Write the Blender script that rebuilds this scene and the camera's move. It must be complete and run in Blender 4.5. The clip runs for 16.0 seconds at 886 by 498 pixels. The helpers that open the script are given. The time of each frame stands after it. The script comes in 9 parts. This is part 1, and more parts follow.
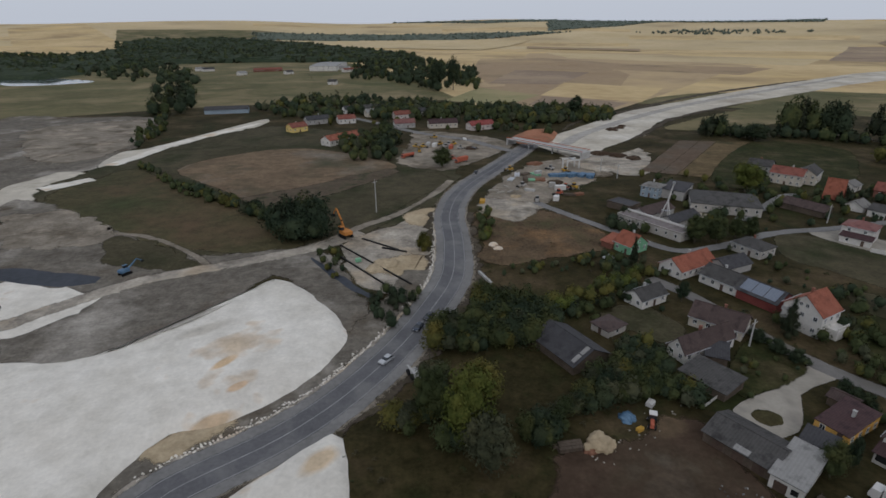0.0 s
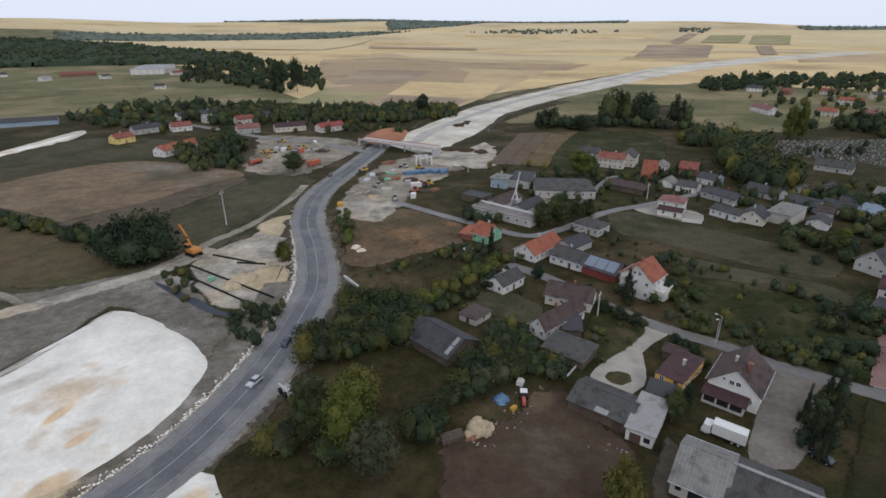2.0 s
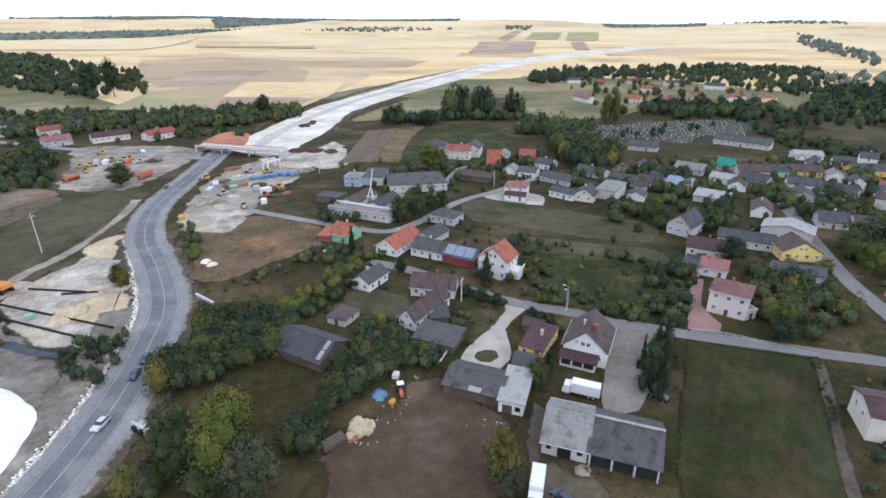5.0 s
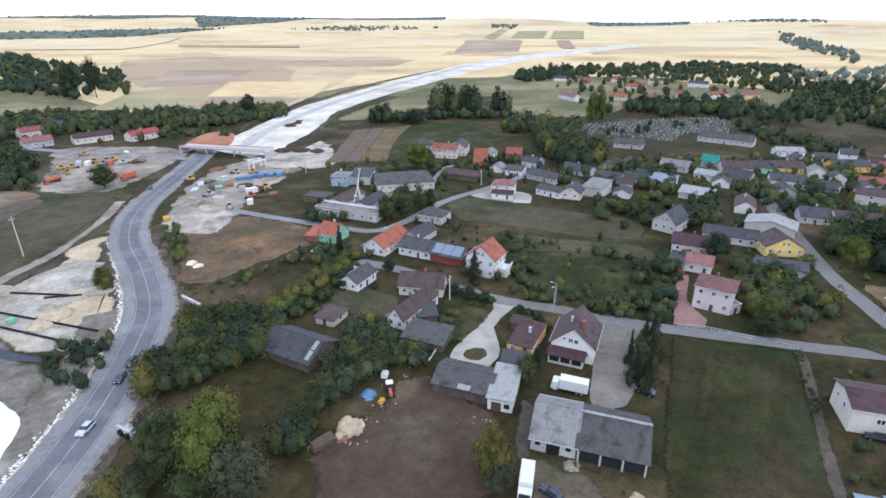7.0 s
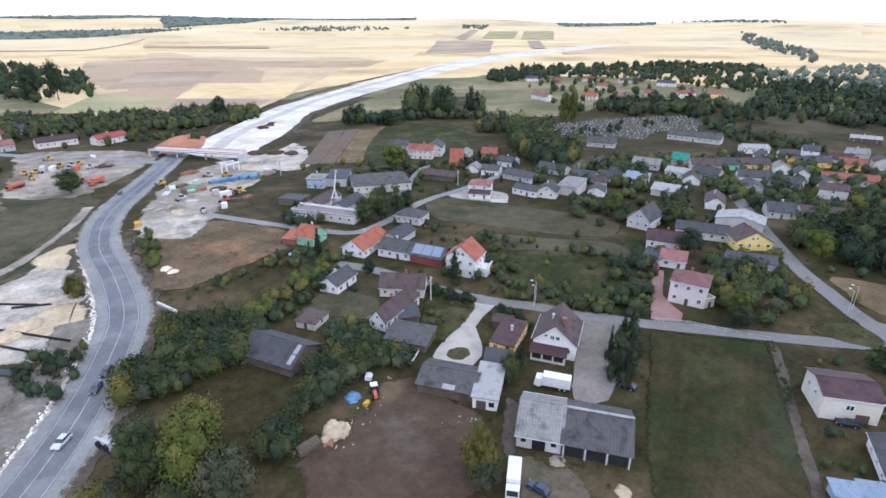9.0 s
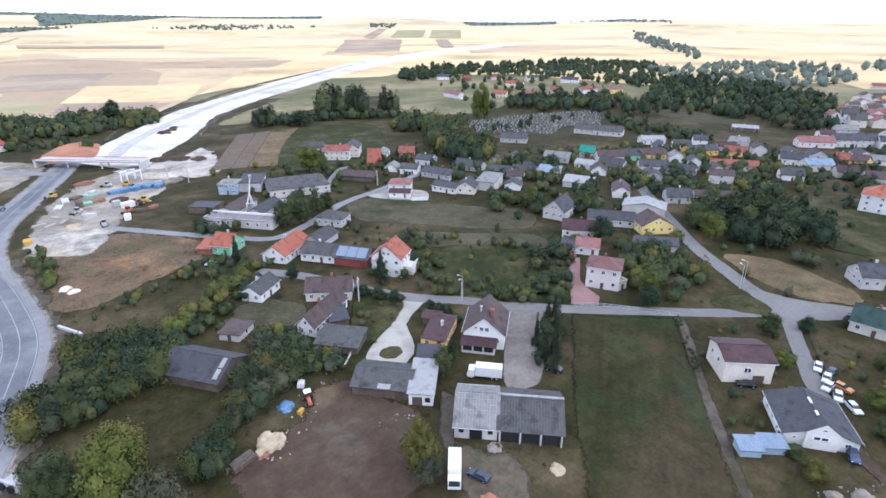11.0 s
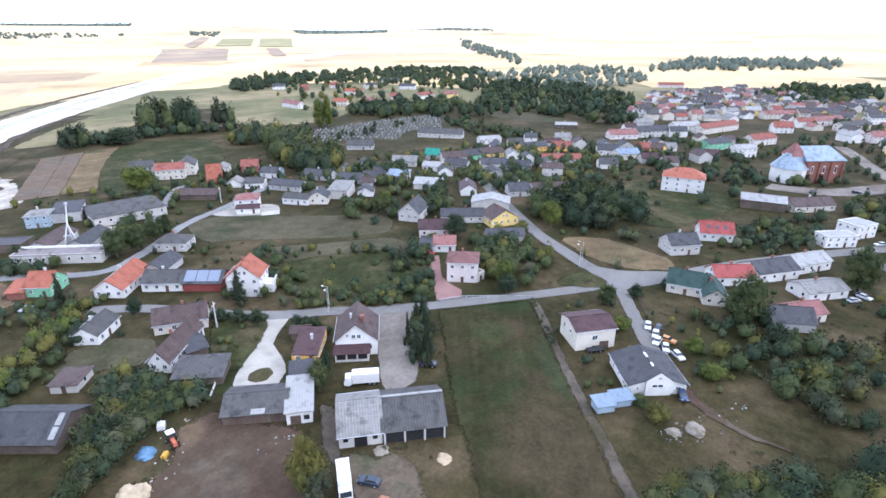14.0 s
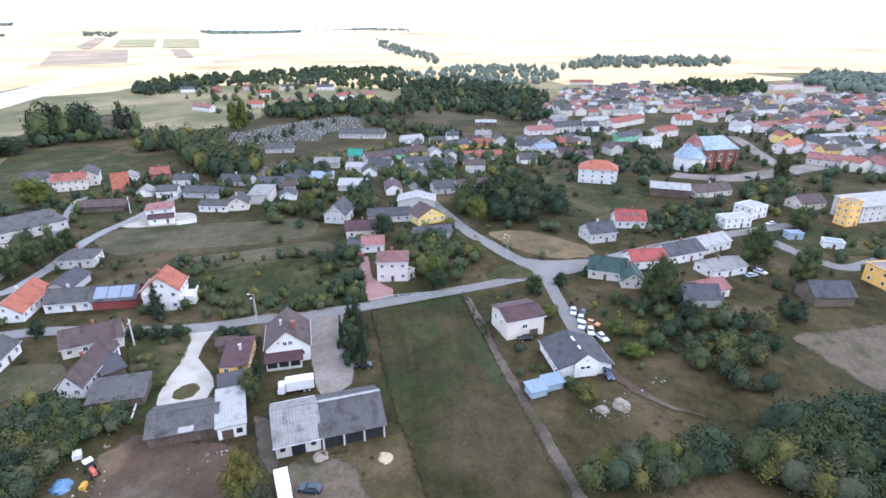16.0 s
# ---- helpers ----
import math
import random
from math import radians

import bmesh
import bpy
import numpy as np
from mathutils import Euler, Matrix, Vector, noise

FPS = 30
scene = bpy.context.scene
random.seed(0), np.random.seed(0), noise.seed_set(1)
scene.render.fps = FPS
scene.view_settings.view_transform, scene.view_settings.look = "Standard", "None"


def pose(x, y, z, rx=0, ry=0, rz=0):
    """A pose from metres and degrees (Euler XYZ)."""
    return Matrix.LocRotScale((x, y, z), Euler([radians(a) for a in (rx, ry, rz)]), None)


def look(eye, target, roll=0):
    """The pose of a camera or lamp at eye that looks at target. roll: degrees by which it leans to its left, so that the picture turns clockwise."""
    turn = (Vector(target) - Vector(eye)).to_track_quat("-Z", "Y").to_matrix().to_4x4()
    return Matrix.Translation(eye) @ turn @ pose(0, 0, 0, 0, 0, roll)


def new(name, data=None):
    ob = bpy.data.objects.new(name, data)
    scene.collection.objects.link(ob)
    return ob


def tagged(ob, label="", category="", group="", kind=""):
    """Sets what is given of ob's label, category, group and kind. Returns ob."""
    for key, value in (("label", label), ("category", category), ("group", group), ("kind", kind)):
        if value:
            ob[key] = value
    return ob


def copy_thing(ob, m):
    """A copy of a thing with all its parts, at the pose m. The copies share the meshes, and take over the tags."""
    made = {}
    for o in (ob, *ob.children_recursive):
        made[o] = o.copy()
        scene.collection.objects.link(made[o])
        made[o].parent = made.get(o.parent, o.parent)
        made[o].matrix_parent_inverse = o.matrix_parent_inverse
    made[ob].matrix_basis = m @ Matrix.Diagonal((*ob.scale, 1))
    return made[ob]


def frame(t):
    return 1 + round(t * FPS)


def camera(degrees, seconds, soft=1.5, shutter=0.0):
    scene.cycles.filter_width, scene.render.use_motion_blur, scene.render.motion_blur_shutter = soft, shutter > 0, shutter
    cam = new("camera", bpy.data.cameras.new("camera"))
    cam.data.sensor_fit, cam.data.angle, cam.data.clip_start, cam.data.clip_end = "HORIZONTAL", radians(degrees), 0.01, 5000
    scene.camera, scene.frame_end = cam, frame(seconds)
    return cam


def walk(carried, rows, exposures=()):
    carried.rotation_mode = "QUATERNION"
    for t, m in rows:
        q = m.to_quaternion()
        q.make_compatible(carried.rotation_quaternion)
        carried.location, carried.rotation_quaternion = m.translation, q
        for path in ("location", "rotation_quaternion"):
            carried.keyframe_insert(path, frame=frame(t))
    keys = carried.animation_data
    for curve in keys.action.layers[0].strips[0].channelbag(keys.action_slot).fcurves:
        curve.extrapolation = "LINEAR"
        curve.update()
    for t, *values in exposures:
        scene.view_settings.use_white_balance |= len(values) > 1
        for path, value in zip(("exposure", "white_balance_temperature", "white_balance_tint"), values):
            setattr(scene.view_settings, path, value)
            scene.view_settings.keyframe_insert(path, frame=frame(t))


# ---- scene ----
cam = camera(79.1, 16.0, soft=1.6)
PATH = [
    (0.0, (0.00, -0.00, 78.00), (0.00, 92.42, 39.80), -0.26),
    (0.5, (0.11, 0.56, 78.15), (5.87, 92.79, 39.94), -0.31),
    (1.0, (-0.01, 0.61, 78.26), (12.97, 92.06, 39.94), -0.15),
    (1.5, (-0.01, 0.83, 78.09), (18.90, 91.25, 39.79), -0.12),
    (2.0, (-0.14, 0.94, 78.13), (24.99, 89.82, 39.82), -0.04),
    (2.5, (-0.10, 0.97, 78.07), (31.08, 87.88, 39.67), -0.05),
    (3.0, (-0.26, 1.03, 78.06), (36.11, 85.93, 39.73), -0.02),
    (3.5, (-0.30, 0.88, 78.12), (40.45, 83.74, 39.74), -0.04),
    (4.0, (-0.49, 0.77, 78.03), (44.96, 81.16, 39.67), -0.00),
    (6.5, (-0.74, 0.26, 77.90), (49.08, 77.79, 39.09), 0.01),
    (7.0, (-0.66, 0.31, 77.94), (49.79, 77.42, 39.10), -0.05),
    (7.5, (-0.83, 0.44, 77.97), (50.27, 77.16, 39.21), -0.07),
    (8.0, (-1.22, 0.62, 77.99), (50.40, 76.96, 39.15), -0.06),
    (10.5, (-3.49, 1.09, 78.34), (58.69, 69.14, 39.57), 0.07),
    (11.0, (-3.88, 1.07, 78.35), (61.53, 65.92, 39.40), 0.13),
    (11.5, (-4.32, 1.22, 78.36), (64.28, 62.72, 39.47), 0.10),
    (12.0, (-4.74, 1.24, 78.21), (67.05, 58.98, 39.31), 0.19),
    (12.5, (-5.20, 1.19, 78.25), (69.24, 55.34, 39.19), 0.22),
    (13.0, (-5.45, 1.19, 78.12), (71.81, 51.26, 39.08), 0.23),
    (13.5, (-5.84, 1.40, 78.06), (73.82, 47.71, 39.19), 0.30),
    (14.0, (-6.12, 1.62, 78.14), (75.53, 45.40, 40.50), 0.24),
    (14.5, (-6.56, 1.68, 78.07), (76.72, 42.34, 40.49), 0.21),
    (15.0, (-6.91, 1.60, 78.13), (77.79, 39.18, 40.53), 0.21),
    (15.5, (-6.97, 1.53, 77.92), (79.05, 36.12, 40.42), 0.16),
    (16.0, (-6.92, 1.63, 77.83), (80.20, 33.20, 40.23), 0.19),
]
# the clip's camera opens up while it turns
EXPOSURES = [(0.0, -2.05, 6150, 13), (1.0, -2.05, 6150, 13), (2.0, -1.43, 6020, 13), (2.5, -1.05, 5980, 14), (3.0, -0.92, 5820, 14), (4.0, -0.7, 5680, 15), (6.5, -0.5, 5430, 15), (8.0, -0.44, 5400, 16),
             (10.5, -0.26, 5350, 18), (12.5, 0.0, 5320, 18), (14.0, 0.1, 5310, 18), (16.0, 0.12, 5290, 18)]
walk(cam, [(t, look(eye, target, roll)) for t, eye, target, roll in PATH], EXPOSURES)

# ---- light: thin high cloud, a soft veiled sun ----
SUN_AZ, SUN_EL = 178.0, 40.0          # clockwise from +y, above the horizon
world = bpy.data.worlds.new("sky")
scene.world = world
world.use_nodes = True
wn = world.node_tree.nodes
sky = wn.new("ShaderNodeTexSky")
sky.sky_type = "NISHITA"
sky.sun_disc = False
sky.sun_elevation, sky.sun_rotation = radians(SUN_EL), radians(SUN_AZ)
sky.air_density, sky.dust_density, sky.ozone_density = 1.0, 5.0, 1.0
wn["Background"].inputs["Strength"].default_value = 0.15
# thin cloud veil: desaturates the blue
hsv = wn.new("ShaderNodeHueSaturation")
hsv.inputs["Saturation"].default_value = 0.6
veil = wn.new("ShaderNodeMix")
veil.data_type = "RGBA"
veil.inputs["Factor"].default_value = 0.7
veil.inputs[7].default_value = (19.5, 20.7, 22.1, 1)
world.node_tree.links.new(sky.outputs["Color"], hsv.inputs["Color"])
world.node_tree.links.new(hsv.outputs["Color"], veil.inputs[6])
world.node_tree.links.new(veil.outputs[2], wn["Background"].inputs["Color"])
lamp = bpy.data.lights.new("sun", "SUN")
lamp.energy, lamp.angle, lamp.color = 1.1, radians(12), (1.0, 0.96, 0.9)
sun_ob = new("sun", lamp)
a, e = radians(SUN_AZ), radians(SUN_EL)
sun_ob.matrix_world = look((math.sin(a) * math.cos(e) * 300, math.cos(a) * math.cos(e) * 300, math.sin(e) * 300), (0, 0, 0))


# ---- materials ----
def surface(name, dark, light, rough=0.85, big=0.05, fine=1.5, bump=0.3, bump_dist=0.05, metal=0.0, bands=None, rnd=0.0, island=0.0,
            third=None, third_scale=0.02, coords="world", spec=0.06, fourth=None, fourth_scale=0.03, spots=(), grain=0.0):
    """Two tones mixed by a large and a fine noise, relief from the fine one; bands: (spacing in m, share, angle) for ribs or furrows."""
    m = bpy.data.materials.new(name)
    m.use_nodes = True
    nt = m.node_tree
    N, K = nt.nodes, nt.links
    bsdf = N["Principled BSDF"]
    bsdf.inputs["Roughness"].default_value, bsdf.inputs["Metallic"].default_value = rough, metal
    bsdf.inputs["Specular IOR Level"].default_value = spec
    if coords == "world":
        place = N.new("ShaderNodeNewGeometry").outputs["Position"]
    else:
        place = N.new("ShaderNodeTexCoord").outputs["Object"]

    def noisy(scale, detail=4.0, vec=place):
        n = N.new("ShaderNodeTexNoise")
        n.inputs["Scale"].default_value, n.inputs["Detail"].default_value = scale, detail
        n.inputs["Roughness"].default_value = 0.62
        K.new(vec, n.inputs["Vector"])
        return n.outputs["Fac"]

    def mathn(op, x, y):
        n = N.new("ShaderNodeMath")
        n.operation = op
        for i, v in enumerate((x, y)):
            if isinstance(v, (int, float)):
                n.inputs[i].default_value = v
            else:
                K.new(v, n.inputs[i])
        return n.outputs[0]

    def stretch(v, lo, hi):
        n = N.new("ShaderNodeMapRange")
        n.inputs["From Min"].default_value, n.inputs["From Max"].default_value = lo, hi
        K.new(v, n.inputs["Value"])
        return n.outputs["Result"]

    def mix(fac, x, y):
        n = N.new("ShaderNodeMix")
        n.data_type = "RGBA"
        K.new(fac, n.inputs["Factor"])
        for i, v in ((6, x), (7, y)):
            if isinstance(v, tuple):
                n.inputs[i].default_value = (*v, 1)
            else:
                K.new(v, n.inputs[i])
        return n.outputs[2]

    f_big, f_fine = noisy(big), noisy(fine, 5.0)
    fac = stretch(mathn("ADD", mathn("MULTIPLY", f_big, 0.6), mathn("MULTIPLY", f_fine, 0.4)), 0.36, 0.64)
    relief = f_fine
    if bands:
        gap, share, turn = bands
        mp = N.new("ShaderNodeMapping")
        mp.inputs["Rotation"].default_value = (0, 0, radians(turn))
        K.new(place, mp.inputs["Vector"])
        wv = N.new("ShaderNodeTexWave")
        wv.inputs["Scale"].default_value = 0.314 / gap
        wv.inputs["Distortion"].default_value = 0.6
        wv.inputs["Detail"].default_value = 1.0
        K.new(mp.outputs["Vector"], wv.inputs["Vector"])
        fac = mathn("ADD", mathn("MULTIPLY", fac, 1 - share), mathn("MULTIPLY", wv.outputs["Fac"], share))
        relief = mathn("ADD", relief, wv.outputs["Fac"])
    if rnd:
        fac = mathn("ADD", fac, mathn("MULTIPLY", mathn("SUBTRACT", N.new("ShaderNodeObjectInfo").outputs["Random"], 0.5), rnd))
    if island:
        fac = mathn("ADD", fac, mathn("MULTIPLY", mathn("SUBTRACT", N.new("ShaderNodeNewGeometry").outputs["Random Per Island"], 0.5), island))
    col = mix(stretch(fac, 0.0, 1.0), dark, light)
    if third:
        col = mix(stretch(noisy(third_scale, 6.0), 0.5, 0.66), col, third)
    if fourth:
        shift = N.new("ShaderNodeMapping")
        shift.inputs["Location"].default_value = (37, 11, 5)
        K.new(place, shift.inputs["Vector"])
        col = mix(stretch(noisy(fourth_scale, 6.0, shift.outputs["Vector"]), 0.52, 0.68), col, fourth)
    for sx, sy, rx, ry, turn, tone in spots:          # soft-edged stains on the ground
        near = N.new("ShaderNodeMapping")
        near.vector_type = "TEXTURE"
        near.inputs["Location"].default_value, near.inputs["Rotation"].default_value, near.inputs["Scale"].default_value = (sx, sy, 0), (0, 0, radians(turn)), (rx, ry, 50)
        K.new(place, near.inputs["Vector"])
        ball = N.new("ShaderNodeTexGradient")
        ball.gradient_type = "SPHERICAL"
        K.new(near.outputs["Vector"], ball.inputs["Vector"])
        tone = mix(f_fine, tuple(v * 0.55 for v in tone), tuple(v * 1.45 for v in tone))
        col = mix(stretch(mathn("ADD", ball.outputs["Fac"], mathn("MULTIPLY", mathn("SUBTRACT", f_big, 0.5), 1.6)), 0.12, 0.5), col, tone)
    if grain:                                          # fine speckle of blades, clods and stones
        g = N.new("ShaderNodeMix")
        g.data_type, g.blend_type = "RGBA", "MULTIPLY"
        g.inputs["Factor"].default_value = 1.0
        K.new(col, g.inputs[6])
        speck = mathn("ADD", mathn("MULTIPLY", stretch(noisy(1.1, 6.0), 0.3, 0.7), grain), mathn("MULTIPLY", stretch(noisy(0.16, 5.0), 0.35, 0.65), grain * 0.8))
        K.new(mathn("ADD", speck, 1 - grain * 0.9), g.inputs[7])
        col = g.outputs[2]
    K.new(col, bsdf.inputs["Base Color"])
    if bump:
        b = N.new("ShaderNodeBump")
        b.inputs["Strength"].default_value, b.inputs["Distance"].default_value = bump, bump_dist
        K.new(relief, b.inputs["Height"])
        K.new(b.outputs["Normal"], bsdf.inputs["Normal"])
    return m


M = {}
M["meadow"] = surface("meadow grass", (0.01961, 0.01796, 0.00679), (0.06035, 0.04753, 0.02075), big=0.035, fine=0.35, bump=0.6, bump_dist=0.15, third=(0.07544, 0.05507, 0.03018), third_scale=0.035, fourth=(0.02414, 0.02791, 0.00943), fourth_scale=0.05, grain=0.5)
# grass far out is much paler: the distance haze is in its colour
M["meadow_far"] = surface("far meadow with haze in its colour", (0.09, 0.086, 0.041), (0.175, 0.15, 0.075), big=0.012, fine=0.1, bump=0.0, third=(0.24, 0.19, 0.105), third_scale=0.01, fourth=(0.075, 0.083, 0.036), fourth_scale=0.008)
M["lawn"] = surface("short grass", (0.01835, 0.02234, 0.007182), (0.04788, 0.04708, 0.01756), big=0.05, fine=0.4, bump=0.6, bump_dist=0.15, third=(0.06863, 0.05586, 0.02873), third_scale=0.05, fourth=(0.02234, 0.03032, 0.009576), fourth_scale=0.06, grain=0.5)
M["crop"] = surface("green strip field", (0.01376, 0.0144, 0.00512), (0.04288, 0.03808, 0.01504), big=0.03, fine=0.3, bump=0.5, bump_dist=0.1, bands=(2.4, 0.1, 62), third=(0.04992, 0.03584, 0.01984), third_scale=0.035, fourth=(0.02176, 0.02944, 0.01024), fourth_scale=0.05,
                    spots=((78, 20, 25, 17, -135, (0.04624, 0.0354, 0.01806)), (116, 52, 8, 8, -19, (0.03468, 0.03613, 0.01373)), (107, 30, 16, 5, -148, (0.03251, 0.03613, 0.01589))), grain=0.45)
M["plough"] = surface("ploughed soil", (0.0846, 0.0576, 0.0387), (0.1422, 0.1026, 0.0711), big=0.03, fine=0.5, bump=0.5, bump_dist=0.1, bands=(2.2, 0.07, 40), third=(0.108, 0.09, 0.0675), third_scale=0.02, grain=0.3)
M["fallow"] = surface("dry fallow field", (0.04346, 0.03936, 0.0205), (0.082, 0.0697, 0.04182), big=0.025, fine=0.6, bump=0.5, bump_dist=0.1, third=(0.03198, 0.03608, 0.01558), third_scale=0.03, grain=0.45)
M["dryweed"] = surface("dry rusty weeds", (0.066, 0.046, 0.027), (0.145, 0.1, 0.06), big=0.05, fine=0.7, bump=0.7, bump_dist=0.1, third=(0.06, 0.056, 0.026), third_scale=0.04, fourth=(0.19, 0.112, 0.055), fourth_scale=0.05, grain=0.55)
# far plain: sun and haze are put into these bright stubble tones
M["straw"] = surface("straw stubble", (0.42, 0.3, 0.145), (0.64, 0.49, 0.27), big=0.004, fine=0.05, bump=0.0, bands=(9.0, 0.1, 75), third=(0.33, 0.24, 0.13), third_scale=0.0035, fourth=(0.62, 0.46, 0.22), fourth_scale=0.003)
M["straw_pale"] = surface("hazed far stubble", (0.47, 0.36, 0.19), (0.62, 0.5, 0.31), big=0.004, fine=0.05, bump=0.0, bands=(11.0, 0.1, 70), third=(0.4, 0.31, 0.18), third_scale=0.002)
M["tan"] = surface("tan harrowed field", (0.37, 0.265, 0.15), (0.52, 0.395, 0.24), big=0.006, fine=0.08, bump=0.0, bands=(8.0, 0.1, 75), third=(0.3, 0.22, 0.13), third_scale=0.006, fourth=(0.5, 0.37, 0.2), fourth_scale=0.004)
M["umber"] = surface("brown harrowed field", (0.29, 0.205, 0.122), (0.4, 0.295, 0.185), big=0.006, fine=0.08, bump=0.0, bands=(8.0, 0.1, 75), third=(0.24, 0.18, 0.11), third_scale=0.006, fourth=(0.42, 0.31, 0.17), fourth_scale=0.004)
M["earth_far"] = surface("dark harrowed soil", (0.225, 0.165, 0.115), (0.33, 0.25, 0.175), big=0.006, fine=0.08, bump=0.0, bands=(8.0, 0.1, 75), third=(0.36, 0.27, 0.175), third_scale=0.006)
M["green_far"] = surface("pale olive sown field", (0.21, 0.195, 0.095), (0.31, 0.275, 0.145), big=0.008, fine=0.08, bump=0.0, bands=(8.0, 0.1, 75), third=(0.34, 0.28, 0.15), third_scale=0.008)
M["chalk"] = surface("white chalky fill", (0.58, 0.54, 0.465), (0.8, 0.758, 0.68), rough=0.95, big=0.03, fine=0.25, bump=0.8, bump_dist=0.1, third=(0.62, 0.575, 0.5), third_scale=0.035, grain=0.14,
                     spots=((-54.4, 112.4, 4.6, 1.9, 60, (0.58, 0.42, 0.26)), (-47.5, 102.4, 3.2, 1.7, 45, (0.58, 0.42, 0.28)), (-49.6, 91.0, 6, 2.4, 40, (0.55, 0.41, 0.27)), (-66, 128, 10, 3.5, 40, (0.52, 0.48, 0.41)),
                            (-24, 79.5, 6, 3.5, 50, (0.6, 0.47, 0.32))))
M["chalk_far"] = surface("pale motorway fill", (0.42, 0.378, 0.308), (0.58, 0.53, 0.44), rough=0.95, big=0.03, fine=0.12, bump=0.0, bump_dist=0.1, third=(0.35, 0.31, 0.25), third_scale=0.02, fourth=(0.64, 0.6, 0.53), fourth_scale=0.015, grain=0.25)
M["greyfill"] = surface("grey rubble fill", (0.095, 0.083, 0.066), (0.215, 0.192, 0.16), rough=0.95, big=0.03, fine=0.4, bump=0.9, bump_dist=0.1, third=(0.085, 0.066, 0.044), third_scale=0.03, fourth=(0.36, 0.33, 0.285), fourth_scale=0.025, grain=0.4)
M["gravel"] = surface("pale gravel", (0.165, 0.14, 0.109), (0.28, 0.244, 0.194), rough=0.95, big=0.06, fine=0.6, bump=0.7, bump_dist=0.1, third=(0.105, 0.086, 0.06), third_scale=0.05, fourth=(0.37, 0.312, 0.243), fourth_scale=0.05, grain=0.35)
M["sand"] = surface("yellow sand", (0.3, 0.23, 0.14), (0.47, 0.38, 0.255), rough=0.95, big=0.06, fine=0.6, bump=0.8, bump_dist=0.1, grain=0.3)
M["redsoil"] = surface("reddish bare soil", (0.13, 0.06, 0.038), (0.24, 0.125, 0.08), rough=0.95, big=0.05, fine=0.6, bump=0.6, bump_dist=0.1, grain=0.4)
M["redclay"] = surface("red clay", (0.27, 0.115, 0.066), (0.4, 0.19, 0.115), rough=0.95, big=0.05, fine=0.4, bump=0.6, bump_dist=0.1, third=(0.2, 0.12, 0.075), third_scale=0.06)
M["drygrass"] = surface("dry straw-coloured grass", (0.08925, 0.06375, 0.034), (0.17, 0.1249, 0.068), rough=0.95, big=0.06, fine=0.4, bump=0.6, bump_dist=0.15, third=(0.06375, 0.0561, 0.0289), third_scale=0.05, grain=0.4)
M["dirt"] = surface("grey-brown dirt track", (0.0527, 0.0425, 0.03145), (0.1003, 0.08245, 0.0629), rough=0.95, big=0.08, fine=0.6, bump=0.5, bump_dist=0.08, third=(0.04675, 0.0408, 0.0221), third_scale=0.1, grain=0.4)
M["russet"] = surface("russet fallow", (0.045, 0.043, 0.021), (0.095, 0.078, 0.04), big=0.015, fine=0.4, bump=0.4, bump_dist=0.1, third=(0.1, 0.068, 0.04), third_scale=0.012, fourth=(0.05, 0.056, 0.024), fourth_scale=0.014, grain=0.45)
M["rubble_pale"] = surface("pale rubble", (0.2, 0.177, 0.146), (0.46, 0.41, 0.338), rough=0.95, big=0.06, fine=0.4, bump=0.8, bump_dist=0.1, third=(0.38, 0.31, 0.225), third_scale=0.05, fourth=(0.15, 0.132, 0.105), fourth_scale=0.06, grain=0.4)
M["mud"] = surface("trampled brown yard", (0.048, 0.0315, 0.0215), (0.088, 0.06, 0.041), rough=0.95, big=0.03, fine=0.4, bump=0.7, bump_dist=0.1, third=(0.052, 0.042, 0.026), third_scale=0.03,
                   spots=((47, 92, 7, 6, -105, (0.11, 0.078, 0.048)), (41, 72, 10, 5, -111, (0.075, 0.056, 0.039)), (60, 47, 3, 8, -145, (0.1, 0.082, 0.062)), (56, 44, 2, 7, -120, (0.095, 0.078, 0.06)), (99, -3, 7, 9, -54, (0.08, 0.066, 0.048))), grain=0.28)
M["dusty"] = surface("dusty trodden gravel", (0.07, 0.053, 0.036), (0.13, 0.104, 0.074), rough=0.95, big=0.12, fine=0.6, bump=0.6, bump_dist=0.1, third=(0.05, 0.05, 0.026), third_scale=0.12, grain=0.35)
M["asphalt"] = surface("worn asphalt", (0.101, 0.1, 0.104), (0.153, 0.151, 0.156), rough=0.9, big=0.05, fine=1.2, bump=0.3, bump_dist=0.03, third=(0.172, 0.168, 0.164), third_scale=0.08, grain=0.12)
M["shoulder"] = surface("grey milled shoulder", (0.152, 0.147, 0.14), (0.235, 0.228, 0.218), rough=0.95, big=0.06, fine=0.8, bump=0.6, bump_dist=0.08, grain=0.18)
M["lane"] = surface("village asphalt", (0.1255, 0.1175, 0.1085), (0.189, 0.1775, 0.164), rough=0.9, big=0.06, fine=1.0, bump=0.3, bump_dist=0.03, third=(0.1518, 0.138, 0.1196), third_scale=0.08)
M["paving"] = surface("pale paving", (0.272, 0.246, 0.204), (0.362, 0.33, 0.278), rough=0.9, big=0.1, fine=1.2, bump=0.3, bump_dist=0.03, third=(0.2341, 0.2131, 0.1839), third_scale=0.15)
M["paving_red"] = surface("red block paving", (0.19, 0.105, 0.09), (0.27, 0.165, 0.145), rough=0.9, big=0.1, fine=1.6, bump=0.3, bump_dist=0.03)
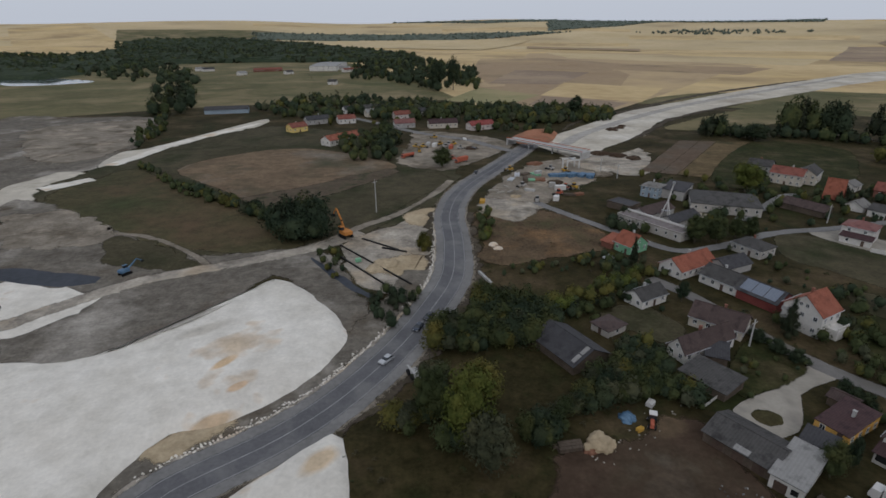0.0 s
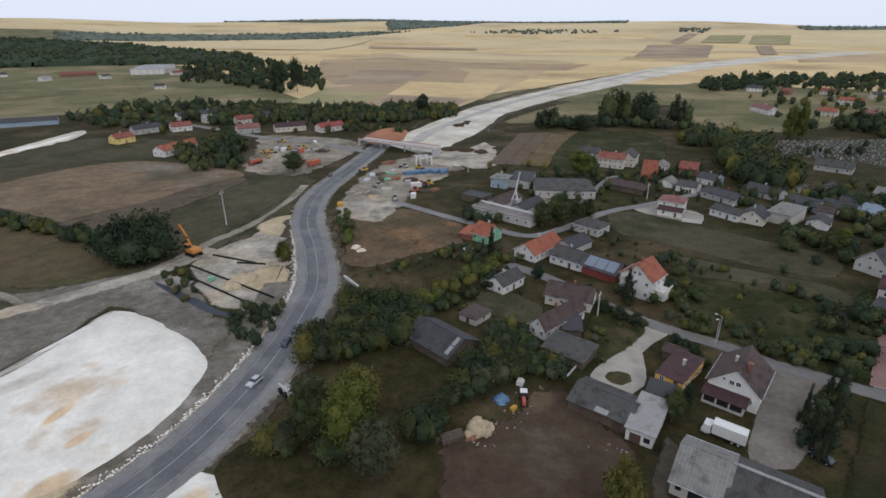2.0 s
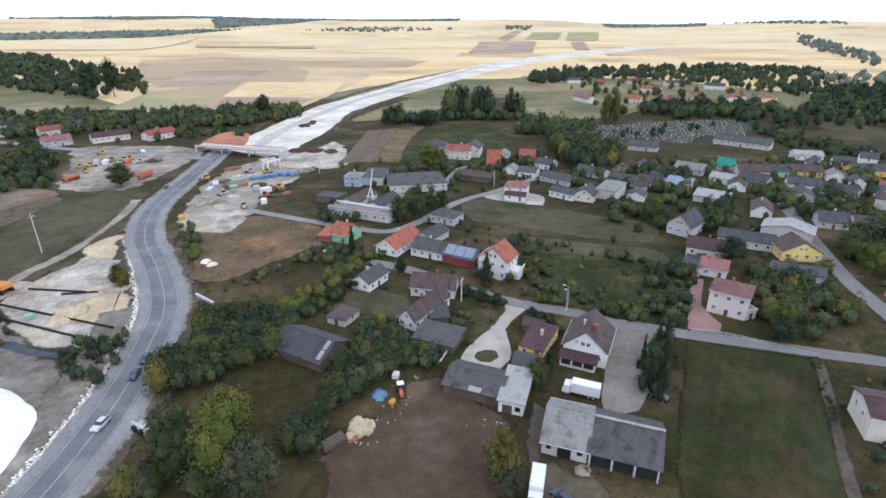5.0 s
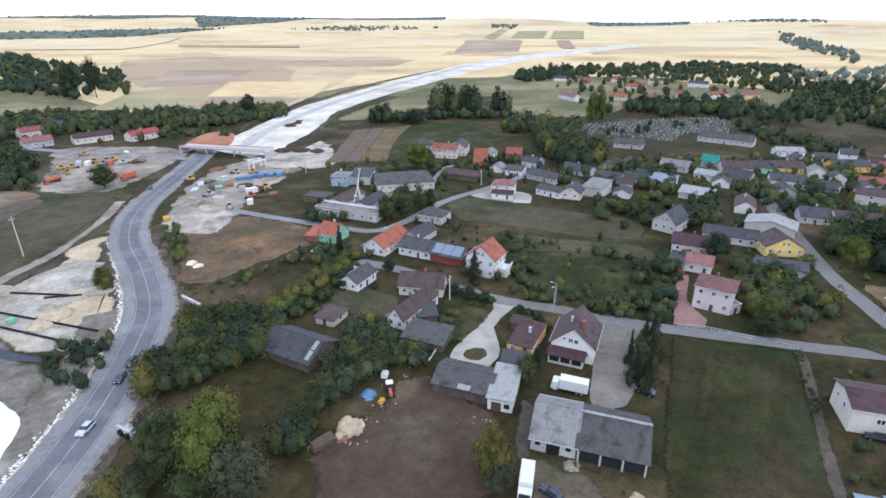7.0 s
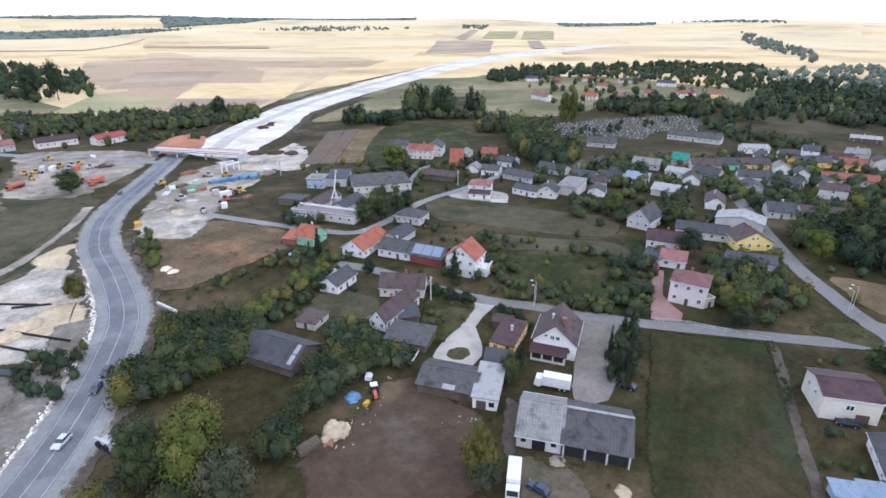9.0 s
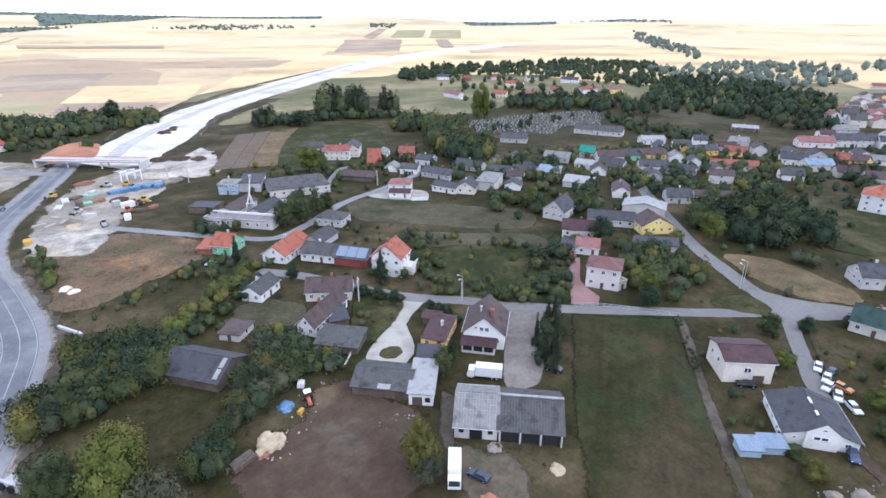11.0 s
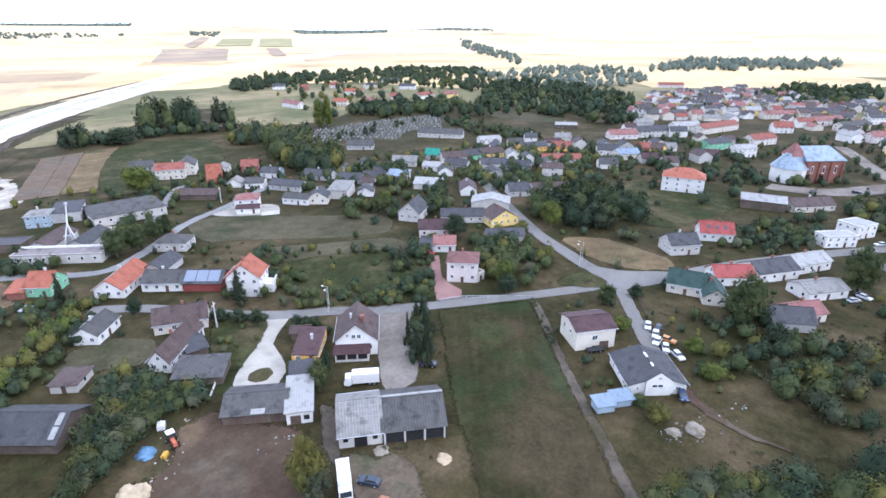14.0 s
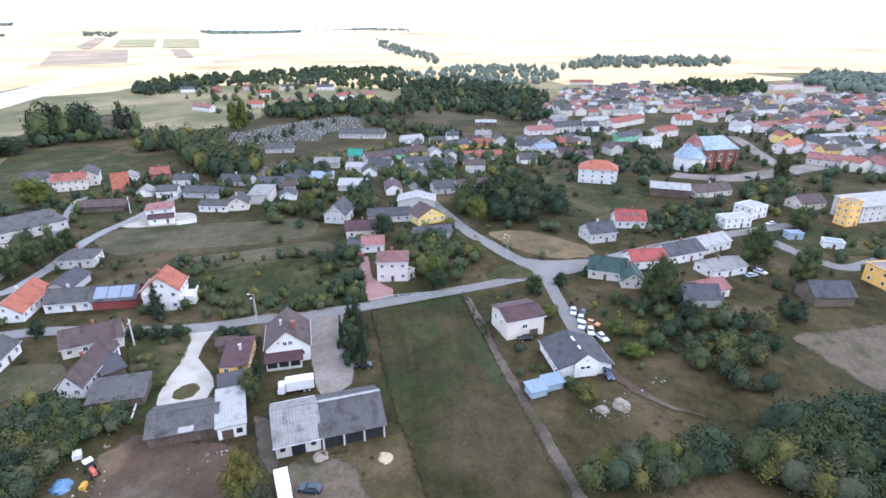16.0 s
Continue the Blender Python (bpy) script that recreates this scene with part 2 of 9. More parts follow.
M["yard"] = surface("grey yard paving", (0.138, 0.119, 0.1), (0.21, 0.182, 0.155), rough=0.9, big=0.08, fine=1.0, bump=0.3, bump_dist=0.04, third=(0.114, 0.095, 0.076), third_scale=0.06, grain=0.2)
M["mark"] = surface("worn road paint", (0.22, 0.22, 0.215), (0.36, 0.36, 0.35), big=0.2, fine=2.0, bump=0.0)
M["haul"] = surface("graded grey haul road", (0.29, 0.27, 0.24), (0.42, 0.395, 0.355), rough=0.95, big=0.03, fine=0.3, bump=0.3, grain=0.25)
M["plough_tan"] = surface("tan ploughed soil", (0.11, 0.078, 0.05), (0.2, 0.142, 0.088), big=0.02, fine=0.4, bump=0.5, bump_dist=0.1, bands=(2.2, 0.07, 40), third=(0.2, 0.175, 0.14), third_scale=0.016, fourth=(0.075, 0.07, 0.042), fourth_scale=0.02, grain=0.35)
M["wetmud"] = surface("wet dark mud", (0.03, 0.034, 0.042), (0.06, 0.066, 0.078), rough=0.5, big=0.05, fine=0.5, bump=0.1)
M["water"] = surface("pond water", (0.1, 0.12, 0.13), (0.14, 0.16, 0.17), rough=0.06, bump=0.05, spec=0.6)
# walls
for key, d, l in (("white", (0.54, 0.516, 0.475), (0.69, 0.662, 0.615)), ("cream", (0.47, 0.42, 0.345), (0.6, 0.55, 0.465)), ("pink", (0.5, 0.435, 0.4), (0.62, 0.55, 0.51)),
                  ("yellow", (0.6, 0.44, 0.14), (0.75, 0.57, 0.22)), ("orange", (0.62, 0.35, 0.08), (0.76, 0.46, 0.14)), ("green", (0.17, 0.38, 0.23), (0.26, 0.49, 0.32)),
                  ("grey", (0.3, 0.29, 0.27), (0.45, 0.43, 0.4)), ("brick", (0.17, 0.072, 0.053), (0.26, 0.125, 0.092)), ("pale", (0.382, 0.355, 0.318), (0.502, 0.472, 0.428)),
                  ("blue", (0.22, 0.275, 0.32), (0.32, 0.385, 0.43)), ("wood", (0.07, 0.055, 0.042), (0.14, 0.11, 0.085)), ("redwood", (0.15, 0.04, 0.036), (0.22, 0.065, 0.055))):
    M[key] = surface(key + " wall", d, l, rough=0.9, big=0.25, fine=1.8, bump=0.15, bump_dist=0.02, rnd=0.15)
# roofs: ribs or tile courses run along the slope
for key, d, l, gap, metal, rough in (
        ("r_red", (0.17, 0.056, 0.04), (0.245, 0.092, 0.066), 0.45, 0, 0.75), ("r_orange", (0.235, 0.074, 0.043), (0.33, 0.12, 0.075), 0.45, 0, 0.75),
        ("r_brown", (0.053, 0.036, 0.032), (0.093, 0.065, 0.058), 0.45, 0, 0.7), ("r_maroon", (0.0458, 0.0232, 0.0239), (0.0739, 0.0401, 0.0394), 0.45, 0, 0.6),
        ("r_dull", (0.105, 0.05, 0.044), (0.16, 0.08, 0.07), 0.45, 0, 0.75), ("r_rose", (0.17, 0.075, 0.066), (0.25, 0.12, 0.105), 0.45, 0, 0.75), ("r_grey", (0.053, 0.05, 0.047), (0.092, 0.087, 0.082), 0.6, 0, 0.85),
        ("r_slate", (0.044, 0.0425, 0.0445), (0.075, 0.0725, 0.0755), 0.6, 0, 0.75), ("r_pale", (0.152, 0.144, 0.132), (0.228, 0.216, 0.198), 0.6, 0, 0.8),
        ("r_tin", (0.225, 0.217, 0.204), (0.308, 0.298, 0.281), 0.6, 0.1, 0.6), ("r_blue", (0.14, 0.175, 0.22), (0.22, 0.265, 0.315), 0.6, 0.2, 0.5),
        ("r_green", (0.018, 0.038, 0.032), (0.034, 0.06, 0.05), 0.5, 0, 0.6), ("r_jade", (0.018, 0.15, 0.105), (0.034, 0.21, 0.15), 0.5, 0, 0.6),
        ("r_zinc", (0.17, 0.21, 0.25), (0.27, 0.315, 0.36), 0.6, 0.2, 0.5), ("r_felt", (0.15, 0.128, 0.122), (0.22, 0.192, 0.184), 3.0, 0, 0.9), ("r_bright", (0.2, 0.043, 0.036), (0.28, 0.07, 0.058), 0.5, 0, 0.6)):
    M[key] = surface(key, d, l, rough=rough, spec=0.2, big=0.3, fine=2.2, bump=0.5, bump_dist=0.06, bands=(gap, 0.25, 0), metal=metal, rnd=0.3, coords="object", third=tuple(v * 0.72 for v in d), third_scale=0.35)
# leaves and wood
for key, d, l, tip in (("leaf", (0.02632, 0.03666, 0.01551), (0.06016, 0.07238, 0.02914), (0.0799, 0.08272, 0.03008)), ("leaf_dark", (0.01833, 0.02914, 0.01739), (0.0423, 0.0564, 0.03102), (0.0517, 0.06298, 0.03102)),
                       ("leaf_yellow", (0.047, 0.04982, 0.01551), (0.1081, 0.1015, 0.0282), (0.1363, 0.1147, 0.03102)), ("leaf_fir", (0.01683, 0.0235, 0.01457), (0.03948, 0.047, 0.02726), (0.04644, 0.05076, 0.02538)),
                       ("leaf_grey", (0.03158, 0.0376, 0.02162), (0.06909, 0.07332, 0.0423), (0.08093, 0.08084, 0.04324)), ("leaf_lime", (0.04145, 0.05452, 0.01222), (0.0987, 0.1147, 0.02726), (0.1136, 0.1175, 0.0282))):
    M[key] = surface(key, d, l, rough=0.85, big=0.22, fine=0.9, bump=0.0, island=0.22, rnd=0.35, third=tip, third_scale=0.16)
# distance haze over the far woods is put into this paler leaf colour
M["leaf_hazed"] = surface("distant woods foliage with haze in its colour", (0.085, 0.105, 0.082), (0.135, 0.152, 0.118), rough=0.9, big=0.01, fine=0.1, bump=0.0, island=0.3)
M["bark"] = surface("bark", (0.06, 0.048, 0.036), (0.13, 0.105, 0.08), big=0.8, fine=4.0, bump=0.6, bump_dist=0.03)
M["glass"] = surface("window glass", (0.02, 0.024, 0.028), (0.04, 0.046, 0.052), rough=0.08, bump=0.0, spec=0.6)
M["frame"] = surface("white window frame", (0.68, 0.68, 0.66), (0.8, 0.8, 0.78), rough=0.5, bump=0.0)
M["door"] = surface("dark door", (0.07, 0.05, 0.04), (0.13, 0.09, 0.07), rough=0.6, bump=0.0)
M["concrete"] = surface("concrete", (0.34, 0.33, 0.31), (0.48, 0.47, 0.45), rough=0.9, big=0.3, fine=2.5, bump=0.2, bump_dist=0.02)
M["steel"] = surface("galvanised steel", (0.4, 0.41, 0.42), (0.55, 0.56, 0.57), rough=0.45, metal=0.6, bump=0.0)
M["whitemetal"] = surface("white painted metal", (0.55, 0.535, 0.505), (0.67, 0.65, 0.615), rough=0.4, bump=0.0, spec=0.5)
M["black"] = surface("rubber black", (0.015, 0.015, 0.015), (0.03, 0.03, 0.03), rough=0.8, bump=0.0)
M["machine"] = surface("machine yellow", (0.4, 0.23, 0.04), (0.55, 0.34, 0.07), rough=0.6, bump=0.0)
M["machine_orange"] = surface("machine orange", (0.42, 0.16, 0.04), (0.54, 0.24, 0.07), rough=0.6, bump=0.0)
M["machine_red"] = surface("machine red", (0.34, 0.085, 0.05), (0.45, 0.14, 0.085), rough=0.6, bump=0.0)
M["tarp"] = surface("blue tarpaulin", (0.045, 0.1, 0.18), (0.16, 0.25, 0.34), rough=0.5, big=0.6, bump=0.2)
M["solar"] = surface("solar panel", (0.13, 0.15, 0.19), (0.19, 0.215, 0.26), rough=0.2, bump=0.0, bands=(0.8, 0.2, 0), coords="object", spec=0.5)
M["stone"] = surface("grave stone", (0.07, 0.07, 0.07), (0.27, 0.27, 0.265), rough=0.6, big=0.3, fine=2.0, bump=0.0, island=1.2)
for key, c in (("car_black", (0.015, 0.017, 0.022)), ("car_white", (0.55, 0.56, 0.56)), ("car_silver", (0.45, 0.46, 0.47)), ("car_blue", (0.03, 0.05, 0.1)), ("car_orange", (0.4, 0.17, 0.04)), ("car_red", (0.4, 0.03, 0.025)), ("car_navy", (0.02, 0.03, 0.05))):
    M[key] = surface(key + " paint", tuple(v * 0.9 for v in c), c, rough=0.25, bump=0.0, spec=0.6)


def wear_border(m):
    """Grass and soil run into each other: the sheet thins out in ragged tufts where its border attribute rises to 1."""
    nt = m.node_tree
    N, K = nt.nodes, nt.links
    edge = N.new("ShaderNodeAttribute")
    edge.attribute_name = "border"
    tufts = N.new("ShaderNodeTexNoise")
    tufts.inputs["Scale"].default_value, tufts.inputs["Detail"].default_value, tufts.inputs["Roughness"].default_value = 0.55, 6.0, 0.7
    K.new(N.new("ShaderNodeNewGeometry").outputs["Position"], tufts.inputs["Vector"])
    lift = N.new("ShaderNodeMath")
    lift.operation, lift.inputs[1].default_value = "MULTIPLY_ADD", 1.5
    K.new(tufts.outputs["Fac"], lift.inputs[0])
    K.new(edge.outputs["Fac"], lift.inputs[2])
    gone = N.new("ShaderNodeMapRange")
    gone.inputs["From Min"].default_value, gone.inputs["From Max"].default_value = 1.06, 1.44
    gone.inputs["To Min"].default_value, gone.inputs["To Max"].default_value = 1.0, 0.0
    K.new(lift.outputs[0], gone.inputs["Value"])
    K.new(gone.outputs["Result"], N["Principled BSDF"].inputs["Alpha"])


# how far, in metres, each ground wears into its neighbour at the border
WEAR = {"lane": 0.5, "asphalt": 0.4, "yard": 0.8, "paving": 0.35, "shoulder": 0.9, "haul": 1.2, "mud": 3.0, "lawn": 1.4, "fallow": 2.0, "dirt": 1.6, "dusty": 3.2, "drygrass": 1.8,
        "russet": 3.0, "plough": 1.0, "plough_tan": 1.8, "crop": 2.4, "dryweed": 3.0, "gravel": 3.5, "greyfill": 3.0, "rubble_pale": 2.2, "sand": 4.0, "meadow_far": 3.0}
for key in WEAR:
    wear_border(M[key])


# ---- building blocks ----
def mesh_of(name, bm, mats, smooth=False):
    me = bpy.data.meshes.new(name)
    bm.normal_update()
    bm.to_mesh(me)
    bm.free()
    for m in mats if isinstance(mats, (list, tuple)) else [mats]:
        me.materials.append(M[m])
    if smooth:
        me.polygons.foreach_set("use_smooth", [True] * len(me.polygons))
    return me


def part(name, bm, material, parent, label="", smooth=False):
    ob = new(name, mesh_of(name, bm, material, smooth) if isinstance(bm, bmesh.types.BMesh) else bm)
    ob.parent = parent
    return tagged(ob, label) if label else ob


def thing(name, label, category, m, group="", kind=""):
    ob = new(name)
    ob.matrix_basis = m
    return tagged(ob, label, category, group, kind)


def box(bm, x0, x1, y0, y1, z0, z1, slot=0, top=1.0):
    """A box; top narrows the upper face."""
    cx, cy = (x0 + x1) / 2, (y0 + y1) / 2
    vs = [bm.verts.new((x, y, z0)) for x, y in ((x0, y0), (x1, y0), (x1, y1), (x0, y1))]
    vs += [bm.verts.new((cx + (x - cx) * top, cy + (y - cy) * top, z1)) for x, y in ((x0, y0), (x1, y0), (x1, y1), (x0, y1))]
    for f in ((3, 2, 1, 0), (4, 5, 6, 7), (0, 1, 5, 4), (1, 2, 6, 5), (2, 3, 7, 6), (3, 0, 4, 7)):
        bm.faces.new([vs[i] for i in f]).material_index = slot
    return vs


def tube(bm, p, q, r0, r1, sides=8, slot=0):
    p, q = Vector(p), Vector(q)
    way = (q - p).normalized()
    u = way.orthogonal().normalized()
    v = way.cross(u)
    rings = [[bm.verts.new(c + (u * math.cos(k * math.tau / sides) + v * math.sin(k * math.tau / sides)) * r) for k in range(sides)] for c, r in ((p, r0), (q, r1))]
    for k in range(sides):
        bm.faces.new((rings[0][k], rings[0][(k + 1) % sides], rings[1][(k + 1) % sides], rings[1][k])).material_index = slot
    bm.faces.new(rings[0][::-1]).material_index = slot
    bm.faces.new(rings[1]).material_index = slot


def spline(points, step, closed=False):
    """Catmull-Rom through the points, resampled about every step metres."""
    P = [Vector((*p[:2], 0)) for p in points]
    n, out = len(P), []
    for i in range(n if closed else n - 1):
        a, b = P[i], P[(i + 1) % n]
        z = P[i - 1] if closed or i > 0 else a * 2 - b
        c = P[(i + 2) % n] if closed or i + 2 < n else b * 2 - a
        k = max(1, int((b - a).length / step))
        for j in range(k):
            t = j / k
            out.append(0.5 * (2 * a + (b - z) * t + (2 * z - 5 * a + 4 * b - c) * t * t + (3 * a - z - 3 * b + c) * t ** 3))
    if not closed:
        out.append(P[-1])
    return out


def ragged(p, amount, scale=0.12):
    q = Vector((p.x * scale, p.y * scale, 3.1))
    return p + Vector((noise.noise(q) + 0.6 * noise.noise(q * 3.7), noise.noise(q + Vector((7, 3, 1))) + 0.6 * noise.noise(q * 3.7 + Vector((2, 8, 1))), 0)) * amount


LAYERS = []


def layer(ring, material):
    """Each sheet lies a few millimetres over the one before it, so that none share a plane."""
    xs, ys = [p.x for p in ring], [p.y for p in ring]
    x0, x1, y0, y1 = min(xs), max(xs), min(ys), max(ys)
    z = max([0.0] + [q[0] for q in LAYERS if q[1] < x1 and q[2] > x0 and q[3] < y1 and q[4] > y0])
    z += 0.004 if max(map(abs, (x0, x1, y0, y1))) < 500 else 0.02
    LAYERS.append((z, x0, x1, y0, y1, [(p.x, p.y) for p in ring], material))
    return z


def ground_at(x, y):
    best = 0.0
    for z, x0, x1, y0, y1, ring, stuff in LAYERS:
        if x0 <= x <= x1 and y0 <= y <= y1 and inside((x, y), ring):
            best = z
    return best


def soil_at(x, y):
    found = "meadow"
    for z, x0, x1, y0, y1, ring, stuff in LAYERS:
        if x0 <= x <= x1 and y0 <= y <= y1 and inside((x, y), ring):
            found = stuff
    return found


def inside(p, poly):
    hit, n = False, len(poly)
    for i in range(n):
        (x0, y0), (x1, y1) = poly[i - 1][:2], poly[i][:2]
        if (y0 > p[1]) != (y1 > p[1]) and p[0] < (x1 - x0) * (p[1] - y0) / (y1 - y0) + x0:
            hit = not hit
    return hit


def patch(name, points, material, label, rag=1.0, step=3.0, straight=False, category="ground"):
    """A sheet of ground with an uneven border."""
    if straight:
        ring, n = [], len(points)
        for i in range(n):
            a, b = Vector((*points[i], 0)), Vector((*points[(i + 1) % n], 0))
            k = max(1, int((b - a).length / step))
            ring += [a.lerp(b, j / k) for j in range(k)]
    else:
        ring = spline(points, step, True)
    ring = [ragged(p, rag) for p in ring]
    z = layer(ring, material)
    bm = bmesh.new()
    border = bm.verts.layers.float.new("border")
    n, w = len(ring), WEAR.get(material, 0.0) / 2
    area = sum(ring[i - 1].x * ring[i].y - ring[i].x * ring[i - 1].y for i in range(n))
    if area < 0:
        ring.reverse()
    rows = []
    for inset, fade in ((w, 0.0), (-w, 1.0)) if w else ((0.0, 0.0),):
        row = []
        for i, p in enumerate(ring):
            t = (ring[(i + 1) % n] - ring[i - 1]).normalized()
            v = bm.verts.new((p.x - t.y * inset, p.y + t.x * inset, z))
            v[border] = fade
            row.append(v)
        rows.append(row)
    f = bm.faces.new(rows[0])
    f.normal_update()
    if w:
        for i in range(n):
            bm.faces.new((rows[1][i], rows[1][(i + 1) % n], rows[0][(i + 1) % n], rows[0][i]))
    bmesh.ops.triangulate(bm, faces=[f])
    ob = new(name, mesh_of(name, bm, material))
    return tagged(ob, label, category, kind="structure")


def mound(name, points, height, run, material, label, z=0.0, rough=0.25, step=2.5, rag=1.0):
    """A flat-topped fill: an outer ring on the ground, an inner ring up on the top, a top with humps."""
    ring = [ragged(p, rag) for p in spline(points, step, True)]
    mid = sum(ring, Vector()) / len(ring)
    bm = bmesh.new()
    n = len(ring)
    rings = []
    area = sum(ring[i - 1].x * ring[i].y - ring[i].x * ring[i - 1].y for i in range(n))
    side = 1 if area > 0 else -1
    for inset, hz in ((0, z), (run * 0.45, height * 0.6), (run, height)):
        row = []
        for i, p in enumerate(ring):
            t = (ring[(i + 1) % n] - ring[i - 1]).normalized()
            q = p + Vector((-t.y, t.x, 0)) * side * inset
            row.append(bm.verts.new((q.x, q.y, hz + (noise.noise(q * 0.22) * rough if inset else 0))))
        rings.append(row)
    for a, b in zip(rings, rings[1:]):
        for i in range(n):
            bm.faces.new((a[i], a[(i + 1) % n], b[(i + 1) % n], b[i]))
    top = bm.faces.new(rings[-1])
    bmesh.ops.triangulate(bm, faces=[top])
    bmesh.ops.recalc_face_normals(bm, faces=bm.faces)
    ob = new(name, mesh_of(name, bm, material, True))
    return tagged(ob, label, "earthwork", kind="structure")


def strip(name, points, width, material, label, rag=0.3, step=3.0, category="road", offset=0.0):
    """A road-like band along a smooth centreline; width may be one number or one at each point."""
    line = spline(points, step)
    n = len(line)
    wide = width if isinstance(width, (list, tuple)) else [width] * len(points)
    bm = bmesh.new()
    rows, left, right = [], [], []
    for i, p in enumerate(line):
        t = (line[min(i + 1, n - 1)] - line[max(i - 1, 0)]).normalized()
        side = Vector((t.y, -t.x, 0))
        s = i / (n - 1) * (len(wide) - 1)
        w = wide[int(s)] + (wide[min(int(s) + 1, len(wide) - 1)] - wide[int(s)]) * (s - int(s))
        c = p + side * offset
        l, r = ragged(c - side * w / 2, rag, 0.3), ragged(c + side * w / 2, rag, 0.3)
        left.append(l)
        right.append(r)
        e = side * min(WEAR.get(material, 0.0), w * 0.5) / 2
        rows.append((l - e, l + e, c, r - e, r + e) if e.length else (l, c, r))
    z = layer(left + right[::-1], material)
    border = bm.verts.layers.float.new("border")
    cross = len(rows[0])
    rows = [[bm.verts.new((q.x, q.y, z)) for q in row] for row in rows]
    for a, b in zip(rows, rows[1:]):
        if cross == 5:
            a[0][border] = a[4][border] = b[0][border] = b[4][border] = 1.0
        for k in range(cross - 1):
            bm.faces.new((a[k], b[k], b[k + 1], a[k + 1]))
    bmesh.ops.recalc_face_normals(bm, faces=bm.faces)
    ob = new(name, mesh_of(name, bm, material))
    return tagged(ob, label, category, kind="structure")


def heap(x, y, r, h, material, label, name="heap", category="heap", rough=1.0):
    """A loose pile with a rough skin."""
    bm = bmesh.new()
    bmesh.ops.create_icosphere(bm, subdivisions=4, radius=1.0)
    bmesh.ops.delete(bm, geom=[v for v in bm.verts if v.co.z < -0.12], context="VERTS")
    for v in bm.verts:
        s = 1 + rough * (0.34 * noise.noise(v.co * 1.7 + Vector((x, y, 0))) + 0.2 * noise.noise(v.co * 5 + Vector((y, x, 0))) + 0.1 * noise.noise(v.co * 13 + Vector((x, y, 5))))
        v.co = Vector((v.co.x * r * s, v.co.y * r * s * 0.85, max(0.0, v.co.z) ** 1.2 * h * s))
    ob = new(name, mesh_of(name, bm, material, True))
    ob.matrix_basis = pose(x, y, 0, 0, 0, x * 13 % 90)
    return tagged(ob, label, category)


# ---- houses ----
WORDS = {"white": "white-rendered", "cream": "cream-rendered", "pink": "pale pink rendered", "yellow": "yellow-painted", "orange": "orange-painted", "green": "mint-green painted",
         "grey": "grey block-walled", "brick": "red-brick", "pale": "pale grey rendered", "blue": "pale blue painted", "wood": "dark timber-walled", "redwood": "dark red boarded",
         "r_red": "red tiled", "r_dull": "dull red tiled", "r_orange": "orange tiled", "r_brown": "dark brown tiled", "r_maroon": "maroon sheet-metal", "r_rose": "faded reddish tiled", "r_grey": "grey corrugated",
         "r_slate": "dark slate-grey", "r_pale": "pale weathered corrugated", "r_tin": "bright tin", "r_blue": "pale blue tin", "r_green": "dark green", "r_jade": "jade green",
         "r_felt": "grey felt", "r_bright": "bright red sheet-metal"}


def window_meshes():
    bm = bmesh.new()
    for x0, x1, z0, z1 in ((-0.5, 0.5, -0.5, -0.42), (-0.5, 0.5, 0.42, 0.5), (-0.5, -0.42, -0.42, 0.42), (0.42, 0.5, -0.42, 0.42), (-0.035, 0.035, -0.42, 0.42)):
        box(bm, x0, x1, -0.05, 0.02, z0, z1)
    frame_me = mesh_of("window_frame", bm, "frame")
    bm = bmesh.new()
    box(bm, -0.42, 0.42, -0.02, 0.02, -0.42, 0.42)
    pane_me = mesh_of("pane", bm, "glass")
    bm = bmesh.new()
    box(bm, -0.6, 0.6, -0.14, 0.0, -0.56, -0.5)
    sill_me = mesh_of("sill", bm, "concrete")
    bm = bmesh.new()
    for x0, x1, z0, z1 in ((-0.5, 0.5, -0.5, -0.42), (-0.5, 0.5, 0.42, 0.5), (-0.5, -0.42, -0.42, 0.42), (0.42, 0.5, -0.42, 0.42)):
        box(bm, x0, x1, -0.05, 0.02, z0, z1, 0)
    box(bm, -0.42, 0.42, -0.02, 0.02, -0.42, 0.42, 1)
    small_me = mesh_of("window", bm, ["frame", "glass"])
    bm = bmesh.new()
    box(bm, -0.5, 0.5, -0.06, 0.02, 0, 1)
    door_me = mesh_of("door", bm, "door")
    return frame_me, pane_me, sill_me, small_me, door_me


DIM, SITES = {}, []
FRAME_ME, PANE_ME, SILL_ME, SMALL_ME, DOOR_ME = window_meshes()


def put_window(parent, m, w, h, near):
    ob = new("window", FRAME_ME if near else SMALL_ME)
    ob.parent = parent
    ob.matrix_basis = m @ Matrix.Diagonal((w, 1, h, 1))
    if near:
        for nm, me in (("pane", PANE_ME), ("sill", SILL_ME)):
            o = new(nm, me)
            o.parent = ob
    return ob


def slab(bm, a, b, c, d, t):
    """A roof sheet with thickness t under the four corners, given counter-clockwise from above."""
    a, b, c, d = map(Vector, (a, b, c, d))
    nrm = (b - a).cross(d - a).normalized()
    up = [bm.verts.new(p) for p in (a, b, c, d)]
    lo = [bm.verts.new(p - nrm * t) for p in (a, b, c, d)]
    bm.faces.new(up)
    bm.faces.new(lo[::-1])
    for i in range(4):
        bm.faces.new((up[(i + 1) % 4], up[i], lo[i], lo[(i + 1) % 4]))


